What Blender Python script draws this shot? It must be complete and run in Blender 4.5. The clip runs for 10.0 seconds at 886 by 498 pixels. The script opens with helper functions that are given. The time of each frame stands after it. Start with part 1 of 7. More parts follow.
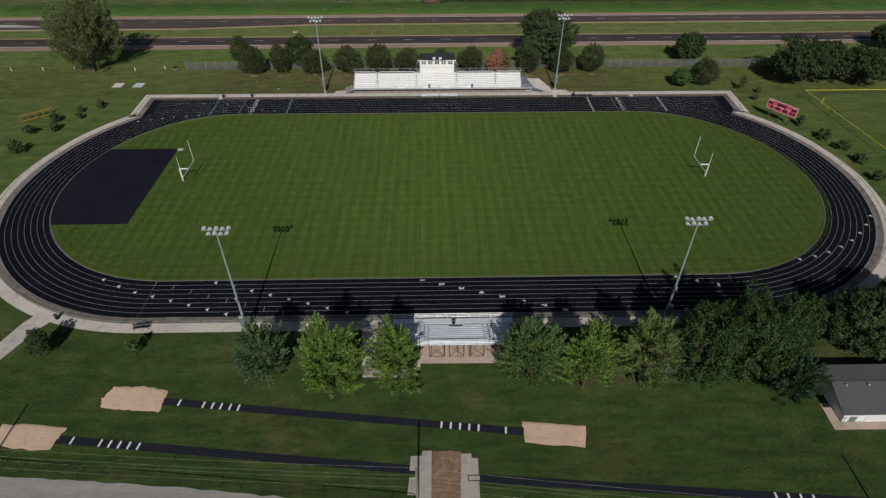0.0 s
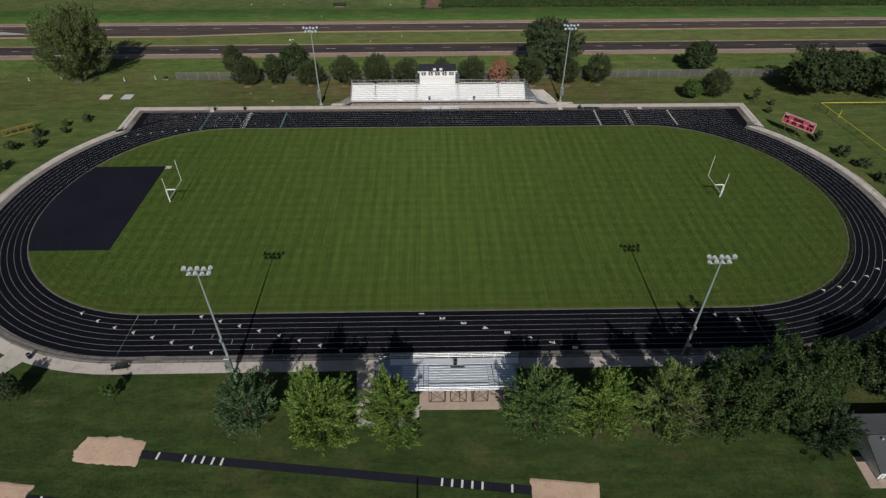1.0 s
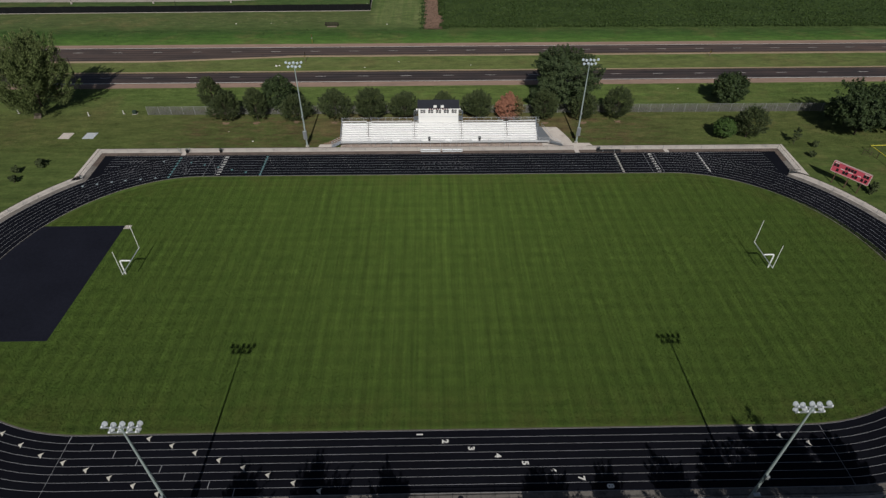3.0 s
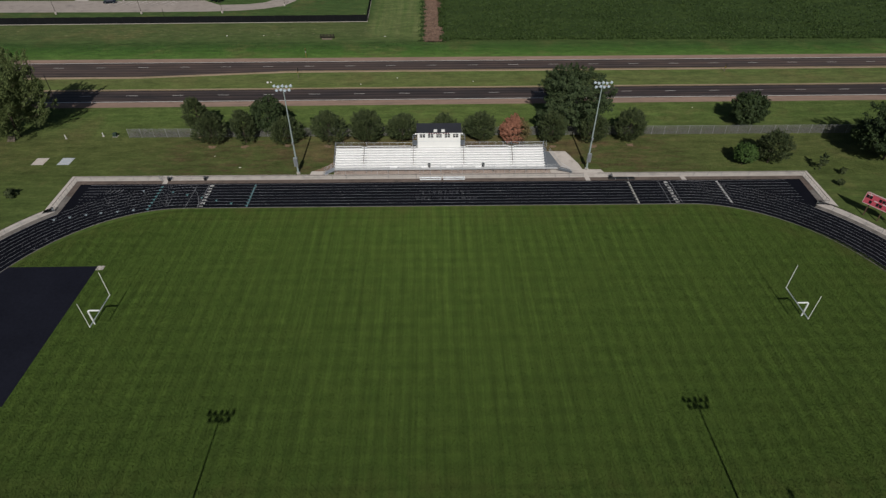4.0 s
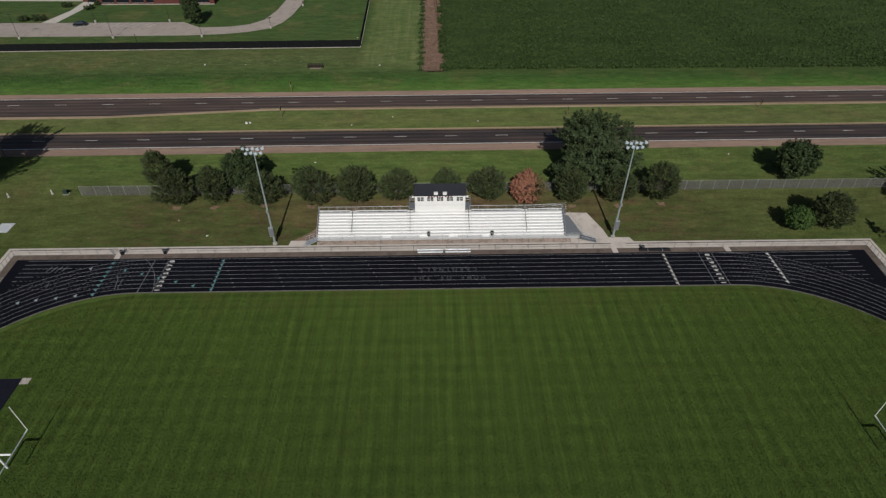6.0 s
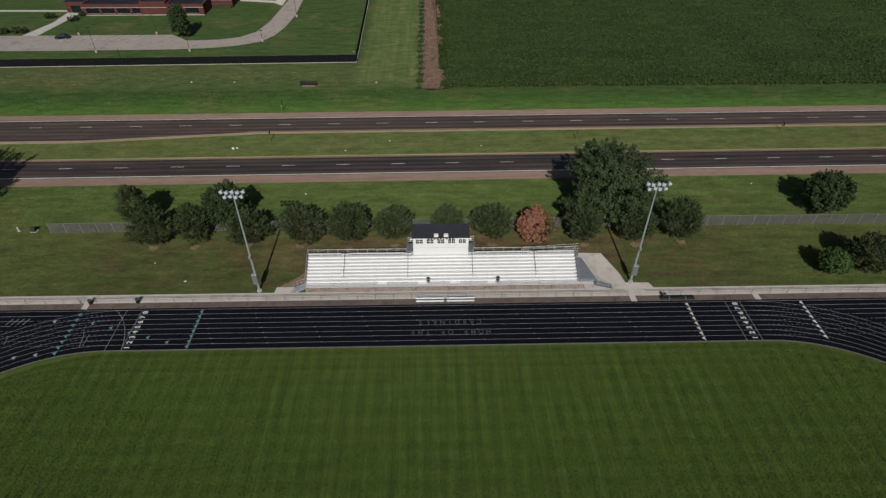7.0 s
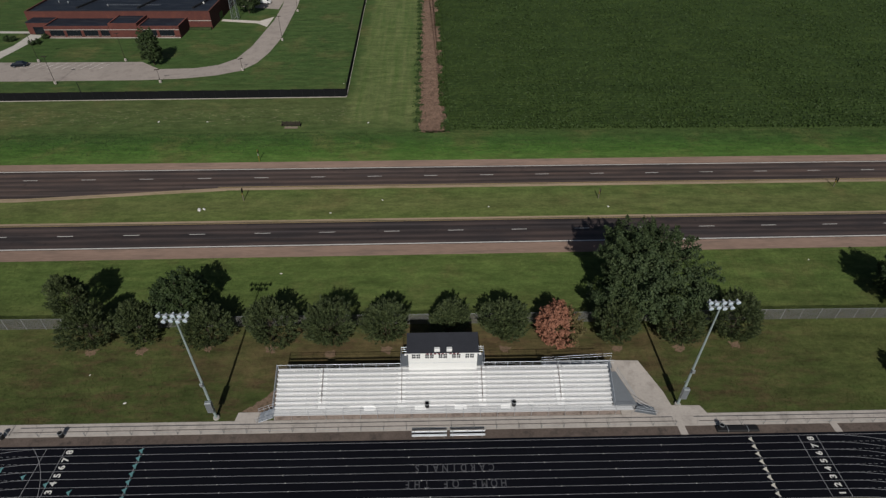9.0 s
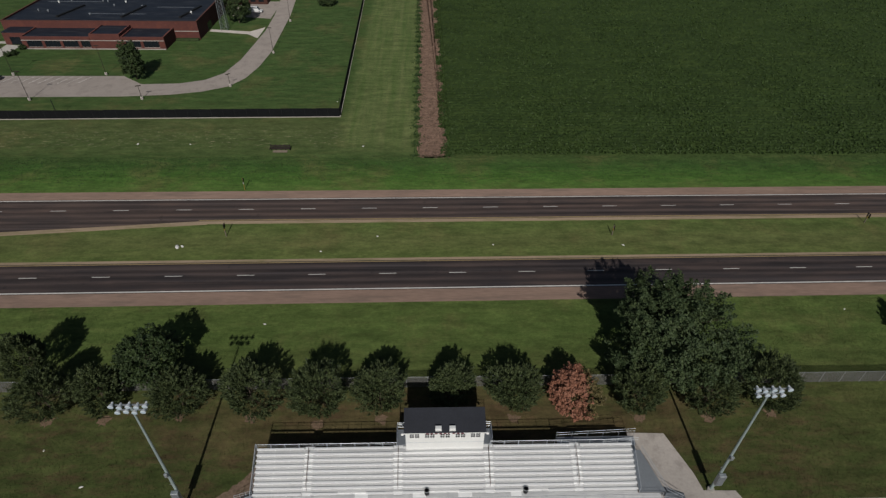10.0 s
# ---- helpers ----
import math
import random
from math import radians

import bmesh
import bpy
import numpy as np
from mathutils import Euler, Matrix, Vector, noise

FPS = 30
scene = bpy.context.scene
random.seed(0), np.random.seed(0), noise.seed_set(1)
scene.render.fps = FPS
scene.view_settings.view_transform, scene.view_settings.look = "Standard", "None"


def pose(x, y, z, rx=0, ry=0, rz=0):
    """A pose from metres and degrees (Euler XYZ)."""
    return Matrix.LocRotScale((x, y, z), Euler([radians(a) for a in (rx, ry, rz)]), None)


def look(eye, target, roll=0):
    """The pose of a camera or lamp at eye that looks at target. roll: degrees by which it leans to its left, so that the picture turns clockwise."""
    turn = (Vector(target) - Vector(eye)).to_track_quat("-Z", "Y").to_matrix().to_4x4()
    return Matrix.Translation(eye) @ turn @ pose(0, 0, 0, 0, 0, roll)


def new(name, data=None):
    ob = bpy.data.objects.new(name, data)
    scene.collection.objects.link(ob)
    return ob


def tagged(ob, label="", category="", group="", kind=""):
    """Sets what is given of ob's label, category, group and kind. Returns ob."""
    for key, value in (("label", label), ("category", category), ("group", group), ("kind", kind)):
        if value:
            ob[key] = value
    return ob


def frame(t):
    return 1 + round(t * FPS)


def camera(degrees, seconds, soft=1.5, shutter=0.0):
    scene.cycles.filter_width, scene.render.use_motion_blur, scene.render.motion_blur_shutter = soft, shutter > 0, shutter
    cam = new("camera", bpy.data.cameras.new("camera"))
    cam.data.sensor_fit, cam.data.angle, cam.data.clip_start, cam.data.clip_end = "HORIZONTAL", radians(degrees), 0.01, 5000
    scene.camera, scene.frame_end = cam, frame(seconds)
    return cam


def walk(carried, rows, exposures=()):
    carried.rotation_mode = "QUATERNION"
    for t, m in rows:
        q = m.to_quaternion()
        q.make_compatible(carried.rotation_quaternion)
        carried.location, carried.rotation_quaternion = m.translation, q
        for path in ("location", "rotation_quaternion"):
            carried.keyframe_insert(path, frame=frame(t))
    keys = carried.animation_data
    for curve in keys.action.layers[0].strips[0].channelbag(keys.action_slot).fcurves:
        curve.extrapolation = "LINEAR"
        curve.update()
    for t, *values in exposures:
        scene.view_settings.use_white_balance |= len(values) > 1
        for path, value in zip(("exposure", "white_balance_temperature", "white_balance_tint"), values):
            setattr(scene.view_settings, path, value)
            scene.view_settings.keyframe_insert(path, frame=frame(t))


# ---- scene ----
from mathutils.bvhtree import BVHTree

cam = camera(76.0, 10.0, soft=1.35)
# seconds, eye x, y, z, yaw, pitch, lean
PATH = [
    (0.0, -0.456, -0.168, 66.806, -1.340, -39.395, 0.16),
    (0.5, -0.358, 3.498, 66.900, -1.284, -39.453, 0.13),
    (1.0, -0.316, 7.983, 66.939, -1.265, -39.476, 0.14),
    (1.5, -0.313, 13.054, 66.943, -1.272, -39.471, 0.17),
    (2.0, -0.332, 18.511, 66.924, -1.295, -39.448, 0.20),
    (2.5, -0.361, 24.202, 66.897, -1.325, -39.412, 0.24),
    (4.0, -0.410, 41.824, 66.856, -1.403, -39.286, 0.29),
    (4.5, -0.396, 47.788, 66.877, -1.414, -39.251, 0.28),
    (5.0, -0.364, 53.813, 66.921, -1.417, -39.223, 0.25),
    (5.5, -0.316, 59.917, 66.987, -1.412, -39.203, 0.22),
    (7.0, -0.141, 78.750, 67.285, -1.402, -39.188, 0.14),
    (7.5, -0.105, 85.124, 67.396, -1.424, -39.192, 0.15),
    (8.0, -0.103, 91.469, 67.497, -1.473, -39.193, 0.19),
    (8.5, -0.154, 97.736, 67.574, -1.562, -39.187, 0.29),
    (9.0, -0.277, 103.907, 67.612, -1.705, -39.168, 0.46),
    (9.5, -0.495, 110.032, 67.595, -1.917, -39.129, 0.71),
    (10.0, -0.835, 116.277, 67.502, -2.215, -39.061, 1.07),
]
walk(cam, [(t, pose(x, y, z, 90 + pitch, 0, yaw) @ pose(0, 0, 0, 0, 0, lean)) for t, x, y, z, yaw, pitch, lean in PATH],
     ((0.0, -0.25), (0.5, -0.20), (2.5, -0.19), (4.0, -0.27), (8.5, -0.26), (9.3, -0.31), (9.8, -0.37), (10.0, -0.44)))

# ---------------------------------------------------------------- light
SUN_EL = 36.8
world = bpy.data.worlds.new("sky")
scene.world = world
world.use_nodes = True
wn = world.node_tree.nodes
sky = wn.new("ShaderNodeTexSky")
sky.sky_type = "NISHITA"
sky.sun_disc = False
sky.sun_elevation = radians(SUN_EL)
sky.sun_rotation = radians(180)
wn["Background"].inputs[1].default_value = 0.042
world.node_tree.links.new(sky.outputs[0], wn["Background"].inputs[0])
sun_data = bpy.data.lights.new("sun", "SUN")
sun_data.energy = 3.6
sun_data.angle = radians(0.53)
sun_data.color = (1.0, 0.965, 0.905)
sun = new("sun", sun_data)
sun.matrix_world = look((0, 0, 200), (0, 200 / math.tan(radians(SUN_EL)), 0))


# ---------------------------------------------------------------- materials
def material(name, rough=0.8, metal=0.0, spec=0.3):
    m = bpy.data.materials.new(name)
    m.use_nodes = True
    b = m.node_tree.nodes["Principled BSDF"]
    b.inputs["Roughness"].default_value = rough
    b.inputs["Metallic"].default_value = metal
    b.inputs["Specular IOR Level"].default_value = spec
    b.inputs["Diffuse Roughness"].default_value = 1.0 if rough > 0.82 else 0.0
    return m, m.node_tree.nodes, m.node_tree.links, b


def place(n, l, scale=(1, 1, 1)):
    g = n.new("ShaderNodeNewGeometry")
    v = n.new("ShaderNodeVectorMath")
    v.operation = "MULTIPLY"
    v.inputs[1].default_value = scale
    l.new(g.outputs["Position"], v.inputs[0])
    return v.outputs[0]


def fuzz(n, l, vec, scale, detail=4, rough=0.6):
    t = n.new("ShaderNodeTexNoise")
    t.inputs["Scale"].default_value = scale
    t.inputs["Detail"].default_value = detail
    t.inputs["Roughness"].default_value = rough
    l.new(vec, t.inputs["Vector"])
    return t.outputs["Fac"]


def ramp(n, l, fac, stops, mode="LINEAR"):
    r = n.new("ShaderNodeValToRGB")
    r.color_ramp.interpolation = mode
    e = r.color_ramp.elements
    while len(e) < len(stops):
        e.new(0.5)
    for i, (p, c) in enumerate(stops):
        e[i].position = p
        e[i].color = (*c, 1) if len(c) == 3 else c
    l.new(fac, r.inputs[0])
    return r.outputs[0]


def mix(n, l, fac, a, b, blend="MIX"):
    x = n.new("ShaderNodeMix")
    x.data_type = "RGBA"
    x.blend_type = blend
    for value, k in ((fac, 0), (a, 6), (b, 7)):
        if isinstance(value, (int, float)):
            x.inputs[k].default_value = value
        elif isinstance(value, tuple):
            x.inputs[k].default_value = (*value, 1)
        else:
            l.new(value, x.inputs[k])
    return x.outputs[2]


def calc(n, l, op, a, b=0.0, clamp=False):
    x = n.new("ShaderNodeMath")
    x.operation = op
    x.use_clamp = clamp
    for value, k in ((a, 0), (b, 1)):
        if isinstance(value, (int, float)):
            x.inputs[k].default_value = value
        else:
            l.new(value, x.inputs[k])
    return x.outputs[0]


def bump(n, l, b, height, strength, distance):
    x = n.new("ShaderNodeBump")
    x.inputs["Strength"].default_value = strength
    x.inputs["Distance"].default_value = distance
    l.new(height, x.inputs["Height"])
    l.new(x.outputs[0], b.inputs["Normal"])


def plain(name, c, rough=0.6, metal=0.0, spec=0.3, vary=0.18, big=0.25, fine=4.0, stain=None, stretch=(1, 1, 1), relief=0.0):
    """A colour broken up by two scales of noise, and stains."""
    m, n, l, b = material(name, rough, metal, spec)
    v = place(n, l, stretch)
    lo = tuple(max(0.0, k * (1 - vary)) for k in c)
    hi = tuple(min(1.0, k * (1 + vary)) for k in c)
    col = ramp(n, l, fuzz(n, l, v, big, 5), [(0.3, lo), (0.7, hi)])
    f2 = fuzz(n, l, v, fine, 3)
    col = mix(n, l, 0.5, col, ramp(n, l, f2, [(0.3, lo), (0.7, hi)]))
    if stain:
        f3 = ramp(n, l, fuzz(n, l, v, big * 2.3, 6, 0.7), [(0.5, (0, 0, 0)), (0.68, (1, 1, 1))])
        col = mix(n, l, f3, col, stain)
    l.new(col, b.inputs["Base Color"])
    if relief:
        bump(n, l, b, f2, 0.6, relief)
    return m


def grass(name, dark, light, dry, dryness=0.55, clump=0.9):
    m, n, l, b = material(name, 0.9, 0, 0.15)
    v = place(n, l)
    big = fuzz(n, l, v, 0.045, 5, 0.65)
    mid = fuzz(n, l, v, clump, 5, 0.7)
    fine = fuzz(n, l, v, 7.0, 3, 0.7)
    col = ramp(n, l, mid, [(0.25, dark), (0.75, light)])
    col = mix(n, l, ramp(n, l, big, [(dryness, (0, 0, 0)), (dryness + 0.16, (0.75, 0.75, 0.75))]), col, dry)
    col = mix(n, l, 0.5, col, ramp(n, l, fine, [(0.3, (0.35, 0.35, 0.35)), (0.75, (0.68, 0.68, 0.66))]), "OVERLAY")
    l.new(col, b.inputs["Base Color"])
    bump(n, l, b, fine, 0.5, 0.08)
    return m


def ground_material():
    """Lawns, verges and rough grass, which change with the distance from the field."""
    m, n, l, b = material("lawn_and_verge_grass", 0.9, 0, 0.15)
    v = place(n, l)
    sep = n.new("ShaderNodeSeparateXYZ")
    l.new(v, sep.inputs[0])
    x, y = sep.outputs[0], sep.outputs[1]
    mid = fuzz(n, l, v, 0.5, 5, 0.7)
    # strips left by the mower and the traffic run along the road
    streak = fuzz(n, l, place(n, l, (0.11, 0.75, 1)), 1.0, 7, 0.75)
    edge = calc(n, l, "ADD", y, calc(n, l, "MULTIPLY", calc(n, l, "SUBTRACT", mid, 0.5), 5.0))
    band = calc(n, l, "DIVIDE", edge, 400.0, True)
    lawn, olive = (0.037, 0.061, 0.016), (0.076, 0.092, 0.029)
    stops = [(0.0, lawn), (0.150, lawn), (0.25, (0.050, 0.080, 0.020)), (0.36, (0.062, 0.086, 0.024)), (0.415, olive), (0.423, (0.078, 0.100, 0.031)), (0.445, (0.072, 0.108, 0.029)),
             (0.49, (0.080, 0.108, 0.031)), (0.505, (0.088, 0.104, 0.036)), (0.52, (0.074, 0.104, 0.030)), (0.548, (0.066, 0.116, 0.027)), (0.562, (0.048, 0.102, 0.020)), (0.576, (0.036, 0.078, 0.018)),
             (0.588, (0.052, 0.078, 0.025)), (0.625, (0.062, 0.080, 0.029)), (0.655, (0.041, 0.070, 0.021)), (0.70, (0.038, 0.068, 0.020)), (1.0, (0.038, 0.066, 0.020))]
    col = ramp(n, l, band, stops)
    dry = ramp(n, l, fuzz(n, l, v, 0.06, 6, 0.7), [(0.52, (0, 0, 0)), (0.72, (0.6, 0.6, 0.6))])
    col = mix(n, l, dry, col, (0.115, 0.095, 0.042))
    rub = ramp(n, l, streak, [(0.5, (0, 0, 0)), (0.75, (0.4, 0.4, 0.4))])
    col = mix(n, l, rub, col, (0.105, 0.105, 0.040))
    dark = ramp(n, l, streak, [(0.25, (0.5, 0.5, 0.5)), (0.45, (0, 0, 0))])
    col = mix(n, l, dark, col, (0.034, 0.066, 0.016))
    # bare, needle-strewn soil behind the main stand
    dx = calc(n, l, "DIVIDE", calc(n, l, "SUBTRACT", x, 3.0), 42.0)
    dy = calc(n, l, "DIVIDE", calc(n, l, "SUBTRACT", y, 160.5), 9.0)
    rr = calc(n, l, "ADD", calc(n, l, "MULTIPLY", dx, dx), calc(n, l, "MULTIPLY", dy, dy))
    rr = calc(n, l, "ADD", rr, calc(n, l, "MULTIPLY", calc(n, l, "SUBTRACT", fuzz(n, l, v, 0.16, 5), 0.5), 2.2))
    col = mix(n, l, ramp(n, l, rr, [(0.25, (0.7, 0.7, 0.7)), (0.95, (0, 0, 0))]), col, (0.125, 0.085, 0.045))
    # worn reddish patches on the lawn along the far straight
    lane = calc(n, l, "MULTIPLY", calc(n, l, "MULTIPLY", calc(n, l, "SUBTRACT", y, 146.0), 0.2, True), calc(n, l, "MULTIPLY", calc(n, l, "SUBTRACT", 172.0, y), 0.15, True))
    lane = calc(n, l, "MULTIPLY", lane, calc(n, l, "MULTIPLY", calc(n, l, "MULTIPLY", calc(n, l, "ADD", x, 72.0), 0.06, True), calc(n, l, "MULTIPLY", calc(n, l, "SUBTRACT", 66.0, x), 0.06, True)))
    worn = calc(n, l, "MULTIPLY", ramp(n, l, fuzz(n, l, place(n, l, (0.16, 0.4, 1)), 1.0, 9, 0.8), [(0.47, (0, 0, 0)), (0.62, (0.75, 0.75, 0.75))]), lane)
    col = mix(n, l, worn, col, (0.105, 0.062, 0.038))
    col = mix(n, l, calc(n, l, "MULTIPLY", lane, 0.22), col, (0.030, 0.036, 0.015))
    # paler mown verge beside the crop, streaked lengthwise
    wav = calc(n, l, "MULTIPLY", calc(n, l, "SUBTRACT", fuzz(n, l, v, 0.25, 5, 0.7), 0.5), 7.0)
    va = calc(n, l, "MULTIPLY", calc(n, l, "ADD", calc(n, l, "ADD", x, 22.6), wav), 0.35, True)
    vb = calc(n, l, "MULTIPLY", calc(n, l, "SUBTRACT", calc(n, l, "SUBTRACT", -2.0, x), wav), 0.5, True)
    vc = calc(n, l, "MULTIPLY", calc(n, l, "SUBTRACT", calc(n, l, "ADD", y, wav), 236.0), 0.2, True)
    vm = calc(n, l, "MULTIPLY", calc(n, l, "MULTIPLY", calc(n, l, "MULTIPLY", va, vb), vc), 0.8)
    comb = fuzz(n, l, place(n, l, (0.55, 0.03, 1)), 1.0, 4, 0.65)
    col = mix(n, l, vm, col, ramp(n, l, comb, [(0.3, (0.058, 0.092, 0.026)), (0.7, (0.112, 0.128, 0.052))]))
    # pale scraps of dead straw in the verge before the screen fence
    sa = calc(n, l, "MULTIPLY", calc(n, l, "MULTIPLY", calc(n, l, "SUBTRACT", y, 237.0), 0.4, True), calc(n, l, "MULTIPLY", calc(n, l, "SUBTRACT", 251.0, y), 0.2, True))
    sa = calc(n, l, "MULTIPLY", sa, calc(n, l, "MULTIPLY", calc(n, l, "SUBTRACT", -12.0, x), 0.1, True))
    straw = ramp(n, l, fuzz(n, l, place(n, l, (0.5, 1.6, 1)), 1.0, 6, 0.75), [(0.57, (0, 0, 0)), (0.66, (0.8, 0.8, 0.8))])
    col = mix(n, l, calc(n, l, "MULTIPLY", straw, sa), col, (0.26, 0.235, 0.15))
    grain = fuzz(n, l, v, 1.5, 7, 0.78)
    mottle = fuzz(n, l, place(n, l, (0.13, 0.42, 1)), 1.0, 8, 0.78)
    col = mix(n, l, 1.0, col, ramp(n, l, mottle, [(0.3, (0.56, 0.59, 0.56)), (0.5, (1, 1, 1)), (0.72, (1.48, 1.42, 1.46))]), "MULTIPLY")
    swath = fuzz(n, l, place(n, l, (0.32, 0.6, 1)), 1.0, 7, 0.75)
    col = mix(n, l, 1.0, col, ramp(n, l, swath, [(0.32, (0.77, 0.79, 0.77)), (0.68, (1.22, 1.20, 1.22))]), "MULTIPLY")
    col = mix(n, l, 0.6, col, ramp(n, l, grain, [(0.3, (0.30, 0.30, 0.30)), (0.75, (0.72, 0.72, 0.70))]), "OVERLAY")
    l.new(col, b.inputs["Base Color"])
    bump(n, l, b, grain, 0.5, 0.1)
    return m


CENTRE_Y = 105.38


def infield_material():
    """Mown sports turf with a lattice of mower passes."""
    m, n, l, b = material("mown_turf", 0.85, 0, 0.2)
    v = place(n, l)
    sep = n.new("ShaderNodeSeparateXYZ")
    l.new(v, sep.inputs[0])
    wob = calc(n, l, "MULTIPLY", fuzz(n, l, v, 0.15, 3), 1.1)
    col = ramp(n, l, fuzz(n, l, v, 0.4, 5, 0.7), [(0.25, (0.044, 0.077, 0.0140)), (0.75, (0.066, 0.104, 0.0205))])

    uneven = ramp(n, l, fuzz(n, l, v, 0.13, 4, 0.6), [(0.3, (0.1, 0.1, 0.1)), (0.7, (1, 1, 1))])

    # stripe tones put into the colour how blades leaning either way catch light
    def passes(axis, width, amount, blur):
        u = calc(n, l, "MULTIPLY", calc(n, l, "ADD", sep.outputs[axis], wob), math.pi / width)
        s = calc(n, l, "ADD", calc(n, l, "MULTIPLY", calc(n, l, "SINE", u), blur), 0.5, True)
        s = calc(n, l, "ADD", calc(n, l, "MULTIPLY", calc(n, l, "SUBTRACT", s, 0.5), uneven), 0.5)
        return mix(n, l, s, (0.5 - amount,) * 3, (0.5 + amount,) * 3)

    col = mix(n, l, 1.0, col, passes(0, 1.14, 0.072, 0.8), "OVERLAY")
    col = mix(n, l, 1.0, col, passes(1, 1.35, 0.042, 0.8), "OVERLAY")
    thin = fuzz(n, l, place(n, l, (2.6, 0.05, 1)), 1.0, 4, 0.7)
    col = mix(n, l, 0.5, col, ramp(n, l, thin, [(0.3, (0.27, 0.27, 0.27)), (0.7, (0.70, 0.70, 0.64))]), "OVERLAY")
    cross = fuzz(n, l, place(n, l, (0.35, 1.6, 1)), 1.0, 4, 0.7)
    col = mix(n, l, 0.26, col, ramp(n, l, cross, [(0.3, (0.38, 0.38, 0.38)), (0.7, (0.62, 0.62, 0.6))]), "OVERLAY")
    dry = ramp(n, l, fuzz(n, l, v, 0.11, 6, 0.75), [(0.55, (0, 0, 0)), (0.75, (0.5, 0.5, 0.5))])
    col = mix(n, l, dry, col, (0.064, 0.090, 0.018))
    # rounds mown along the edge, with olive dry turf among them
    ax = calc(n, l, "MAXIMUM", calc(n, l, "SUBTRACT", calc(n, l, "ABSOLUTE", calc(n, l, "SUBTRACT", sep.outputs[0], 1.5)), 49.5), 0.0)
    cy = calc(n, l, "SUBTRACT", sep.outputs[1], CENTRE_Y)
    rad = calc(n, l, "SQRT", calc(n, l, "ADD", calc(n, l, "MULTIPLY", ax, ax), calc(n, l, "MULTIPLY", cy, cy)))
    near = calc(n, l, "MULTIPLY", calc(n, l, "SUBTRACT", rad, 24.5), 0.16, True)
    rounds = calc(n, l, "ADD", calc(n, l, "MULTIPLY", calc(n, l, "SINE", calc(n, l, "MULTIPLY", rad, 4.4)), calc(n, l, "MULTIPLY", near, 0.05)), 0.5)
    col = mix(n, l, 1.0, col, mix(n, l, rounds, (0, 0, 0), (1, 1, 1)), "OVERLAY")
    olive = calc(n, l, "MULTIPLY", ramp(n, l, fuzz(n, l, v, 0.2, 7, 0.75), [(0.42, (0, 0, 0)), (0.66, (0.7, 0.7, 0.7))]), near)
    col = mix(n, l, olive, col, (0.066, 0.074, 0.019))
    speck = ramp(n, l, fuzz(n, l, v, 1.7, 2, 0.5), [(0.74, (0, 0, 0)), (0.8, (0.6, 0.6, 0.6))])
    col = mix(n, l, speck, col, (0.14, 0.17, 0.06))
    grain = fuzz(n, l, v, 8.0, 3, 0.7)
    col = mix(n, l, 0.45, col, ramp(n, l, grain, [(0.3, (0.36, 0.36, 0.36)), (0.75, (0.66, 0.66, 0.64))]), "OVERLAY")
    l.new(col, b.inputs["Base Color"])
    bump(n, l, b, grain, 0.4, 0.05)
    return m


SKEW = 0.0105


def road_material(name, base, rust):
    """Worn asphalt, dark in the wheel paths, brown with dust towards the edges."""
    m, n, l, b = material(name, 0.75, 0, 0.3)
    v = place(n, l)
    sep = n.new("ShaderNodeSeparateXYZ")
    l.new(v, sep.inputs[0])
    long = fuzz(n, l, place(n, l, (0.010, 1.25, 1)), 1.0, 5, 0.65)
    col = ramp(n, l, long, [(0.32, tuple(k * 0.36 for k in base)), (0.68, tuple(k * 1.75 for k in base))])
    dust = ramp(n, l, fuzz(n, l, place(n, l, (0.06, 0.4, 1)), 1.0, 5, 0.7), [(0.40, (0, 0, 0)), (0.64, (0.8, 0.8, 0.8))])
    col = mix(n, l, dust, col, rust)
    # oil and tyre bands along the lanes
    across = calc(n, l, "SUBTRACT", sep.outputs[1], calc(n, l, "MULTIPLY", sep.outputs[0], SKEW))
    wob = calc(n, l, "MULTIPLY", fuzz(n, l, place(n, l, (0.02, 0.3, 1)), 1.0, 3, 0.6), 1.6)
    band = calc(n, l, "ADD", calc(n, l, "MULTIPLY", calc(n, l, "SINE", calc(n, l, "MULTIPLY", calc(n, l, "ADD", across, wob), 3.43)), 0.5), 0.5)
    col = mix(n, l, calc(n, l, "MULTIPLY", band, 0.62), col, tuple(k * 0.42 for k in base))
    patch = ramp(n, l, fuzz(n, l, v, 0.35, 4, 0.7), [(0.62, (0, 0, 0)), (0.7, (0.6, 0.6, 0.6))])
    col = mix(n, l, patch, col, tuple(k * 0.5 for k in base))
    grain = fuzz(n, l, v, 9.0, 3, 0.7)
    col = mix(n, l, 0.4, col, ramp(n, l, grain, [(0.3, (0.36, 0.36, 0.36)), (0.75, (0.66, 0.66, 0.66))]), "OVERLAY")
    l.new(col, b.inputs["Base Color"])
    bump(n, l, b, grain, 0.3, 0.02)
    return m


def leaf_material(name, dark, light, other=None):
    m, n, l, b = material(name, 0.6, 0, 0.25)
    g = n.new("ShaderNodeNewGeometry")
    col = ramp(n, l, g.outputs["Random Per Island"], [(0.0, dark), (1.0, light)])
    patch = fuzz(n, l, place(n, l), 0.7, 3)
    col = mix(n, l, ramp(n, l, patch, [(0.4, (0, 0, 0)), (0.65, (0.7, 0.7, 0.7))]), col, other or tuple(k * 0.7 for k in dark))
    l.new(col, b.inputs["Base Color"])
    return m


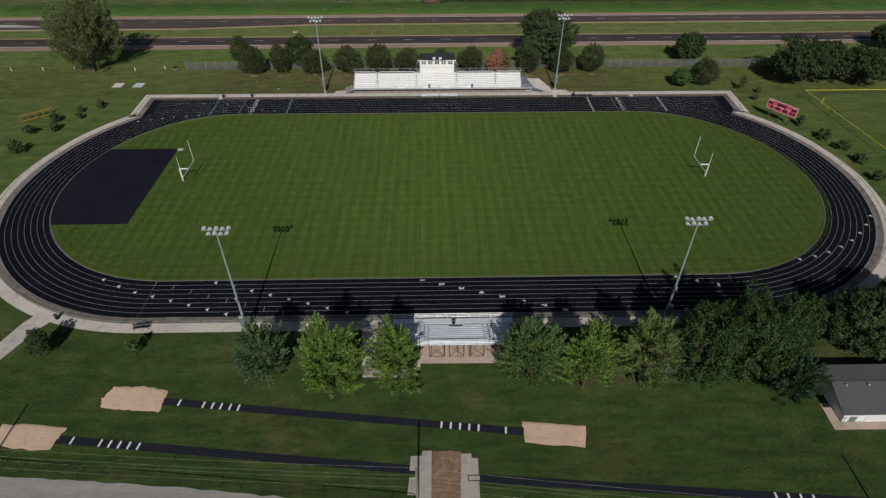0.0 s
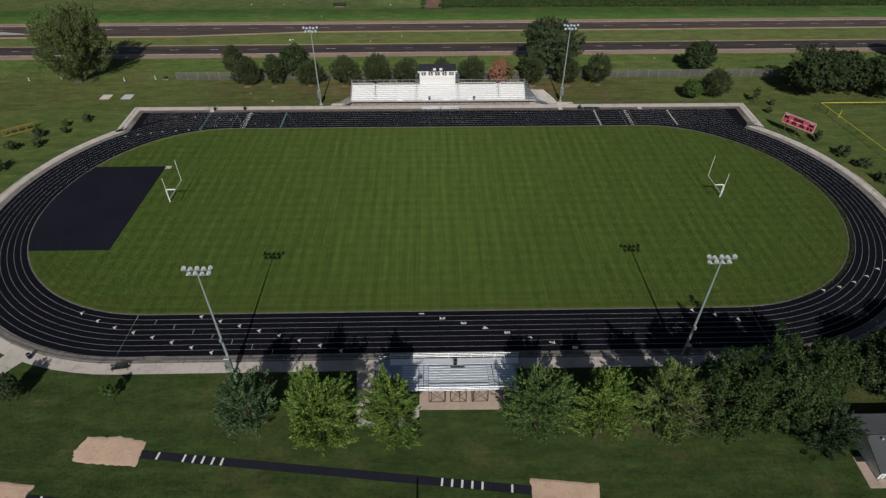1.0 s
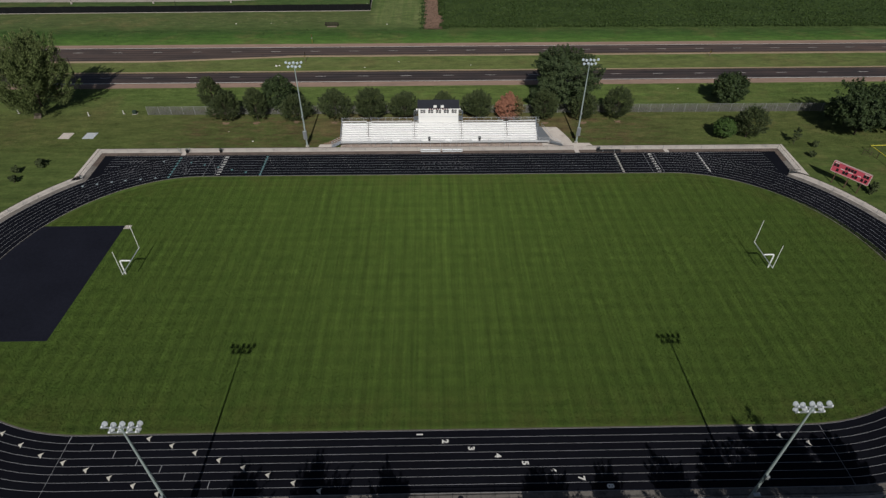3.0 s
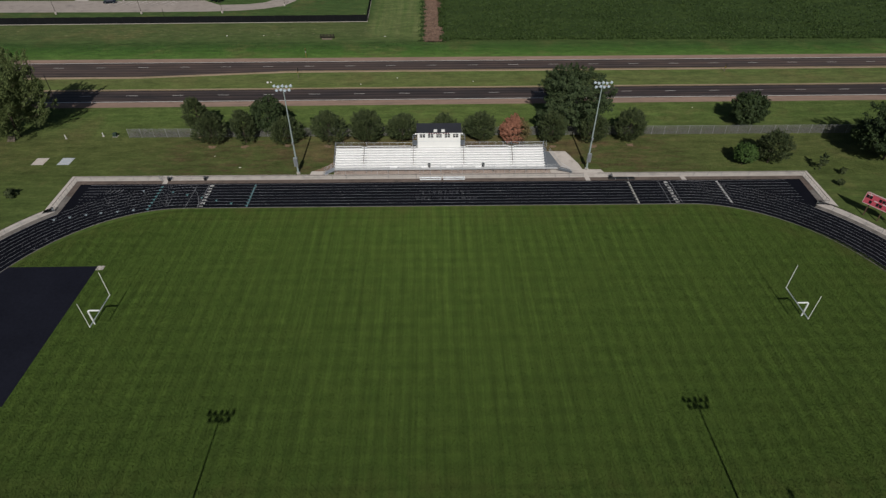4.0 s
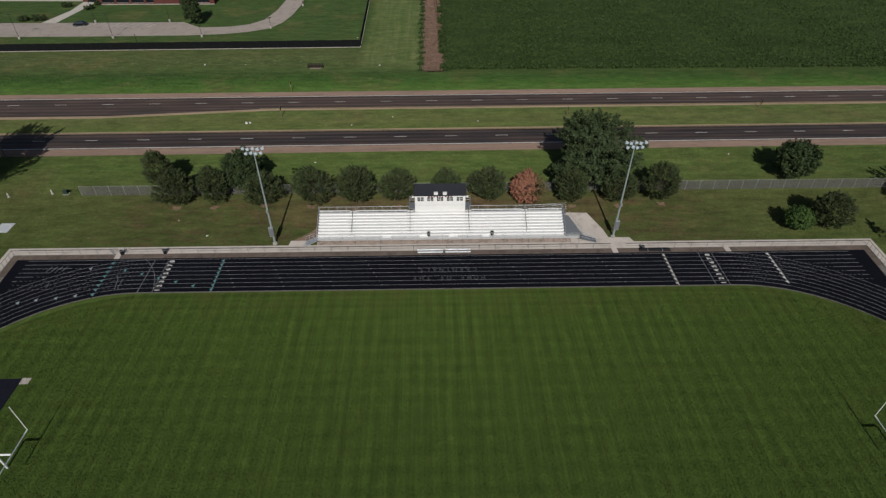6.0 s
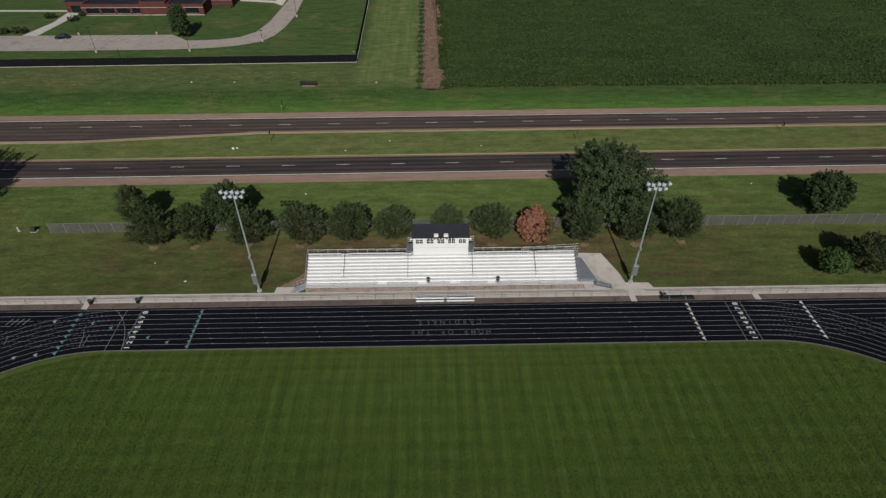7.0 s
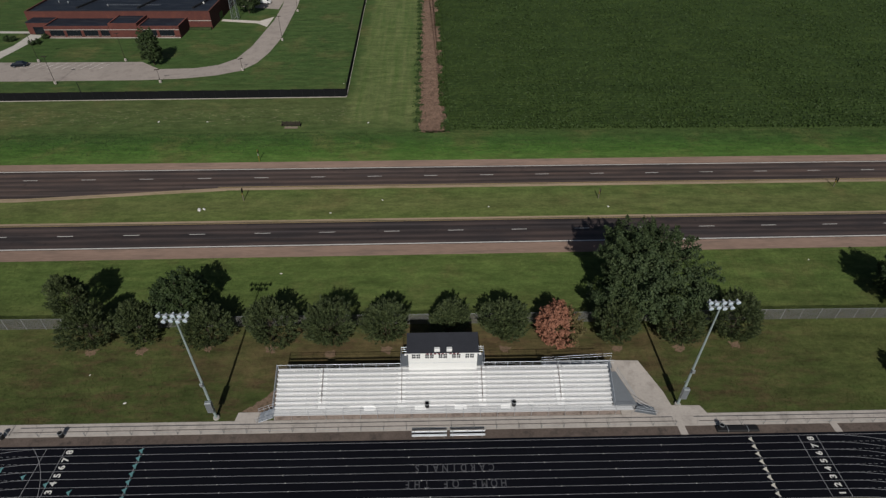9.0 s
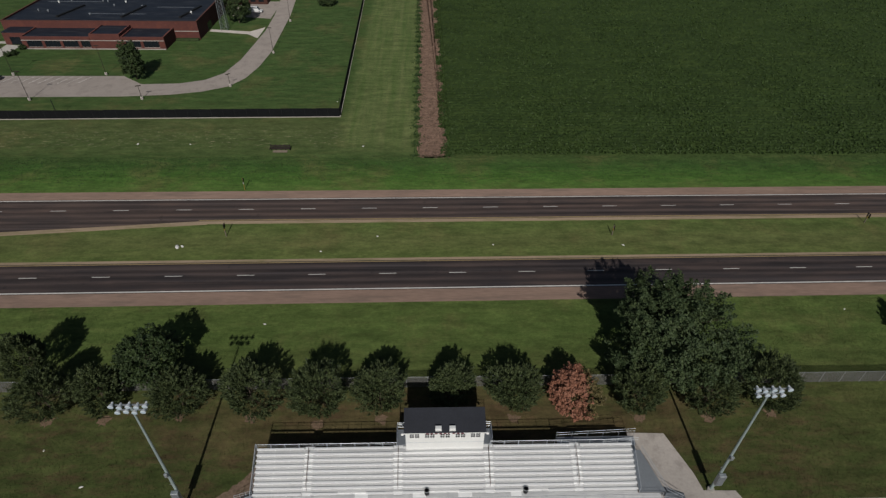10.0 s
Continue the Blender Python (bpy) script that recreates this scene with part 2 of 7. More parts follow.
M_GROUND = ground_material()
M_INFIELD = infield_material()
M_TRACK = plain("black_rubber_track", (0.0056, 0.0060, 0.0092), 0.85, 0, 0.05, 0.3, 0.12, 3.0)
# black rubber lifted towards blue: reflected sky is put into its colour
M_PAD = plain("smooth_black_rubber_pad", (0.0125, 0.0135, 0.0215), 0.8, 0, 0.08, 0.3, 0.1, 2.0)
M_LINE = plain("worn_white_line_paint", (0.33, 0.33, 0.345), 0.7, 0, 0.3, 0.3, 0.6, 6.0)
M_MARK = plain("white_mark_paint", (0.72, 0.70, 0.66), 0.7, 0, 0.3, 0.15, 0.6, 6.0)
M_CREAM = plain("cream_mark_paint", (0.66, 0.62, 0.54), 0.7, 0, 0.3, 0.15, 0.6, 6.0)
M_TEAL = plain("teal_mark_paint", (0.12, 0.28, 0.29), 0.7, 0, 0.3, 0.2, 0.6, 6.0)
M_PALE = plain("pale_blue_grey_mark_paint", (0.36, 0.42, 0.45), 0.7, 0, 0.3, 0.2, 0.6, 6.0)
M_FADED = plain("faded_grey_letter_paint", (0.078, 0.078, 0.086), 0.8, 0, 0.2, 0.3, 0.6, 6.0)
M_CONC = plain("pale_concrete", (0.42, 0.382, 0.350), 0.85, 0, 0.3, 0.14, 0.2, 3.0, (0.31, 0.28, 0.255), relief=0.005)
M_CONC_PINK = plain("pinkish_dusty_concrete", (0.41, 0.325, 0.27), 0.85, 0, 0.3, 0.16, 0.3, 3.0, (0.33, 0.26, 0.215), relief=0.005)
M_CONC_GREY = plain("grey_concrete", (0.36, 0.34, 0.31), 0.85, 0, 0.3, 0.12, 0.3, 3.0, (0.27, 0.25, 0.23), relief=0.005)
M_CINDER = plain("cinder_and_dirt", (0.115, 0.090, 0.077), 0.95, 0, 0.2, 0.35, 0.35, 4.0, (0.06, 0.05, 0.045), relief=0.03)
M_PADPAINT = plain("bluish_white_painted_concrete", (0.50, 0.53, 0.56), 0.8, 0, 0.3, 0.1, 0.4, 4.0)
M_SAND = plain("raked_sand", (0.51, 0.375, 0.28), 0.95, 0, 0.1, 0.14, 0.5, 3.0, (0.42, 0.305, 0.23), relief=0.05)
M_DIRT = plain("stony_brown_dirt", (0.20, 0.13, 0.085), 0.95, 0, 0.1, 0.4, 0.5, 5.0, (0.30, 0.22, 0.16), relief=0.05)
M_RUNWAY = plain("dark_runway_rubber", (0.0145, 0.0160, 0.024), 0.85, 0, 0.15, 0.25, 0.3, 3.0)
M_ROAD = road_material("highway_asphalt", (0.080, 0.062, 0.057), (0.160, 0.108, 0.088))
M_ROAD_NEAR = road_material("newer_highway_asphalt", (0.052, 0.043, 0.043), (0.118, 0.083, 0.072))
M_SHOULDER = plain("reddish_gravel_shoulder", (0.215, 0.150, 0.120), 0.95, 0, 0.15, 0.25, 0.3, 3.0, (0.15, 0.112, 0.092), (0.15, 1, 1), 0.03)
M_SHOULDER_TAN = plain("tan_gravel_edge", (0.26, 0.20, 0.14), 0.95, 0, 0.15, 0.2, 0.3, 3.0, (0.16, 0.14, 0.07), (0.15, 1, 1), 0.03)
M_DRIVE = plain("weathered_drive_concrete", (0.25, 0.22, 0.20), 0.9, 0, 0.2, 0.14, 0.15, 2.5, (0.19, 0.165, 0.15), relief=0.01)
M_GRAVEL = plain("pale_gravel_road", (0.275, 0.265, 0.250), 0.95, 0, 0.15, 0.25, 0.4, 3.0, (0.24, 0.23, 0.21), (0.3, 1.2, 1), 0.03)
M_ROADLINE = plain("worn_white_road_paint", (0.70, 0.68, 0.64), 0.7, 0, 0.3, 0.25, 0.5, 5.0)
M_YELLOWLINE = plain("faded_yellow_road_paint", (0.36, 0.27, 0.13), 0.7, 0, 0.3, 0.25, 0.5, 5.0)
M_ALU = plain("mill_finish_aluminium", (0.76, 0.785, 0.81), 0.42, 0.35, 0.5, 0.06, 0.5, 5.0)
M_ALU_BLUE = plain("sky_blue_weathered_aluminium", (0.68, 0.73, 0.79), 0.4, 0.3, 0.5, 0.08, 0.5, 5.0)
# dark blue-grey puts the shade under the seats into the boards' colour
M_FOOT_SHADE = plain("dull_grey_foot_boards", (0.26, 0.30, 0.36), 0.5, 0.2, 0.4, 0.2, 0.5, 5.0)
M_ALU_DULL = plain("dull_grey_aluminium", (0.27, 0.29, 0.31), 0.5, 0.5, 0.5, 0.12, 0.5, 5.0)
M_STAND = plain("bright_weathered_aluminium", (0.92, 0.92, 0.915), 0.5, 0.0, 0.5, 0.05, 0.5, 5.0)
# greyer than the seats, to put the shaded gaps between rows into the colour
M_TREAD = plain("dull_foot_boards", (0.60, 0.60, 0.60), 0.55, 0.05, 0.5, 0.08, 0.5, 5.0)
M_ALU_COOL = plain("weathered_aluminium", (0.55, 0.58, 0.62), 0.45, 0.5, 0.5, 0.1, 0.5, 5.0)
M_GALV = plain("galvanised_steel", (0.42, 0.45, 0.46), 0.45, 0.6, 0.5, 0.12, 0.4, 5.0)
M_POLE = plain("greenish_grey_galvanised_pole", (0.36, 0.43, 0.42), 0.5, 0.3, 0.4, 0.12, 0.3, 3.0)
M_LAMP = plain("white_enamel_reflector", (0.75, 0.78, 0.80), 0.35, 0.1, 0.5, 0.05, 2.0, 9.0)
# the pale blue base colour stands in for sky mirrored in the lens
M_LENS, n_, l_, b_ = material("lamp_lens_glass", 0.15, 0.0, 0.6)
b_.inputs["Base Color"].default_value = (0.52, 0.62, 0.70, 1)
M_RUST = plain("rusty_brown_steel", (0.12, 0.075, 0.05), 0.8, 0.2, 0.3, 0.3, 1.0, 8.0)
M_WHITE = plain("white_painted_panel", (0.80, 0.80, 0.78), 0.5, 0, 0.4, 0.05, 0.6, 4.0)
M_GOAL = plain("white_goal_paint", (0.82, 0.84, 0.82), 0.4, 0, 0.4, 0.04, 1.0, 5.0)
M_ROOF = plain("charcoal_roofing", (0.032, 0.034, 0.042), 0.8, 0, 0.2, 0.2, 0.4, 5.0)
M_SHINGLE = plain("grey_asphalt_shingles", (0.095, 0.10, 0.105), 0.9, 0, 0.2, 0.15, 0.4, 8.0, relief=0.01)
M_TAR = plain("patched_dark_membrane_roof", (0.016, 0.020, 0.030), 0.6, 0, 0.3, 0.35, 0.25, 1.0, (0.046, 0.050, 0.060), (0.25, 1.2, 1))
M_BRICK = plain("red_brick", (0.120, 0.046, 0.039), 0.9, 0, 0.2, 0.2, 0.25, 5.0, (0.16, 0.058, 0.042))
# darker copy of the brick; on the school's east walls it paints their shade
M_BRICK_DARK = plain("dark_brown_brick", (0.085, 0.038, 0.030), 0.9, 0, 0.2, 0.2, 0.25, 5.0)
M_GLASS, n_, l_, b_ = material("dark_window_glass", 0.08, 0.0, 0.6)
b_.inputs["Base Color"].default_value = (0.012, 0.016, 0.020, 1)
M_BLACK = plain("black_plastic", (0.014, 0.014, 0.015), 0.6, 0, 0.3, 0.2, 1.0, 5.0)
M_SCREEN = plain("black_windscreen_fabric", (0.010, 0.011, 0.012), 0.9, 0, 0.1, 0.3, 0.4, 3.0)
M_RED = plain("faded_red_panel", (0.62, 0.105, 0.145), 0.5, 0, 0.3, 0.1, 0.5, 4.0)
M_MAROON = plain("maroon_letter_paint", (0.16, 0.045, 0.055), 0.6, 0, 0.3, 0.1, 0.5, 4.0)
M_PINKFRAME = plain("pale_pink_board_frame", (0.62, 0.42, 0.42), 0.5, 0, 0.3, 0.1, 0.5, 4.0)
M_YELLOW = plain("yellow_fence_cap", (0.72, 0.62, 0.06), 0.5, 0, 0.3, 0.1, 0.5, 4.0)
M_OCHRE = plain("ochre_painted_steel", (0.22, 0.16, 0.035), 0.6, 0, 0.3, 0.15, 0.5, 4.0)
M_WOOD = plain("grey_weathered_timber", (0.17, 0.14, 0.11), 0.85, 0, 0.2, 0.2, 0.6, 6.0)
M_DARKWOOD = plain("dark_brown_timber", (0.035, 0.028, 0.024), 0.85, 0, 0.2, 0.3, 0.6, 6.0)
M_BARK = plain("rough_grey_brown_bark", (0.070, 0.055, 0.043), 0.95, 0, 0.1, 0.3, 1.2, 9.0, relief=0.02)
M_WIRE = plain("weathered_grey_wire", (0.34, 0.36, 0.28), 0.5, 0.0, 0.5, 0.1, 0.5, 2.0)
M_PIPE = plain("dark_weathered_pipe", (0.060, 0.053, 0.052), 0.7, 0.3, 0.3, 0.2, 0.5, 5.0)
M_MESH = plain("rusty_chain_link", (0.10, 0.075, 0.055), 0.8, 0.3, 0.3, 0.2, 0.5, 4.0)
M_SLAT = plain("dusty_grey_fence_slats", (0.165, 0.165, 0.155), 0.6, 0.1, 0.3, 0.22, 0.5, 5.0, (0.17, 0.155, 0.13))
M_RAIL = plain("galvanised_rail", (0.30, 0.32, 0.32), 0.5, 0.2, 0.5, 0.1, 0.4, 5.0)
M_CARDARK = plain("dark_blue_car_paint", (0.015, 0.02, 0.03), 0.25, 0.3, 0.5, 0.1, 0.5, 4.0)
M_CARWHITE = plain("white_van_paint", (0.75, 0.75, 0.75), 0.3, 0, 0.5, 0.05, 0.5, 4.0)
M_CORNSOIL = plain("stubble_and_dead_weeds", (0.190, 0.123, 0.092), 0.95, 0, 0.1, 0.42, 0.35, 2.0, (0.095, 0.066, 0.045), (0.6, 1.5, 1), 0.08)
M_CROP = leaf_material("dark_crop_leaves", (0.025, 0.048, 0.011), (0.056, 0.092, 0.021), (0.037, 0.064, 0.0145))
M_CROPBED = plain("dense_crop_canopy", (0.035, 0.058, 0.0155), 0.8, 0, 0.15, 0.35, 0.06, 1.6, (0.050, 0.077, 0.020), (0.5, 1.3, 1), 0.25)
L_PINE = leaf_material("pine_needle_tufts", (0.036, 0.072, 0.021), (0.165, 0.255, 0.074))
L_BLUE = leaf_material("blue_green_needle_tufts", (0.036, 0.074, 0.033), (0.135, 0.215, 0.092))
L_LIGHT = leaf_material("yellow_green_needle_tufts", (0.050, 0.098, 0.017), (0.235, 0.345, 0.070))
L_MID = leaf_material("mid_green_leaves", (0.040, 0.080, 0.018), (0.085, 0.145, 0.034))
L_OLIVE = leaf_material("olive_sparse_needles", (0.066, 0.108, 0.028), (0.185, 0.255, 0.070), (0.10, 0.125, 0.045))
L_CLUMP = leaf_material("deep_green_broad_leaves", (0.021, 0.042, 0.011), (0.056, 0.094, 0.023))
L_DARKPINE = leaf_material("dark_blue_green_needles", (0.020, 0.042, 0.019), (0.058, 0.096, 0.042))
L_WILLOW = leaf_material("olive_green_willow_leaves", (0.044, 0.070, 0.020), (0.175, 0.210, 0.078), (0.072, 0.098, 0.031))
L_COTTON = leaf_material("dusty_green_cottonwood_leaves", (0.026, 0.045, 0.018), (0.084, 0.112, 0.046), (0.034, 0.055, 0.022))
L_DARK = leaf_material("dark_broad_leaves", (0.024, 0.043, 0.015), (0.064, 0.092, 0.031))
L_FARPINE = leaf_material("dusty_pine_needles", (0.030, 0.047, 0.018), (0.104, 0.128, 0.050))
L_RED = leaf_material("dead_russet_needles", (0.19, 0.080, 0.050), (0.40, 0.185, 0.120), (0.27, 0.125, 0.08))
L_TAN = leaf_material("tan_half_dead_needles", (0.10, 0.085, 0.035), (0.20, 0.16, 0.07))
L_DEAD = leaf_material("dead_brown_weeds", (0.080, 0.052, 0.037), (0.255, 0.165, 0.122), (0.12, 0.080, 0.056))
L_WEED = leaf_material("weeds", (0.030, 0.060, 0.017), (0.062, 0.098, 0.028))


# ---------------------------------------------------------------- mesh helpers
class Mesh:
    """Collects vertices and faces of one part."""

    def __init__(self):
        self.v, self.f = [], []

    def add(self, verts, faces):
        k = len(self.v)
        self.v += [tuple(p) for p in verts]
        self.f += [tuple(k + i for i in q) for q in faces]
        return self

    def box(self, x0, x1, y0, y1, z0, z1):
        return self.add([(x0, y0, z0), (x1, y0, z0), (x1, y1, z0), (x0, y1, z0), (x0, y0, z1), (x1, y0, z1), (x1, y1, z1), (x0, y1, z1)],
                        [(3, 2, 1, 0), (4, 5, 6, 7), (0, 1, 5, 4), (1, 2, 6, 5), (2, 3, 7, 6), (3, 0, 4, 7)])

    def slab(self, x0, x1, y0, y1, z0, z1, c=0.02):
        """A box with a chamfered top edge."""
        return self.add([(x0, y0, z0), (x1, y0, z0), (x1, y1, z0), (x0, y1, z0), (x0, y0, z1 - c), (x1, y0, z1 - c), (x1, y1, z1 - c), (x0, y1, z1 - c),
                         (x0 + c, y0 + c, z1), (x1 - c, y0 + c, z1), (x1 - c, y1 - c, z1), (x0 + c, y1 - c, z1)],
                        [(3, 2, 1, 0), (8, 9, 10, 11), (0, 1, 5, 4), (1, 2, 6, 5), (2, 3, 7, 6), (3, 0, 4, 7), (4, 5, 9, 8), (5, 6, 10, 9), (6, 7, 11, 10), (7, 4, 8, 11)])

    def prism(self, poly, z0, z1):
        """An upright prism over a polygon that runs anticlockwise."""
        k = len(poly)
        return self.add([(x, y, z0) for x, y in poly] + [(x, y, z1) for x, y in poly],
                        [tuple(range(k - 1, -1, -1)), tuple(range(k, 2 * k))] + [(i, (i + 1) % k, k + (i + 1) % k, k + i) for i in range(k)])

    def tube(self, a, b, r0, r1=None, n=8):
        a, b = Vector(a), Vector(b)
        r1 = r0 if r1 is None else r1
        d = (b - a).normalized()
        u = d.orthogonal().normalized()
        w = d.cross(u)
        ring = [(u * math.cos(2 * math.pi * i / n) + w * math.sin(2 * math.pi * i / n)) for i in range(n)]
        return self.add([a + q * r0 for q in ring] + [b + q * r1 for q in ring],
                        [tuple(range(n - 1, -1, -1)), tuple(range(n, 2 * n))] + [(i, (i + 1) % n, n + (i + 1) % n, n + i) for i in range(n)])

    def turned(self, profile, m=None, n=12):
        """A solid of revolution about z; the profile is a list of (radius, height)."""
        m = m or Matrix()
        k = len(profile)
        vs = [m @ Vector((r * math.cos(2 * math.pi * j / n), r * math.sin(2 * math.pi * j / n), z)) for r, z in profile for j in range(n)]
        fs = [(i * n + j, i * n + (j + 1) % n, (i + 1) * n + (j + 1) % n, (i + 1) * n + j) for i in range(k - 1) for j in range(n)]
        return self.add(vs, fs + [tuple(range(n - 1, -1, -1)), tuple((k - 1) * n + j for j in range(n))])

    def strip(self, left, right, z0, z1, closed=False):
        """A band of ground between two lines of points, with a thickness."""
        k = len(left)
        vs = [(x, y, z1) for x, y in left] + [(x, y, z1) for x, y in right] + [(x, y, z0) for x, y in left] + [(x, y, z0) for x, y in right]
        fs = []
        for i in range(k if closed else k - 1):
            j = (i + 1) % k
            fs += [(i, k + i, k + j, j), (i, j, 2 * k + j, 2 * k + i), (k + j, k + i, 3 * k + i, 3 * k + j)]
        return self.add(vs, fs)

    def moved(self, m):
        self.v = [tuple(m @ Vector(p)) for p in self.v]
        return self


def link(name, mesh, mat, parent=None, smooth=False):
    data = bpy.data.meshes.new(name)
    data.from_pydata(mesh.v, [], mesh.f)
    if smooth:
        data.polygons.foreach_set("use_smooth", [True] * len(data.polygons))
    data.materials.append(mat)
    data.update()
    ob = new(name, data)
    ob.parent = parent
    return ob


def part(name, mesh, mat, parent, label="", smooth=False):
    return tagged(link(name, mesh, mat, parent, smooth), label)


PAVED = []


def structure(name, mesh, mat, label, category="ground"):
    if name not in ("ground", "infield"):
        PAVED.append((mesh.v, mesh.f))
    return tagged(link(name, mesh, mat), label, category, kind="structure")


def thing(name, x, y, z, label, category, group="", turn=0.0):
    ob = new(name)
    ob.matrix_basis = pose(x, y, z, 0, 0, turn)
    ob.empty_display_size = 0.3
    return tagged(ob, label, category, group)


def share(name, data, parent, m):
    ob = new(name, data)
    ob.parent = parent
    ob.matrix_basis = m
    return ob


def fix_normals(ob):
    bm = bmesh.new()
    bm.from_mesh(ob.data)
    bmesh.ops.recalc_face_normals(bm, faces=bm.faces)
    bm.to_mesh(ob.data)
    bm.free()
    return ob


# ---------------------------------------------------------------- the ground and the track
CL, CR, CY, R0, LANE = -46.9, 50.0, 105.38, 32.12, 1.083
FL, FR = -50.5, 52.5
R8 = R0 + 8 * LANE


def bend(r, q, right):
    """A point at the radius r and the angle q on a bend; the bends are a little blunter on the far side."""
    near, far = (CR, FR) if right else (CL, FL)
    side = 1 if right else -1
    half = side * (near - far) if math.sin(q) > 0 else 0.0
    return ((far if math.sin(q) > 0 else near) + (r + half) * math.cos(q), CY + r * math.sin(q))


def oval(r, n=44):
    """The closed line at the radius r round the field, anticlockwise."""
    a = [math.pi * (i / n - 0.5) for i in range(n + 1)]
    return [bend(r, q, True) for q in a] + [bend(r, q + math.pi, False) for q in a]


def rim(d):
    """The closed line d metres outside the track, round its two chutes on the far side, and with every point the point on the inner edge."""
    r = R8 + d
    corners = [bend(r, radians(48), True), (80.0 + d, 137.3 - 0.4 * d), (80.6 + d, 146.6 + d), (-75.8 - d, 146.6 + d), (-75.3 - d, 137.2 - 0.4 * d), bend(r, radians(132), False)]
    outer, inner = [], []
    for i in range(32):
        q = radians(-90 + 138 * i / 32)
        outer.append(bend(r, q, True))
        inner.append(bend(R0, q, True))
    for k, (n, q0, q1, right) in enumerate(((4, 48, 58, True), (10, 58, 90, True), (52, 0, 0, None), (10, 90, 122, False), (4, 122, 132, False))):
        for i in range(n):
            s = i / n
            a, b = corners[k], corners[k + 1]
            outer.append((a[0] + (b[0] - a[0]) * s, a[1] + (b[1] - a[1]) * s))
            inner.append((FR + (FL - FR) * s, CY + R0) if right is None else bend(R0, radians(q0 + (q1 - q0) * s), right))
    for i in range(32):
        q = radians(132 + 138 * i / 32)
        outer.append(bend(r, q, False))
        inner.append(bend(R0, q, False))
    for i in range(32):
        outer.append((CL + (CR - CL) * i / 32, CY - r))
        inner.append((CL + (CR - CL) * i / 32, CY - R0))
    return outer, inner


def blob(pts, seed, rough=0.25, sub=7):
    rnd = random.Random(seed)
    out = []
    for i, (x, y) in enumerate(pts):
        u, v = pts[(i + 1) % len(pts)]
        for k in range(sub):
            s = k / sub
            out.append((x + (u - x) * s + rnd.uniform(-rough, rough), y + (v - y) * s + rnd.uniform(-rough, rough)))
    return out


def sheet(x0, x1, y0, y1, z):
    return Mesh().add([(x0, y0, z), (x1, y0, z), (x1, y1, z), (x0, y1, z)], [(0, 1, 2, 3)])


structure("ground", sheet(-2500, 2500, -2500, 2500, 0), M_GROUND, "dark green mown lawn with drier olive and brown patches")
structure("infield", Mesh().add([(x, y, 0.025) for x, y in oval(R0 - 0.15)], [tuple(range(90))]), M_INFIELD, "green sports turf mown in a lattice of stripes")

outer0, inner0 = rim(0.0)
track = structure("running_track", Mesh().strip(outer0, inner0, -0.05, 0.035, True), M_TRACK, "black rubber eight-lane running track with white lines", "track")
kerb = Mesh().strip(oval(R0), oval(R0 - 0.15), -0.05, 0.05, True)
structure("trim_kerb", kerb, plain("dusty_kerb", (0.115, 0.105, 0.085), 0.9, 0, 0.2, 0.2, 0.4, 4.0), "thin dark kerb along the inside of the track", "kerb")

Z = 0.040
for k in range(9):
    r = R0 + 0.06 + k * LANE
    part("lane_line", Mesh().strip(oval(r + 0.022), oval(r - 0.022), Z - 0.01, Z, True), M_LINE, track)
# lines that run straight on into the chutes, broken where they cross the bend's lanes
for k in range(1, 9):
    y = CY + R0 + 0.06 + k * LANE
    reach = math.sqrt(max(0.0, (R8 + 0.06) ** 2 - (y - CY) ** 2))
    for end, a, side in ((-73.6, FL - reach * 1.09, -1), (77.45, FR + reach * 1.07, 1)):
        solid = Mesh().box(min(a, end), max(a, end), y - 0.026, y + 0.026, Z - 0.01, Z + 0.001) if (end - a) * side > 0.5 else Mesh()
        if solid.v:
            part("chute_line", solid, M_LINE, track)
        dots = Mesh()
        for q in np.arange(0.5, abs(min(abs(a), abs(end)) - abs(FL if side < 0 else FR)) - 0.4, 0.8):
            u = (FL if side < 0 else FR) + side * q
            dots.box(min(u, u + side * 0.42), max(u, u + side * 0.42), y - 0.018, y + 0.018, Z - 0.01, Z + 0.001)
        if dots.v:
            part("dotted_line", dots, M_LINE, track)
# square pad for the jumps inside the left bend
pad_l = [bend(R0 - 0.1, math.pi - math.asin((y - CY) / (R0 - 0.1)), False) for y in np.linspace(119.6, 90.0, 16)]
structure("jump_apron", Mesh().prism([(-60.2, 90.0), (-60.2, 119.6)] + pad_l, -0.05, 0.056), M_PAD, "smooth black rubber apron inside the bend", "sports surface")
structure("pavement_corner_slab", Mesh().slab(-60.2, -58.9, 118.6, 119.7, 0, 0.08), M_CONC, "small pale concrete slab at the apron's corner", "slab")


def lane_y(k, far):
    """The middle of lane k."""
    r = R0 + 0.06 + (k - 0.5) * LANE
    return CY + r if far else CY - r


def glyph(text, size, mat, parent, m, name, label="", bold=0.0):
    data = bpy.data.curves.new(name, "FONT")
    data.body = text
    data.size = size
    data.align_x, data.align_y = "CENTER", "CENTER"
    data.offset = bold
    temp = bpy.data.objects.new(name, data)
    mesh = bpy.data.meshes.new_from_object(temp)
    bpy.data.objects.remove(temp)
    mesh.materials.clear()
    mesh.materials.append(mat)
    ob = new(name, mesh)
    ob.parent = parent
    ob.matrix_basis = m
    return tagged(ob, label)


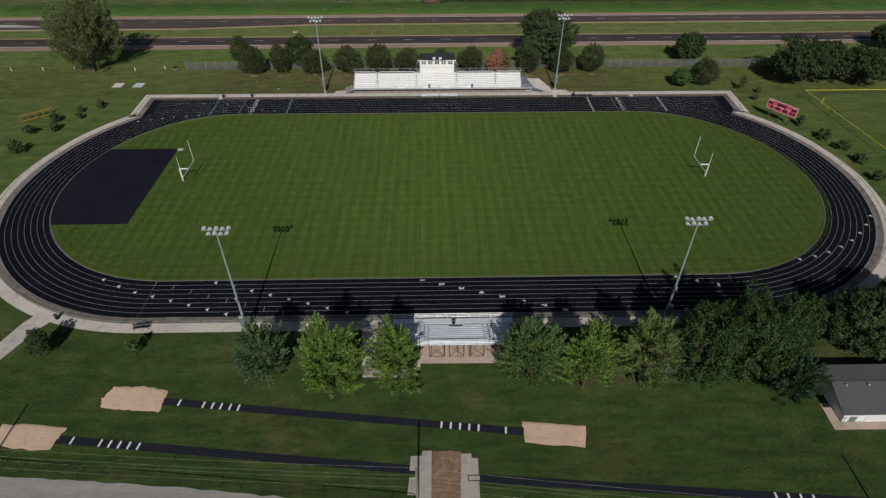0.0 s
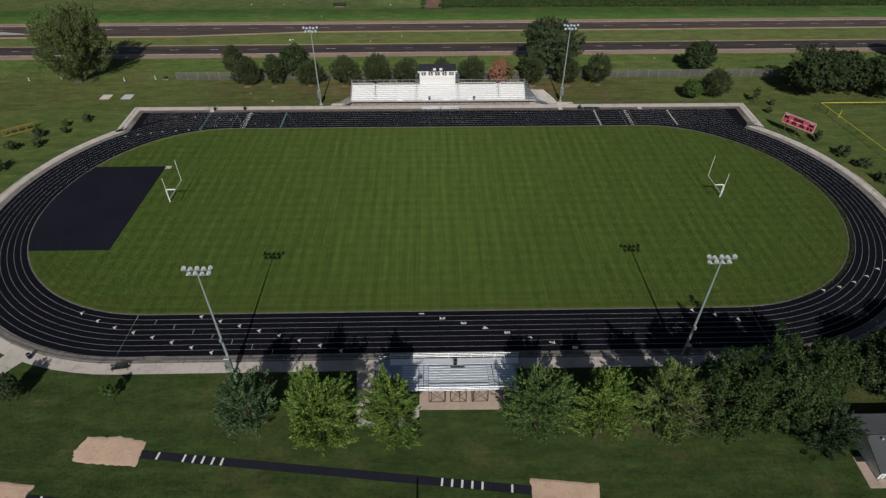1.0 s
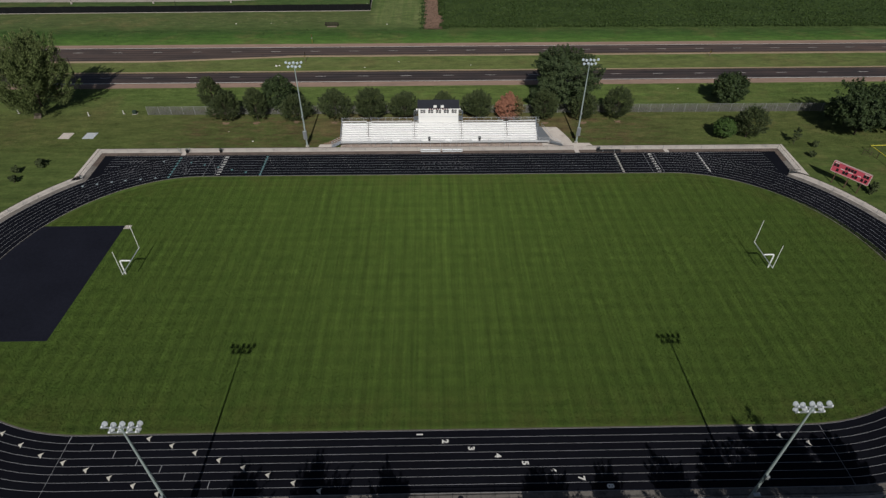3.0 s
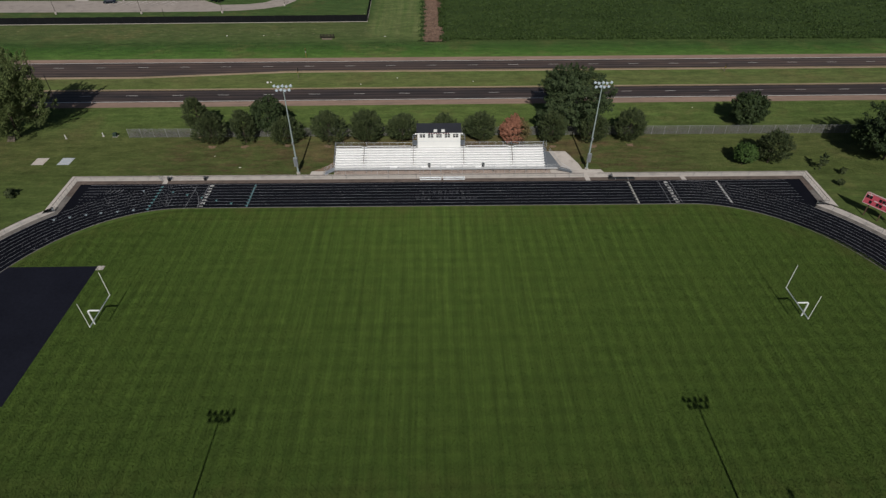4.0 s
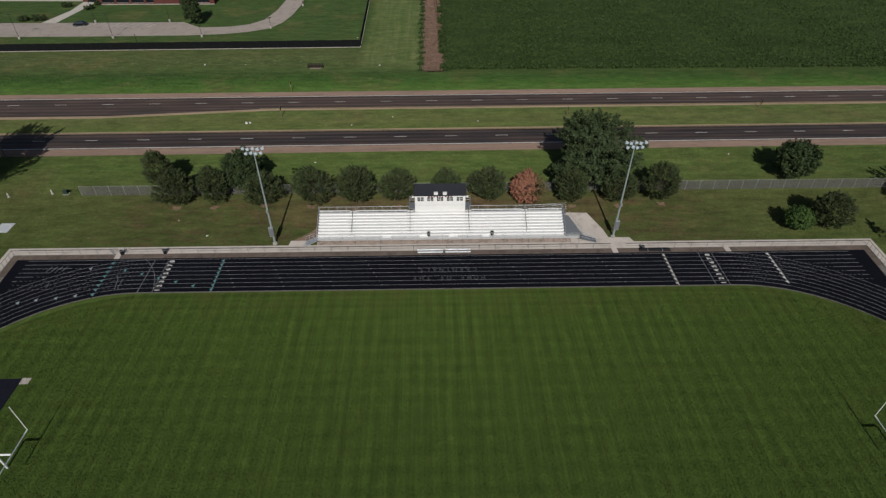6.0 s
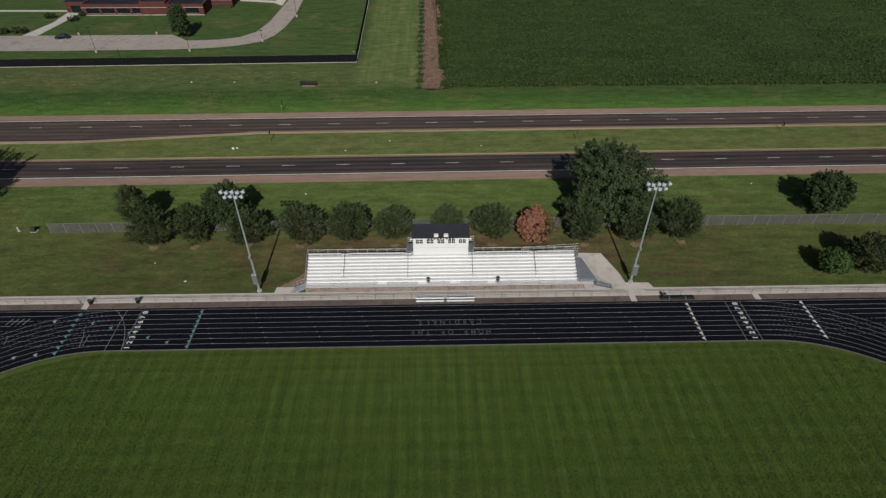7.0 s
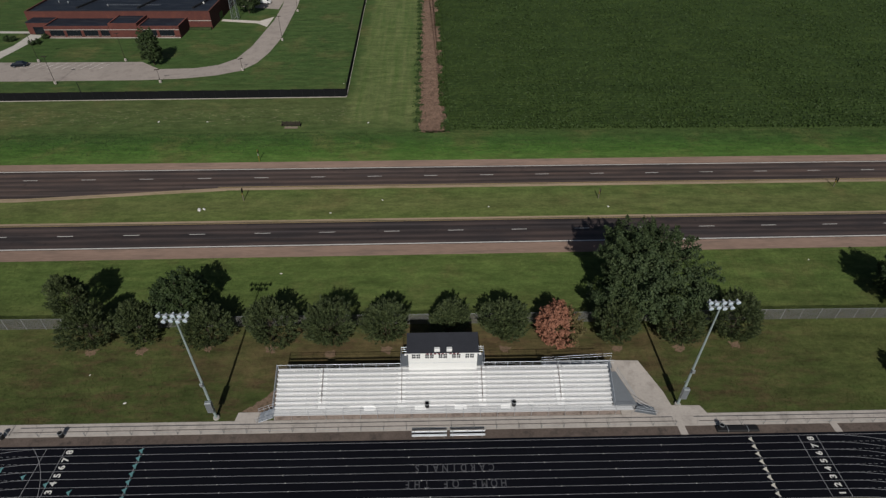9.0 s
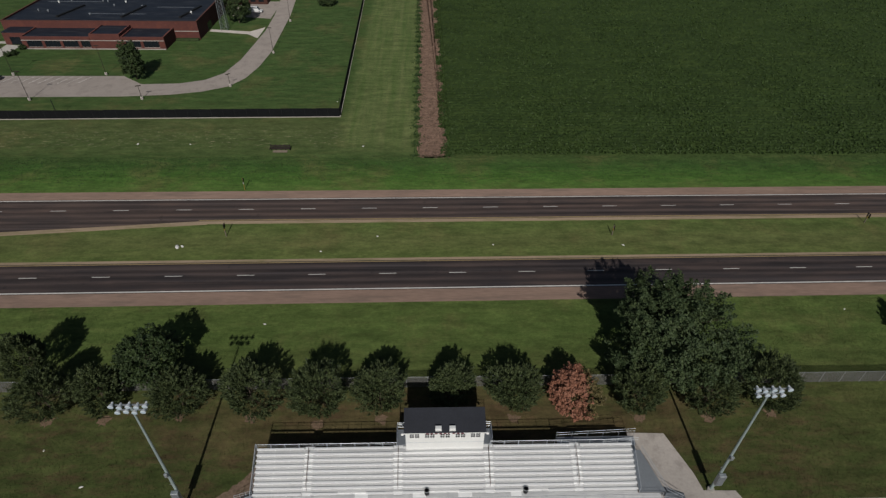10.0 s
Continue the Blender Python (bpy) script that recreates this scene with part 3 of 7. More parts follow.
def wedge(mat, x, y, a, size=0.46):
    """A painted arrowhead."""
    c, s = math.cos(a), math.sin(a)
    pts = [(size * 0.85, -0.10), (-size * 0.55, 0.44), (-size * 0.30, -0.05), (-size * 0.60, -0.42)]
    return part("arrowhead_mark", Mesh().add([(x + c * u - s * v, y + s * u + c * v, Z + 0.003) for u, v in pts], [(0, 1, 2, 3)]), mat, track)


for k in range(1, 9):
    glyph(str(k), 1.15, M_MARK, track, pose(-2.4 + 3.375 * (k - 1), lane_y(k, False), Z + 0.004, 0, 0, -90), "lane_number", bold=0.045)
    for x in (-48.4, 51.4):
        glyph(str(k), 1.15, M_MARK, track, pose(x + (0.9 if x < 0 else -0.75), lane_y(k, True), Z + 0.004, 0, 0, 90), "lane_number", bold=0.035)
    # staggered arrowheads on the near straight and round the bend
    wedge(M_CREAM, -38.0 + 3.35 * (k - 1), lane_y(k, False), math.pi)
    wedge(M_CREAM, -57.7 + 3.36 * (k - 1), lane_y(k, False) + (1.15, 0.45)[k - 1] if k < 3 else lane_y(k, False), math.pi)
    part("stagger_line", Mesh().box(-48.3 + 3.33 * (k - 1), -48.22 + 3.33 * (k - 1), lane_y(k, False) - 0.5, lane_y(k, False) + 0.5, Z - 0.01, Z + 0.003), M_LINE, track)
    if k < 4:
        wedge(M_CREAM, 42.1 + 3.35 * (k - 1), lane_y(k, False), math.pi)
    for x, mt in ((-38.3, M_TEAL), (-57.8, M_TEAL), (42.5, M_CREAM), (61.9, M_MARK)):
        y = lane_y(k, True)
        if abs(x) < 55 or x > 0:
            wedge(mt, x, y, math.pi)
        else:
            wedge(mt, x - 0.25, 137.15 + 1.172 * (k - 1), math.pi)
    a = -1.05 + 0.094 * (k - 1)
    rr = R0 + 0.06 + (k - 0.5) * LANE
    wedge(M_CREAM, *bend(rr, a, True), a + math.pi / 2)
    b = math.pi * 0.80 - 0.085 * (k - 1)
    if k < 4:
        wedge(M_FADED, *bend(rr, b, False), b + math.pi / 2, 0.4)
for x in (-48.25, -50.75, -38.3, 49.1, 51.6, 42.5, 61.9):
    part("cross_line", Mesh().box(x - 0.028, x + 0.028, CY + R0 + 0.1, CY + R8, Z - 0.01, Z + 0.002), M_LINE, track)
part("cross_line", Mesh().box(-48.32, -48.285, CY - R8, CY - R0 - 0.1, Z - 0.01, Z + 0.002), M_LINE, track)
part("cross_line", Mesh().box(51.62, 51.66, CY - R8, CY - R0 - 0.1, Z - 0.01, Z + 0.002), M_LINE, track)


def painted_arc(cx, cy, r, a0, a1, mat=M_LINE):
    q = [radians(a0 + (a1 - a0) * i / 12) for i in range(13)]
    part("curved_start_line", Mesh().strip([(cx + (r + 0.024) * math.cos(t), cy + (r + 0.024) * math.sin(t)) for t in q], [(cx + (r - 0.024) * math.cos(t), cy + (r - 0.024) * math.sin(t)) for t in q], Z - 0.01, Z + 0.002), mat, track)


painted_arc(-61.7, 136.3, 13.56, 9.0, 48.2)
painted_arc(-66.7, 137.4, 11.82, 4.8, 23.8)
for i in range(4):
    part("tick_mark", Mesh().add([(-69.0 + 0.9 * i, 143.3, Z + 0.002), (-68.9 + 0.9 * i, 143.3, Z + 0.002), (-68.4 + 0.9 * i, 144.6, Z + 0.002), (-68.5 + 0.9 * i, 144.6, Z + 0.002)], [(0, 1, 2, 3)]), M_LINE, track)
for text, x, y, step in (("HOME OF THE", 2.63, 140.35, 1.205), ("CARDINALS", 2.55, 142.5, 1.19)):
    for i, ch in enumerate(text):
        if ch != " ":
            glyph(ch, 1.5, M_FADED, track, pose(x - (i - (len(text) - 1) / 2) * step, y, Z + 0.004, 0, 0, 180) @ Matrix.Diagonal((0.72, 1, 1, 1)), "painted_letter", "faded grey letter painted across a lane", 0.02)
# short ticks on the lane lines that mark the hurdles
for k in range(1, 8):
    y = CY + R0 + 0.06 + k * LANE
    for i in range(9):
        x = -34.0 + 8.5 * i - 0.55 * k
        part("hurdle_tick", Mesh().box(x - 0.06, x + 0.06, y - 0.05, y + 0.05, Z - 0.01, Z + 0.002), M_MARK, track)
# loose arrowheads that step outwards lane by lane
for k in range(2, 7):
    wedge(M_TEAL, -41.7 - 3.34 * (k - 2), lane_y(k, True) - 0.15, math.pi, 0.42)
for i, (x, y) in enumerate(((-61.4, 143.9), (-63.8, 136.4), (-66.9, 136.0), (-69.6, 135.4), (-72.4, 134.6), (-75.1, 133.8), (-60.8, 136.9))):
    wedge(M_PALE, x, y, math.pi + (0.05 if i < 2 else 0.25), 0.45)
painted_arc(-71.2, 139.0, 4.4, 0.0, 23.0)
painted_arc(-64.4, 138.6, 3.3, -7.0, 8.0)
painted_arc(-64.9, 139.8, 10.4, -6.5, 6.5)

# the cinder strip and the ring of concrete slabs round the track
a_, b_2 = rim(0.0)[0], rim(1.46)[0]
M_GREYSTRIP = plain("grey_gravelly_strip", (0.150, 0.136, 0.125), 0.95, 0, 0.2, 0.3, 0.35, 4.0, (0.060, 0.056, 0.052), relief=0.02)
for i0, i1, mt, lb in ((0, 41, M_GREYSTRIP, "grey gravelly strip beside the track"), (41, 103, M_CINDER, "brown strip of cinder and dirt beside the track"), (103, 176, M_GREYSTRIP, "grey gravelly strip beside the track")):
    ix = [i % 176 for i in range(i0, i1 + 1)]
    structure("pavement_dirt_strip", Mesh().strip([b_2[i] for i in ix], [a_[i] for i in ix], -0.05, 0.022), mt, lb, "dirt strip")
walkway = structure("pavement_ring", Mesh().strip(rim(3.36)[0], rim(1.36)[0], -0.06, 0.03, True), M_CONC_GREY, "pale concrete path round the track, jointed in slabs", "path")

# highway: two carriageways with gravel shoulders, slightly askew to the field

def lane_band(x0, x1, ya, yb, z0, z1, n=1):
    xs = np.linspace(x0, x1, n + 1)
    return Mesh().strip([(x, yb + SKEW * x) for x in xs], [(x, ya + SKEW * x) for x in xs], z0, z1)


structure("road_shoulder", lane_band(-900, 900, 185.3, 188.6, -0.05, 0.03), M_SHOULDER, "reddish gravel shoulder of the highway", "shoulder")
structure("road_shoulder", lane_band(-900, 900, 196.1, 196.95, -0.05, 0.03), M_SHOULDER_TAN, "narrow tan gravel edge of the highway", "shoulder")
structure("road_shoulder", lane_band(-900, 900, 208.05, 209.2, -0.05, 0.03), M_SHOULDER_TAN, "narrow tan gravel edge of the highway", "shoulder")
structure("road_shoulder", lane_band(-900, 900, 216.6, 219.8, -0.05, 0.03), M_SHOULDER, "reddish gravel shoulder of the highway", "shoulder")
road_near = structure("road_near_carriageway", lane_band(-900, 900, 188.4, 196.25, -0.05, 0.05), M_ROAD_NEAR, "dark asphalt carriageway with dashed white lane line", "road")
road_far = structure("road_far_carriageway", lane_band(-900, 900, 209.0, 216.9, -0.05, 0.05), M_ROAD, "brownish worn asphalt carriageway with dashed white lane line", "road")
structure("road_turning_lane", Mesh().prism([(-300, 205.9 + SKEW * -300), (-85, 205.9 + SKEW * -85), (-45, 209.05 + SKEW * -45), (-300, 209.05 + SKEW * -300)], -0.05, 0.048), M_ROAD, "brownish asphalt turning lane that tapers into the road", "road")
structure("road_shoulder", Mesh().prism([(-300, 204.6 + SKEW * -300), (-86, 204.6 + SKEW * -86), (-44, 207.9 + SKEW * -44), (-44, 209.0 + SKEW * -44), (-85, 205.9 + SKEW * -85), (-300, 205.9 + SKEW * -300)], -0.05, 0.034), M_SHOULDER_TAN, "tan gravel edge of the turning lane", "shoulder")
for road, y, mt, w, x0 in ((road_near, 188.66, M_ROADLINE, 0.12, -420), (road_near, 195.95, M_YELLOWLINE, 0.08, -420), (road_far, 209.25, M_YELLOWLINE, 0.11, -46), (road_far, 216.62, M_ROADLINE, 0.10, -420)):
    part("edge_line", lane_band(x0, 420, y - w, y + w, 0.052, 0.064, 60), mt, road)
dash = lane_band(0, 3.05, -0.065, 0.065, 0, 0.01)
for road, y, x0 in ((road_near, 192.61, -9.25), (road_far, 212.98, 11.1)):
    first = part("lane_dash", Mesh().add(dash.v, dash.f), M_ROADLINE, road)
    first.matrix_basis = Matrix.Translation((x0, y + SKEW * x0, 0.048))
    for i in range(-30, 31):
        if i:
            x = x0 + 12.55 * i
            share("lane_dash", first.data, road, Matrix.Translation((x, y + SKEW * x, 0.048)))
structure("road_side_junction", Mesh().prism([(-420, 205.0), (-136, 206.9), (-148, 209.6), (-420, 208.6)], -0.05, 0.055), M_GRAVEL, "pale concrete turning lane beside the highway", "road")

# the drive beyond the highway
outer_drive = [(-260, 266.5), (-117.6, 266.6), (-85, 267.2), (-72.4, 268.4), (-64.0, 270.6), (-57.5, 274.2), (-54.0, 280.5), (-52.0, 289.5), (-50.9, 302.0), (-51.6, 340), (-53.6, 367), (-56, 420)]
inner_drive = [(-260, 281.2), (-117.6, 281.3), (-90, 281.5), (-82.7, 275.6), (-72.0, 276.2), (-65.5, 278.8), (-61.3, 284.0), (-59.0, 295.0), (-57.2, 322.0), (-57.6, 340), (-59.8, 367), (-62, 420)]
drive = structure("road_school_drive", Mesh().strip(inner_drive, outer_drive, -0.05, 0.05), M_DRIVE, "pale concrete car park and drive that curves away", "drive")
for i in range(10):
    x = -126 + 2.75 * i
    part("bay_line", Mesh().add([(x, 275.9, 0.056), (x + 0.12, 275.9, 0.056), (x + 2.4, 281.0, 0.056), (x + 2.28, 281.0, 0.056)], [(0, 1, 2, 3)]), M_MARK, drive)
structure("pavement_school_walk", Mesh().prism([(-76.5, 321.6), (-62.5, 318.9), (-58.3, 315.0), (-58.0, 326.5), (-62.3, 321.7), (-76.5, 323.8)], -0.05, 0.04), M_CONC, "pale concrete walk from the drive to the school", "path")
structure("pavement_school_court", Mesh().prism([(-74, 339.5), (-58.2, 336), (-58.2, 358), (-74, 358)], -0.05, 0.046), M_DRIVE, "pale concrete court beside the school", "path")
structure("pavement_entrance", Mesh().prism([(-141.5, 281.2), (-136.2, 281.2), (-134.4, 295), (-133.2, 306.5), (-138.4, 307.4), (-138.0, 296)], -0.05, 0.04), M_CONC_GREY, "pale concrete walk up to the school entrance", "path")
structure("pavement_side_walk", Mesh().prism([(-190, 309.4), (-138.6, 308.4), (-138.6, 310.4), (-190, 311.6)], -0.05, 0.036), M_CONC_GREY, "pale concrete walk along the school lawn", "path")

# jumping pits, runways and the vault pads in front
def sand_pit(pts, seed, rough):
    m = Mesh()
    edge = blob(pts, seed, rough)
    cx, cy = sum(p[0] for p in edge) / len(edge), sum(p[1] for p in edge) / len(edge)
    k = len(edge)
    rnd = random.Random(seed + 50)
    rings = [(1.0, -0.02), (0.97, 0.035), (0.7, 0.05), (0.4, 0.04)]
    vs = [(cx + (x - cx) * s, cy + (y - cy) * s, z + (rnd.uniform(-0.008, 0.008) if s < 0.95 else 0)) for s, z in rings for x, y in edge] + [(cx, cy, 0.04)]
    fs = [(r * k + i, r * k + (i + 1) % k, (r + 1) * k + (i + 1) % k, (r + 1) * k + i) for r in range(3) for i in range(k)]
    fs += [(3 * k + i, 3 * k + (i + 1) % k, 4 * k) for i in range(k)]
    PAVED.append((vs, fs))
    return tagged(link("sand_pit", m.add(vs, fs), M_SAND, smooth=True), "long jump pit of pale raked sand with ragged edges", "sand pit", "jumping pits")


sand_pit([(-46.3, 51.0), (-47.2, 49.0), (-46.6, 47.5), (-42, 46.9), (-38.2, 46.6), (-38.2, 50.2), (-42, 51.0)], 1, 0.12)
sand_pit([(11.3, 44.1), (11.3, 40.9), (19.2, 40.1), (19.9, 43.3)], 2, 0.1)
sand_pit([(-58.6, 45.2), (-59.0, 41.9), (-50.4, 41.0), (-49.7, 44.5)], 3, 0.18)


def runway(ax, ay, bx, by, w, bars, label):
    d = Vector((bx - ax, by - ay)).normalized()
    nrm = Vector((-d.y, d.x)) * w / 2
    a, b = Vector((ax, ay)), Vector((bx, by))
    ob = structure("runway", Mesh().prism([tuple(a - nrm), tuple(b - nrm), tuple(b + nrm), tuple(a + nrm)], -0.05, 0.03), M_RUNWAY, label, "runway")
    for s in bars:
        c = a + d * s
        q = d * 0.13
        part("take_off_bar", Mesh().add([(*(c - q - nrm * 0.92), 0.036), (*(c + q - nrm * 0.92), 0.036), (*(c + q + nrm * 0.92), 0.036), (*(c - q + nrm * 0.92), 0.036)], [(0, 1, 2, 3)]), M_MARK, ob)
    return ob


def along(ax, xs):
    return [x - ax for x in xs]


runway(-38.4, 48.35, 11.4, 42.55, 1.12, along(-38.4, [-36.0, -32.5, -31.2, -30.0, -28.7, -27.5, 0.7, 1.95, 3.2, 4.45, 5.7, 9.35]), "dark rubber long jump runway with white bars")
runway(-50.2, 42.65, -2.6, 37.35, 1.15, along(-50.2, [-48.1, -44.2, -42.9, -41.6, -40.3, -39.0]), "dark rubber jump runway with white bars")
runway(4.4, 36.15, 75, 30.2, 1.1, along(4.4, [41.0, 42.5, 44.0, 45.5]), "dark rubber vault runway with white bars")
structure("pavement_vault_pad", Mesh().prism([(-3.9, 34.2), (-2.6, 34.1), (-2.6, 32.5), (-1.0, 32.5), (-0.9, 40.0), (-2.1, 40.0), (-2.2, 39.3), (-3.6, 39.3), (-3.7, 37.3), (-3.0, 37.3), (-3.0, 36.4), (-3.7, 36.4)], -0.05, 0.06), M_CONC_GREY, "grey concrete pad of the pole vault", "slab")
structure("pavement_vault_pad", Mesh().prism([(2.5, 32.5), (4.9, 33.4), (5.0, 38.8), (4.2, 38.9), (4.2, 39.5), (2.9, 39.5)], -0.05, 0.06), M_CONC_GREY, "grey concrete pad of the pole vault", "slab")
structure("ground_vault_bed", Mesh().prism(blob([(-1.0, 30), (2.6, 30), (2.9, 39.9), (-0.85, 39.95)], 9, 0.08), -0.05, 0.03), M_DIRT, "bare stony brown dirt between the vault pads", "dirt bed")
vault_box = thing("vault_box", 4.3, 36.15, 0.06, "sunk grey vault box with a dark rim", "vault box")
part("rim", Mesh().box(-0.75, 0.75, -0.42, -0.30, 0, 0.02).box(-0.75, 0.75, 0.30, 0.42, 0, 0.02).box(-0.75, -0.62, -0.30, 0.30, 0, 0.02), M_DARKWOOD, vault_box)
part("trough", Mesh().add([(-0.62, -0.3, 0.006), (0.75, -0.3, 0.006), (0.75, 0.3, 0.006), (-0.62, 0.3, 0.006), (-0.5, -0.2, -0.02), (0.6, -0.2, 0.0), (0.6, 0.2, 0.0), (-0.5, 0.2, -0.02)], [(0, 1, 5, 4), (1, 2, 6, 5), (2, 3, 7, 6), (3, 0, 4, 7), (4, 5, 6, 7)]), M_CONC_GREY, vault_box)
structure("road_gravel_lane", Mesh().prism(blob([(-140, 45.0), (-140, 24), (5, 22), (-10, 33.0), (-19, 34.2), (-34, 35.9), (-55, 37.6)], 12, 0.13, 12), -0.05, 0.02), M_GRAVEL, "pale gravel lane", "road")
structure("pavement_fork", Mesh().prism([(-62.7, 62.9), (-65.4, 56.2), (-70.4, 43.5), (-73.9, 43.5), (-67.4, 59.8), (-66.0, 64.0)], -0.05, 0.035), M_CONC_GREY, "pale concrete path that forks off the ring", "path")
structure("pavement_fork_apron", Mesh().prism([(-66.0, 63.8), (-62.7, 62.7), (-61.6, 64.3), (-64.6, 66.1)], -0.05, 0.052), M_CONC, "pale concrete apron where the paths meet", "path")
structure("pavement_stand_slab", Mesh().prism([(-2.5, 54.35), (9.9, 54.2), (9.9, 60.9), (-2.5, 60.9)], -0.05, 0.045), M_CONC_PINK, "dusty pinkish concrete slab under the small stand", "slab")
structure("pavement_stand_walk", Mesh().prism([(-10.95, 52.0), (-3.9, 51.8), (-2.52, 53.3), (-2.52, 55.2), (-4.4, 53.6), (-9.5, 53.6), (-9.05, 61.6), (-11.8, 61.6)], -0.05, 0.04), M_CONC, "pale concrete walk beside the small stand", "path")
structure("pavement_main_stand", Mesh().prism([(26.2, 149.9), (38.2, 149.9), (37.6, 151.2), (33.6, 151.3), (33.2, 153.6), (31.2, 159.4), (26.2, 159.6)], -0.05, 0.055), M_CONC, "pale concrete apron of the main stand", "slab")
structure("pavement_stair_slab", Mesh().prism([(-27.3, 149.9), (-23.2, 149.9), (-23.2, 151.3), (-27.1, 151.3)], -0.05, 0.055), M_CONC, "pale concrete slab at the foot of the stairs", "slab")
structure("ground_under_stand", Mesh().prism([(-22.0, 149.92), (26.15, 149.92), (26.15, 158), (-22.0, 158)], -0.05, 0.012), plain("pale_brown_dirt", (0.30, 0.245, 0.215), 0.95, 0, 0.1, 0.3, 0.4, 4.0, (0.12, 0.095, 0.08)), "bare brown dirt under the main stand", "dirt")
structure("ground_worn_patch", Mesh().prism(blob([(-26.6, 151.32), (-22.02, 151.32), (-22.02, 156.0), (-23.6, 154.2), (-25.2, 152.6)], 8, 0.16, 5), -0.05, 0.01), plain("trodden_tan_dirt", (0.19, 0.135, 0.098), 0.95, 0, 0.1, 0.35, 0.6, 4.0, (0.10, 0.08, 0.045)), "trodden tan dirt beside the stairs", "dirt")
for x in (-89.6, -83.8):
    pad = structure("pavement_throwing_circle", Mesh().slab(x - 1.35, x + 1.35, 155.0, 158.0, -0.05, 0.06), M_CONC if x < -85 else M_PADPAINT, "square pale concrete throwing pad in the grass", "slab")
    q = [2 * math.pi * i / 28 for i in range(28)]
    part("throwing_ring", Mesh().strip([(x + 1.14 * math.cos(a), 156.5 + 1.14 * math.sin(a)) for a in q], [(x + 1.04 * math.cos(a), 156.5 + 1.04 * math.sin(a)) for a in q], 0.05, 0.068, True), M_CONC_PINK if x < -85 else M_MARK, pad)

# the tall crop across the highway, the weedy strip at its edge
def crop_field():
    xs, ys = np.arange(4.6, 262, 0.75), np.arange(234.6, 420, 0.8)
    rng = np.random.RandomState(4)
    h = 0.75 + 0.22 * rng.rand(len(ys), len(xs)) + 0.12 * np.sin(np.arange(len(xs)) * 0.13)[None, :]
    h[::2, :] -= 0.17
    wx = rng.uniform(-0.25, 0.25, h.shape)
    wy = rng.uniform(-0.3, 0.3, h.shape)
    h[0, :] = 0.0
    h[:, 0] = 0.0
    gx, gy = np.meshgrid(xs, ys)
    v = np.stack([gx + wx, gy + wy, h], -1).reshape(-1, 3)
    w = len(xs)
    idx = (np.arange(len(ys) - 1)[:, None] * w + np.arange(w - 1)[None, :]).reshape(-1)
    f = np.stack([idx, idx + 1, idx + w + 1, idx + w], 1)
    m = Mesh()
    m.v, m.f = v.tolist(), f.tolist()
    ob = tagged(link("crop_field", m, M_CROPBED), "dense dark green field of tall crop in rows", "crop", kind="stuff")
    n = 46000
    px, py = rng.uniform(4.3, 200, n), 234.3 + 150 * rng.rand(n) ** 1.6
    part("crop_leaves", leaves(np.stack([px, py, 0.72 + 0.4 * rng.rand(n)], 1), np.tile((0, 0, 1.0), (n, 1)), 0.42, rng, 0.9, 0.4), M_CROP, ob)
    ob.children[0]["kind"] = "stuff"
    return ob


def leaves(p, out, size, rng, turnout=0.8, thin=0.55, along=None):
    """A small folded leaf at every point of p, facing roughly along out."""
    n = len(p)
    nrm = out + rng.normal(0, turnout, (n, 3))
    nrm /= np.linalg.norm(nrm, axis=1, keepdims=True) + 1e-9
    a = np.cross(nrm, rng.normal(0, 1, (n, 3))) if along is None else along + rng.normal(0, 0.45, (n, 3))
    a /= np.linalg.norm(a, axis=1, keepdims=True) + 1e-9
    b = np.cross(nrm, a)
    b /= np.linalg.norm(b, axis=1, keepdims=True) + 1e-9
    s = size * rng.uniform(0.6, 1.3, (n, 1))
    lift = nrm * s * 0.18
    v = np.stack([p - a * s, p + b * s * thin - lift, p + a * s, p - b * s * thin - lift], 1).reshape(-1, 3)
    k = np.arange(n) * 4
    f = np.concatenate([np.stack([k, k + 1, k + 2], 1), np.stack([k, k + 2, k + 3], 1)])
    m = Mesh()
    m.v, m.f = v.tolist(), f.tolist()
    return m


crop_field()
structure("ground_weed_strip", Mesh().prism(blob([(-2.4, 234.0), (5.0, 234.0), (5.0, 430), (-3.0, 430)], 5, 0.8, 60), -0.05, 0.02), M_CORNSOIL, "strip of dead brown weeds and soil along the crop", "dirt strip")


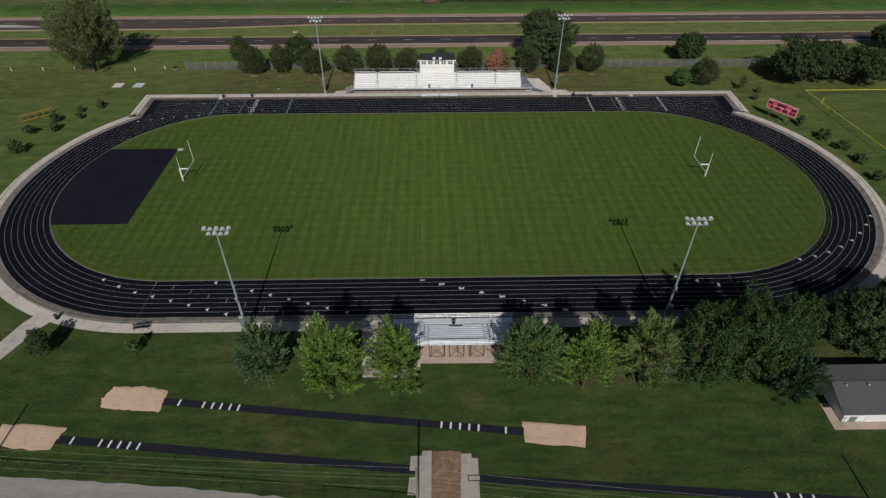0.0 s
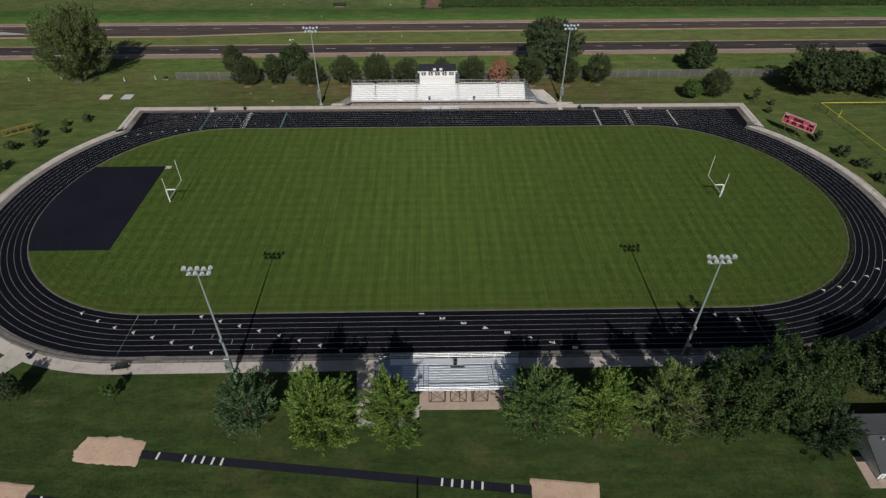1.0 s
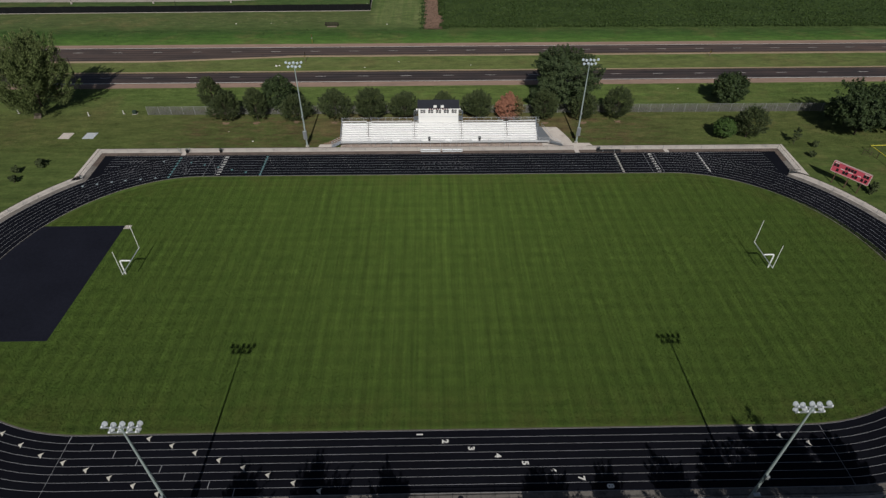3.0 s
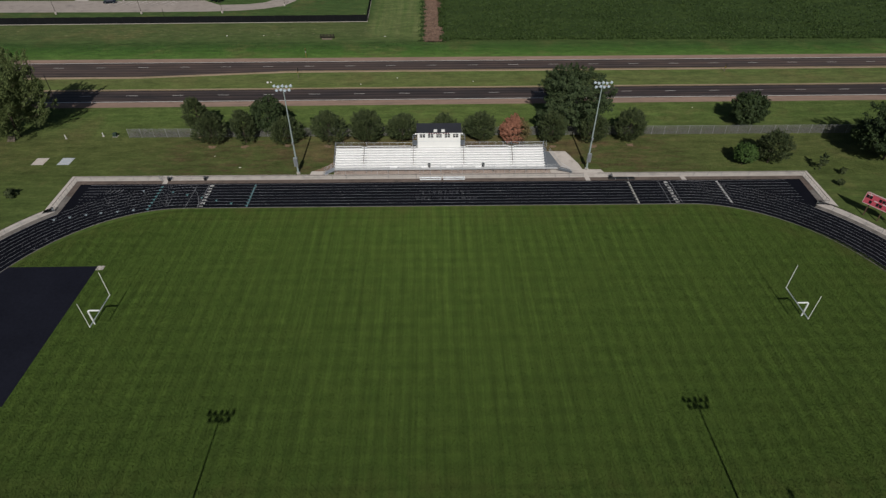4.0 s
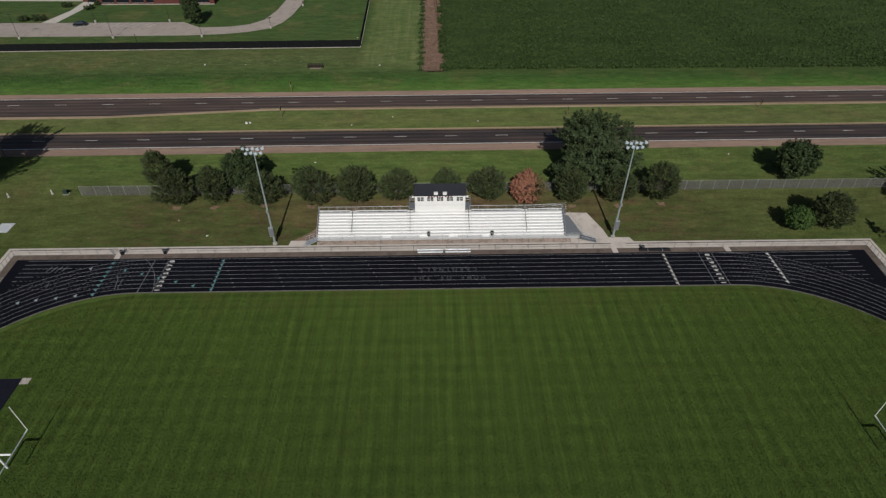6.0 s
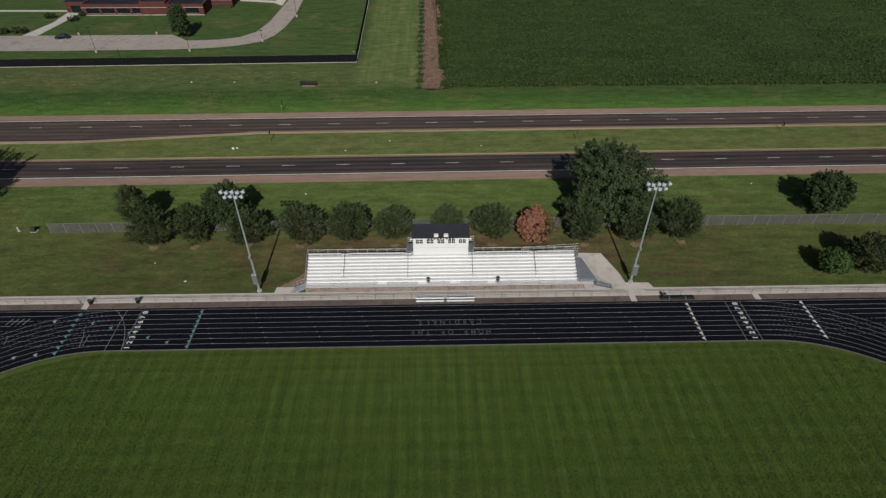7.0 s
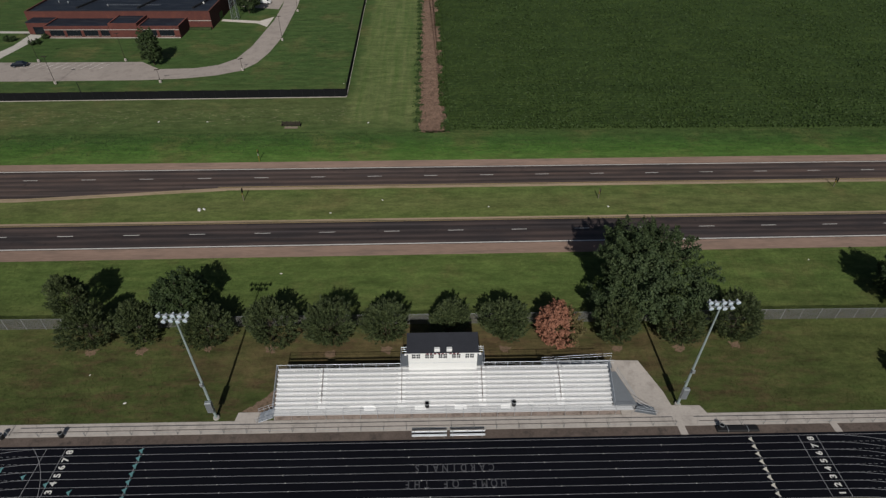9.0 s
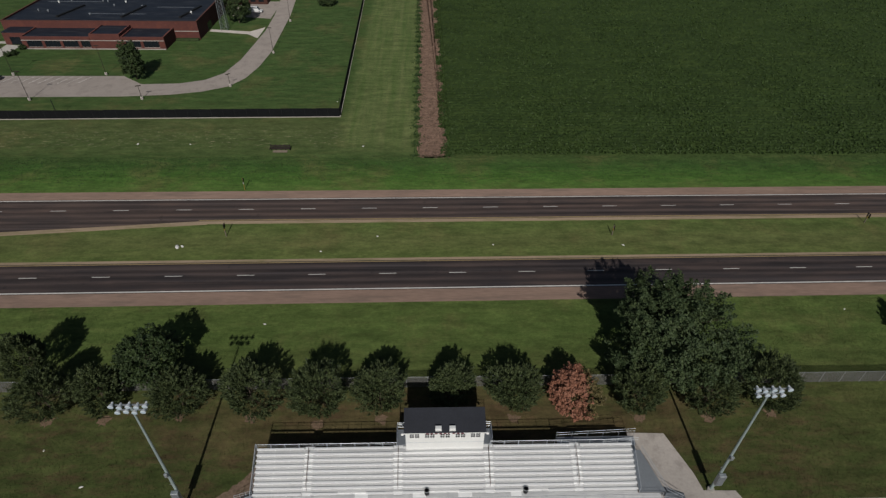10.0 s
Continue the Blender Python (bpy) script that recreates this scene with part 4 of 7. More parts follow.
# ---------------------------------------------------------------- trees
def tree(name, x, y, r, top, mat, label, seed, kind="pine", low=0.6, count=9000, leaf=0.26, category="tree", group="", second=None):
    """A tapered trunk with limbs, and a crown of tufts of small leaves with gaps between them."""
    rng = np.random.RandomState(seed)
    root = thing(name, x, y, 0, label, category, group)
    wood = Mesh()
    tr = max(0.05, top * 0.013)
    bend = rng.uniform(-0.03, 0.03, 2) * top
    pts = [(0, 0, -0.05), (bend[0] * 0.4, bend[1] * 0.4, top * 0.35), (bend[0], bend[1], top * 0.82)]
    wood.tube(pts[0], pts[1], tr * 1.25, tr * 0.8, 8)
    wood.tube(pts[1], pts[2], tr * 0.8, tr * 0.15, 7)
    # lobes make the outline uneven
    lobes = rng.normal(0, 1, (9, 3))
    lobes /= np.linalg.norm(lobes, axis=1, keepdims=True)
    amp = rng.uniform(-0.22, 0.24, 9)
    tufts = int({"pine": 330, "broad": 260, "far": 430, "shrub": 36, "sparse": 200, "willow": 230}[kind] * (1.0 if r < 6 else 2.6))
    per = max(8, count // tufts)
    d = rng.normal(0, 1, (tufts, 3))
    d /= np.linalg.norm(d, axis=1, keepdims=True)
    d[:, 2] = np.where(d[:, 2] < -0.8, -d[:, 2] * 0.7, d[:, 2])
    grow = 1 + sum(a * np.clip(d @ q, 0, 1)[:, None] ** 3 for a, q in zip(amp, lobes))[:, 0] * 1.6
    deep = rng.uniform(0.5, 1.0, tufts) ** 0.55
    if kind == "far":
        # a dense, closed crown with short boughs
        deep = rng.uniform(0.72, 1.0, tufts)
    if kind in ("pine", "sparse") or r > 7:
        # dents between the boughs, where the dark inside shows
        dents = rng.normal(0, 1, (11, 3))
        dents /= np.linalg.norm(dents, axis=1, keepdims=True)
        deep *= np.where((d @ dents.T).max(1) > 0.92, 0.62, 1.0)
        deep *= rng.uniform(0.86, 1.1, tufts)
    half = (top - low) / 2
    c = np.zeros((tufts, 3))
    zz = d[:, 2]
    if kind == "willow":
        # boughs spread upwards from a narrow foot
        wide = np.where(zz < 0, 1 - 0.5 * np.abs(zz) ** 1.2, np.minimum(1.3, (1 - np.abs(zz) ** 3) ** (1 / 3) / np.sqrt(1.0001 - zz ** 2)))
    elif kind in ("pine", "far", "sparse"):
        # egg-shaped, widest below the middle
        wide = np.where(zz > 0, 1 - 0.34 * np.abs(zz) ** 1.4, 1.0)
    else:
        wide = np.ones(tufts)
        if top > 1.9 * r:
            # tall crowns stay full towards the top
            wide = np.minimum(1.35, (1 - np.abs(zz) ** 3) ** (1 / 3) / np.sqrt(1.0001 - zz ** 2))
    c[:, 0] = d[:, 0] * r * deep * grow * wide * 0.9
    c[:, 1] = d[:, 1] * r * deep * grow * wide * 0.9
    c[:, 2] = low + half + zz * half * deep * np.minimum(grow, 1.08) * 0.93
    axis = d * np.array([1, 1, 0.5]) + np.array([0, 0, {"pine": 0.75, "far": 0.75, "sparse": 0.75, "willow": 1.3}.get(kind, 0.25)])
    axis /= np.linalg.norm(axis, axis=1, keepdims=True)
    ln = r * {"pine": 0.30, "far": 0.17, "broad": 0.20, "shrub": 0.4, "sparse": 0.30, "willow": 0.30}[kind] / (1.0 if r < 6 else 1.8)
    s = rng.rand(tufts, per)
    spread = ln * (0.06 + 0.30 * (1 - s)) * (1.0 if kind != "broad" else 1.4)
    reach = np.ones((tufts, 1, 1))
    if kind in ("pine", "sparse"):
        spread = ln * (0.035 + 0.20 * (1 - s))
        reach = rng.uniform(0.7, 1.5, (tufts, 1, 1))
    off = rng.normal(0, 1, (tufts, per, 3)) * spread[:, :, None]
    p = c[:, None, :] + axis[:, None, :] * (s[:, :, None] - 0.45) * ln * 1.5 * reach + off
    out = np.repeat((axis * 0.5 + d * 0.5 + np.array([0, 0, 0.25]))[:, None, :], per, 1)
    p[:, :, 2] = np.maximum(p[:, :, 2], 0.12)
    p, out = p.reshape(-1, 3), out.reshape(-1, 3)
    shape = {"turnout": 0.8, "thin": 0.55}
    if kind in ("pine", "far", "sparse", "willow"):
        shape = {"turnout": 0.5, "thin": 0.34, "along": np.repeat(axis[:, None, :], per, 1).reshape(-1, 3)}
    for i in range(0, tufts, max(1, tufts // 16)):
        z0 = min(max(0.35, c[i, 2] * 0.62), top * 0.7)
        wood.tube((bend[0] * z0 / top, bend[1] * z0 / top, z0), tuple(c[i]), tr * 0.34, tr * 0.07, 5)
    part("trunk", wood, M_BARK, root)
    if second is None:
        part("crown", leaves(p, out, leaf, rng, **shape), mat, root)
    else:
        side = p[:, 0] + 0.4 * rng.normal(0, 1, len(p)) > r * 0.42
        part("crown", leaves(p[~side], out[~side], leaf, rng, 0.8, 0.42), mat, root)
        part("dead_side", leaves(p[side], out[side], leaf, rng, 0.8, 0.42), second, root, "tan half-dead branches")
    return root


NEAR = "row of trees behind the small stand"
tree("pine_tree", -24.0, 50.6, 4.2, 12.8, L_BLUE, "blue-green pine with a shaggy crown on the lawn", 11, "pine", 0.1, 17000, 0.19, group=NEAR)
tree("pine_tree", -14.9, 48.5, 5.3, 15.8, L_LIGHT, "tall bright green pine with feathery upright tufts", 12, "pine", 0.1, 28000, 0.19, group=NEAR)
tree("pine_tree", -5.5, 50.0, 4.3, 14.2, L_LIGHT, "bright green feathery pine beside the small stand", 13, "pine", 0.1, 19000, 0.19, group=NEAR)
tree("pine_tree", 13.0, 50.9, 4.9, 12.9, L_PINE, "broad green pine beside the small stand", 14, "pine", 0.1, 25000, 0.19, group=NEAR)
tree("pine_tree", 20.7, 49.6, 4.4, 14.6, L_LIGHT, "bright green rounded pine on the lawn", 15, "pine", 0.1, 20000, 0.19, group=NEAR)
thin_pine = tree("pine_tree", 29.0, 50.0, 4.8, 15.8, L_OLIVE, "thin olive pine with bare grey branches", 126, "sparse", 0.1, 23000, 0.19, group=NEAR)
tree("broadleaf_tree", 36.2, 50.2, 4.0, 14.0, L_CLUMP, "dark green broadleaf tree in a dense clump", 17, "broad", 0.3, 24000, 0.17, group=NEAR)
tree("broadleaf_tree", 43.9, 51.0, 5.4, 16.4, L_CLUMP, "tall dark green broadleaf tree in a dense clump", 18, "broad", 0.3, 36000, 0.18, group=NEAR)
tree("pine_tree", 48.6, 47.3, 3.7, 9.6, L_DARKPINE, "dark blue-green pine beside the shed", 119, "pine", 0.1, 22000, 0.18, group=NEAR)
tree("broadleaf_tree", 51.2, 54.5, 3.4, 13.0, L_CLUMP, "dark broadleaf tree at the back of the clump", 20, "broad", 0.5, 18000, 0.18, group=NEAR)
tree("broadleaf_tree", 65.0, 57.8, 5.4, 8.8, L_DARK, "spreading dark green tree behind the shed", 21, "broad", 0.3, 22000, 0.23)
tree("broadleaf_tree", 73.5, 60.5, 5.5, 10.0, L_DARK, "spreading dark green tree behind the shed", 22, "broad", 0.3, 16000, 0.23)
tree("young_tree", -58.8, 56.9, 1.5, 5.4, L_DARK, "small dense young tree with a pale trunk on the lawn", 23, "broad", 0.9, 5200, 0.15)
tree("sapling", -45.3, 56.6, 0.8, 4.3, L_MID, "thin sapling on the lawn", 24, "shrub", 0.7, 700, 0.15, "sapling")

bare = Mesh()
knot = Vector((2.6, -1.6, 6.0))
rng = np.random.RandomState(77)
for i in range(26):
    z0 = rng.uniform(3.5, 8.5)
    a = rng.uniform(-1.3, 0.5)
    e = Vector((math.cos(a), math.sin(a), rng.uniform(0.1, 0.6))) * rng.uniform(2.6, 4.6)
    e.z += z0
    bare.tube((0, 0, z0), e, 0.05, 0.015, 5)
    p = knot + Vector(rng.normal(0, 0.7, 3))
    bare.tube(p, p + Vector(rng.normal(0, 1.0, 3)), 0.035, 0.015, 4)
    for k in range(4):
        p = Vector((0, 0, z0)).lerp(e, rng.uniform(0.45, 0.95))
        bare.tube(p, p + Vector(rng.normal(0, 0.45, 3)) + Vector((0.2, 0, 0.25)), 0.02, 0.008, 4)
part("bare_branches", bare, plain("bare_grey_twigs", (0.15, 0.12, 0.11), 0.9, 0, 0.1, 0.2, 1.0, 6.0), thin_pine, "bare grey dead branches")

M_LITTER = plain("dry_needle_litter", (0.17, 0.115, 0.08), 0.95, 0, 0.1, 0.35, 1.2, 5.0, (0.075, 0.072, 0.03))
ROW = "row of pines behind the main stand"
for i, (x, y, r, top) in enumerate([(-56.9, 170.4, 3.5, 10.2), (-52.5, 164.9, 3.5, 8.7), (-44.9, 165.2, 2.95, 8.8), (-34.9, 165.6, 3.6, 6.6), (-25.0, 165.2, 3.5, 7.8), (-15.8, 164.0, 4.1, 8.9),
                                    (-7.3, 164.8, 3.9, 8.0), (2.3, 165.6, 3.4, 7.0), (11.2, 164.5, 3.6, 7.8), (47.4, 164.8, 3.7, 8.0), (28.6, 164.3, 3.0, 8.0), (38.4, 164.2, 3.5, 8.2)]):
    tree("pine_tree", x, y - 0.5, r * 1.12, top, L_FARPINE, "round dusty green pine in a row behind the stand", 40 + i, "far", 0.15, 13500, 0.19, group=ROW)
    structure("ground_needle_litter", Mesh().prism(blob([(x - 0.5, y - 3.0), (x + 0.4, y - 3.2), (x + 1.0, y - 1.9), (x - 0.9, y - 1.8)], 300 + i, 0.3, 5), -0.05, 0.012), M_LITTER, "pinkish needle litter at the foot of a pine", "litter")
tree("pine_tree", 19.3, 164.2, 3.7, 7.0, L_RED, "dead russet pine with a tan side behind the stand", 60, "far", 0.25, 7000, 0.24, group=ROW, second=L_TAN)
tree("broadleaf_tree", -40.1, 169.6, 4.1, 9.8, L_DARK, "dark green ragged broadleaf tree behind the pine row", 61, "broad", 0.6, 12000, 0.20)
tree("broadleaf_tree", 32.7, 170.2, 8.2, 16.0, L_COTTON, "huge dusty green spreading tree behind the stand", 62, "broad", 1.2, 60000, 0.20)
tree("broadleaf_tree", 79.0, 172.2, 5.0, 9.0, L_DARK, "dark green round tree beside the path", 63, "broad", 0.3, 14000, 0.23)
tree("broadleaf_tree", 70.4, 152.9, 2.9, 5.2, L_MID, "low round green tree on the grass", 64, "broad", 0.2, 7000, 0.2)
tree("pine_tree", 76.7, 153.6, 4.5, 8.4, L_FARPINE, "dark green round pine on the grass", 65, "far", 0.3, 8000, 0.26)
tree("broadleaf_tree", 104.5, 154.8, 8.6, 12.8, L_DARK, "large dark green spreading tree", 66, "broad", 0.4, 34000, 0.27)
tree("broadleaf_tree", 113.5, 158.5, 7.6, 12.6, L_DARK, "large dark green spreading tree", 67, "broad", 0.4, 24000, 0.27)
tree("broadleaf_tree", 121.5, 153.4, 7.6, 11.5, L_DARK, "large dark green spreading tree", 68, "broad", 0.4, 22000, 0.27)
tree("broadleaf_tree", 148.0, 181.5, 6.0, 8.0, L_DARK, "dark green round tree beside the highway", 69, "broad", 0.5, 7000, 0.34)
tree("broadleaf_tree", -100.8, 168.4, 10.4, 21.0, L_WILLOW, "huge olive green willow-like tree with a ragged crown", 70, "willow", 0.4, 56000, 0.27)
tree("young_tree", -85.3, 279.2, 3.1, 11.6, L_DARK, "dark green upright tree on the school lawn", 71, "broad", 0.5, 8000, 0.27)
tree("broadleaf_tree", -68.4, 331.0, 4.4, 11.5, L_DARK, "dark green tree beside the steel tower", 72, "broad", 0.6, 5000, 0.36)
for i, (x, y, r) in enumerate([(-144.0, 284.6, 2.3), (-149.0, 283.8, 2.0), (-131.4, 297.6, 1.7), (-130.6, 303.0, 1.0), (-141.5, 300.5, 1.5)]):
    tree("shrub", x, y, r, 1.5, L_DARK, "low rounded dark green bush beside the walk", 400 + i, "shrub", 0.1, 1500, 0.22, "bush", "bushes of the school entrance")
tree("shrub", -39.3, 353.4, 4.2, 4.6, L_DARK, "broad dark green bush beside the drive", 73, "broad", 0.1, 4000, 0.34, "bush")
for i, (x, y, r, top) in enumerate([(-88.2, 142.3, 1.2, 1.8), (-92.1, 139.6, 0.8, 1.6), (-90.4, 135.5, 0.8, 1.7), (-95.6, 133.9, 1.0, 2.3), (-93.6, 129.2, 1.2, 2.2), (-98.6, 127.8, 1.3, 2.4), (-96.3, 117.8, 1.5, 3.4),
                                    (86.9, 150.1, 0.9, 4.6), (91.0, 148.3, 0.6, 1.7), (88.0, 143.8, 0.7, 1.5), (92.4, 128.4, 0.8, 2.8), (94.6, 121.6, 1.6, 2.6), (96.4, 116.2, 1.6, 2.3), (97.2, 110.6, 1.5, 2.0), (96.0, 102.4, 1.4, 2.7)]):
    tree("young_pine", x, y, r, top, L_FARPINE, "small young pine in the grass outside the track", 80 + i, "shrub", 0.1, 1300, 0.19, "young tree", "young pines round the bends")


# ---------------------------------------------------------------- floodlight poles
def floodlight_pole(x, y, top, facing, label):
    """A tapered steel pole with two crossarms and ten floodlights that face the field."""
    root = thing("floodlight_pole", x, y, 0, label, "floodlight", "floodlights of the field")
    part("concrete_base", Mesh().turned([(0.42, -0.05), (0.42, 0.28), (0.36, 0.34)], None, 14), M_CONC_GREY, root)
    part("pole", Mesh().tube((0, 0, 0.3), (0, 0, top * 0.5), 0.20, 0.15, 12).tube((0, 0, top * 0.5), (0, 0, top + 0.5), 0.15, 0.09, 12), M_POLE, root, smooth=False)
    f = facing
    box = part("control_cabinet", Mesh().slab(-0.42, 0.42, -0.70, -0.24, 2.2, 4.3, 0.03), M_GALV, root, "grey control cabinet strapped to the pole")
    part("cabinet_door", Mesh().slab(-0.36, 0.36, -0.735, -0.70, 2.3, 4.2, 0.01), M_ALU_DULL, box)
    part("junction_box", Mesh().slab(-0.18, 0.18, -0.42, -0.19, 7.4, 8.0, 0.02), M_GALV, root)
    for z, w, n in ((top + 0.30, 1.64, 5), (top - 0.50, 1.24, 4)):
        part("crossarm", Mesh().box(-w - 0.25, w + 0.25, -0.06, 0.06, z - 0.06, z + 0.06), M_GALV, root)
        for i in range(n):
            u = -w + 2 * w * i / (n - 1)
            dz = (0.10, -0.06, 0.08, -0.03, 0.12)[i] if n == 5 else (-0.05, 0.07, -0.08, 0.04)[i]
            head = pose(u + 0.4 * dz, 0.12 * f, z + 0.12 + dz, -118 if f > 0 else 99, 0, 0)
            lamp = part("floodlight", Mesh().turned([(0.08, -0.30), (0.11, -0.22), (0.12, -0.10), (0.20, 0.06), (0.26, 0.22), (0.275, 0.24), (0.275, 0.31)], head, 12), M_LAMP, root)
            part("lens", Mesh().turned([(0.26, 0.312), (0.21, 0.335), (0.11, 0.35)], head, 12), M_LENS, lamp, "glass lens, sky reflection put into its colour")
            part("bracket", Mesh().box(u - 0.035, u + 0.035, -0.03, 0.17, z - 0.05, z + 0.24), M_GALV, lamp)
    part("climbing_peg", Mesh().tube((-0.2, 0, 5.2), (-0.42, 0, 5.2), 0.015, None, 5), M_GALV, root)
    return root


LABEL_POLE = "tall galvanised floodlight pole with ten white lamps beside the track"
floodlight_pole(-29.6, 60.9, 20.1, 1, LABEL_POLE)
floodlight_pole(36.35, 62.0, 20.0, 1, LABEL_POLE)
floodlight_pole(-29.9, 150.5, 20.0, -1, "tall galvanised floodlight pole with ten lamps beside the main stand")
floodlight_pole(34.5, 151.4, 20.0, -1, "tall galvanised floodlight pole with ten lamps beside the main stand")


def goal_post(x, y, s):
    """A gooseneck goal: the neck leans from behind the line to the crossbar."""
    root = thing("goal_post", x, y, 0, "white gooseneck football goal standing on the turf", "goal post", "football goals")
    part("post", Mesh().tube((0, 0, -0.05), (0, 0, 2.75), 0.13, 0.13, 12), M_GOAL, root)
    neck = Mesh()
    prev = Vector((0, 0, 2.75))
    for i in range(1, 7):
        a = math.pi / 2 * i / 6
        p = Vector((s * 0.32 * (1 - math.cos(a)), 0, 2.75 + 0.3 * math.sin(a)))
        neck.tube(prev, p, 0.13, 0.13, 12)
        prev = p
    neck.tube(prev, (s * 1.95, 0, 3.05), 0.13, 0.12, 12)
    part("gooseneck", neck, M_GOAL, root)
    part("crossbar", Mesh().tube((s * 1.95, -3.56, 3.05), (s * 1.95, 3.56, 3.05), 0.085, 0.085, 12), M_GOAL, root)
    for e in (-3.5, 3.5):
        part("upright", Mesh().tube((s * 1.95, e, 3.0), (s * 1.95, e, 7.9), 0.05, 0.045, 10), M_GOAL, root)
    return root


goal_post(-54.4, 105.5, 1)
goal_post(59.7, 105.3, -1)


# ---------------------------------------------------------------- stands
def plank(x0, x1, y0, y1, z, t=0.05):
    return Mesh().slab(x0, x1, y0, y1, z - t, z, 0.012)


def rail(pts, heights, r=0.03):
    m = Mesh()
    for z in heights:
        for a, b in zip(pts, pts[1:]):
            m.tube((a[0], a[1], a[2] + z), (b[0], b[1], b[2] + z), r, None, 6)
    return m


def bar_posts(parent, pts, h, step, mat, r=0.03):
    for a, b in zip(pts, pts[1:]):
        a, b = Vector(a), Vector(b)
        n = max(1, round((b - a).length / step))
        for i in range(n + 1):
            p = a.lerp(b, i / n)
            part("rail_post", Mesh().tube(p, p + Vector((0, 0, h)), r, None, 6), mat, parent)


main = thing("main_stand", 1.55, 152.6, 0, "long white aluminium stand with rows of bench seats", "grandstand")
ox, oy = 1.55, 152.6
ROWS_N, DEEP, RISE, Y1, Z1 = 9, 0.575, 0.29, 150.55, 1.15
SECTIONS = ((-21.8, -16.0), (-14.8, -5.0), (-3.8, 6.2), (7.4, 17.1), (18.3, 24.9))
AISLES = ((-16.0, -14.8), (-5.0, -3.8), (6.2, 7.4), (17.1, 18.3))


def local(m):
    return m.moved(Matrix.Translation((-ox, -oy, 0)))


part("front_walkway", local(Mesh().slab(-21.8, 27.6, 149.9, Y1, Z1 - 0.06, Z1, 0.01)), M_TREAD, main, "grey aluminium walkway along the front")
for k in range(ROWS_N):
    y, z = Y1 + k * DEEP, Z1 + k * RISE
    part("riser", local(Mesh().box(-21.8, 24.9, y - 0.012, y + 0.012, z - RISE - 0.02, z - 0.055)), M_STAND, main)
    part("foot_plank", local(plank(-21.8, 24.9, y + 0.015, y + DEEP - 0.015, z)), M_TREAD, main)
    for a, b in SECTIONS:
        cut = [(a, b)]
        if k == 0:
            cut = [(a, b)] if (a, b) not in (SECTIONS[1], SECTIONS[2], SECTIONS[3]) else [(a, a + 3.2), (b - 3.2, b)]
        for u, w in cut:
            seat = part("seat_plank", local(plank(u, w, y + 0.27, y + 0.54, z + 0.43)), M_STAND, main)
            for q in np.arange(u + 0.4, w, 1.8):
                seat_leg = part("seat_bracket", local(Mesh().box(q - 0.03, q + 0.03, y + 0.40, y + 0.46, z, z + 0.38)), M_STAND, seat)
    for a, b in AISLES:
        part("aisle_step", local(plank(a + 0.1, b - 0.1, y - 0.26, y + 0.0, z - RISE / 2)), M_STAND, main)
yb, zb = Y1 + ROWS_N * DEEP, Z1 + (ROWS_N - 1) * RISE
for a, b in AISLES:
    part("aisle_landing", local(plank(a, b, yb - 0.01, yb + 0.36, zb + 0.02)), M_STAND, main)
for a, b in ((-21.8, -4.6), (7.0, 24.9)):
    part("back_rail", local(rail([(a, yb, zb), (b, yb, zb)], (1.2,))), M_ALU_COOL, main)
    bar_posts(main, [(a - ox, yb - oy, zb - 0.1), (b - ox, yb - oy, zb - 0.1)], 1.3, 1.8, M_ALU_COOL)
for a, b in ((-21.8, -4.6), (7.0, 24.9)):
    part("back_wire", local(rail([(a, yb, zb), (b, yb, zb)], (0.45, 0.85), 0.012)), M_ALU_DULL, main)
part("front_rail", local(rail([(-21.8, 149.93, Z1), (27.6, 149.93, Z1)], (0.35, 0.7, 1.05), 0.015)), M_STAND, main)
bar_posts(main, [(-21.8 - ox, 149.93 - oy, 0), (27.6 - ox, 149.93 - oy, 0)], Z1 + 1.06, 2.4, M_ALU_COOL, 0.022)
for x in (-21.85, 24.95):
    part("side_rail", local(rail([(x, Y1, Z1), (x, yb, zb + 0.1)], (0.55, 0.95, 1.3))), M_ALU_COOL, main)
    bar_posts(main, [(x - ox, Y1 - oy, Z1), (x - ox, yb - oy, zb)], 1.3, 1.4, M_ALU_COOL)
for a, b in AISLES:
    xm = (a + b) / 2
    part("aisle_rail", local(rail([(xm, Y1 + 0.9, Z1 + 0.4), (xm, yb - 0.3, zb)], (0.55, 0.95), 0.022)), M_RUST, main)
    bar_posts(main, [(xm - ox, Y1 + 0.9 - oy, Z1 + 0.3), (xm - ox, yb - 0.3 - oy, zb)], 0.95, 1.2, M_RUST, 0.02)
for x in np.arange(-21.5, 25.0, 3.86):
    part("support_frame", local(Mesh().tube((x, 150.7, 0), (x, 150.7, Z1 - 0.06), 0.05).tube((x, 153.1, 0), (x, 153.1, Z1 + 0.9), 0.05).tube((x, 155.6, 0), (x, 155.6, zb - 0.1), 0.05)
                                .tube((x, 150.7, 0.1), (x, 155.6, zb - 0.35), 0.035).tube((x, 150.7, Z1 - 0.15), (x, 155.6, zb - 0.15), 0.045)), M_GALV, main)
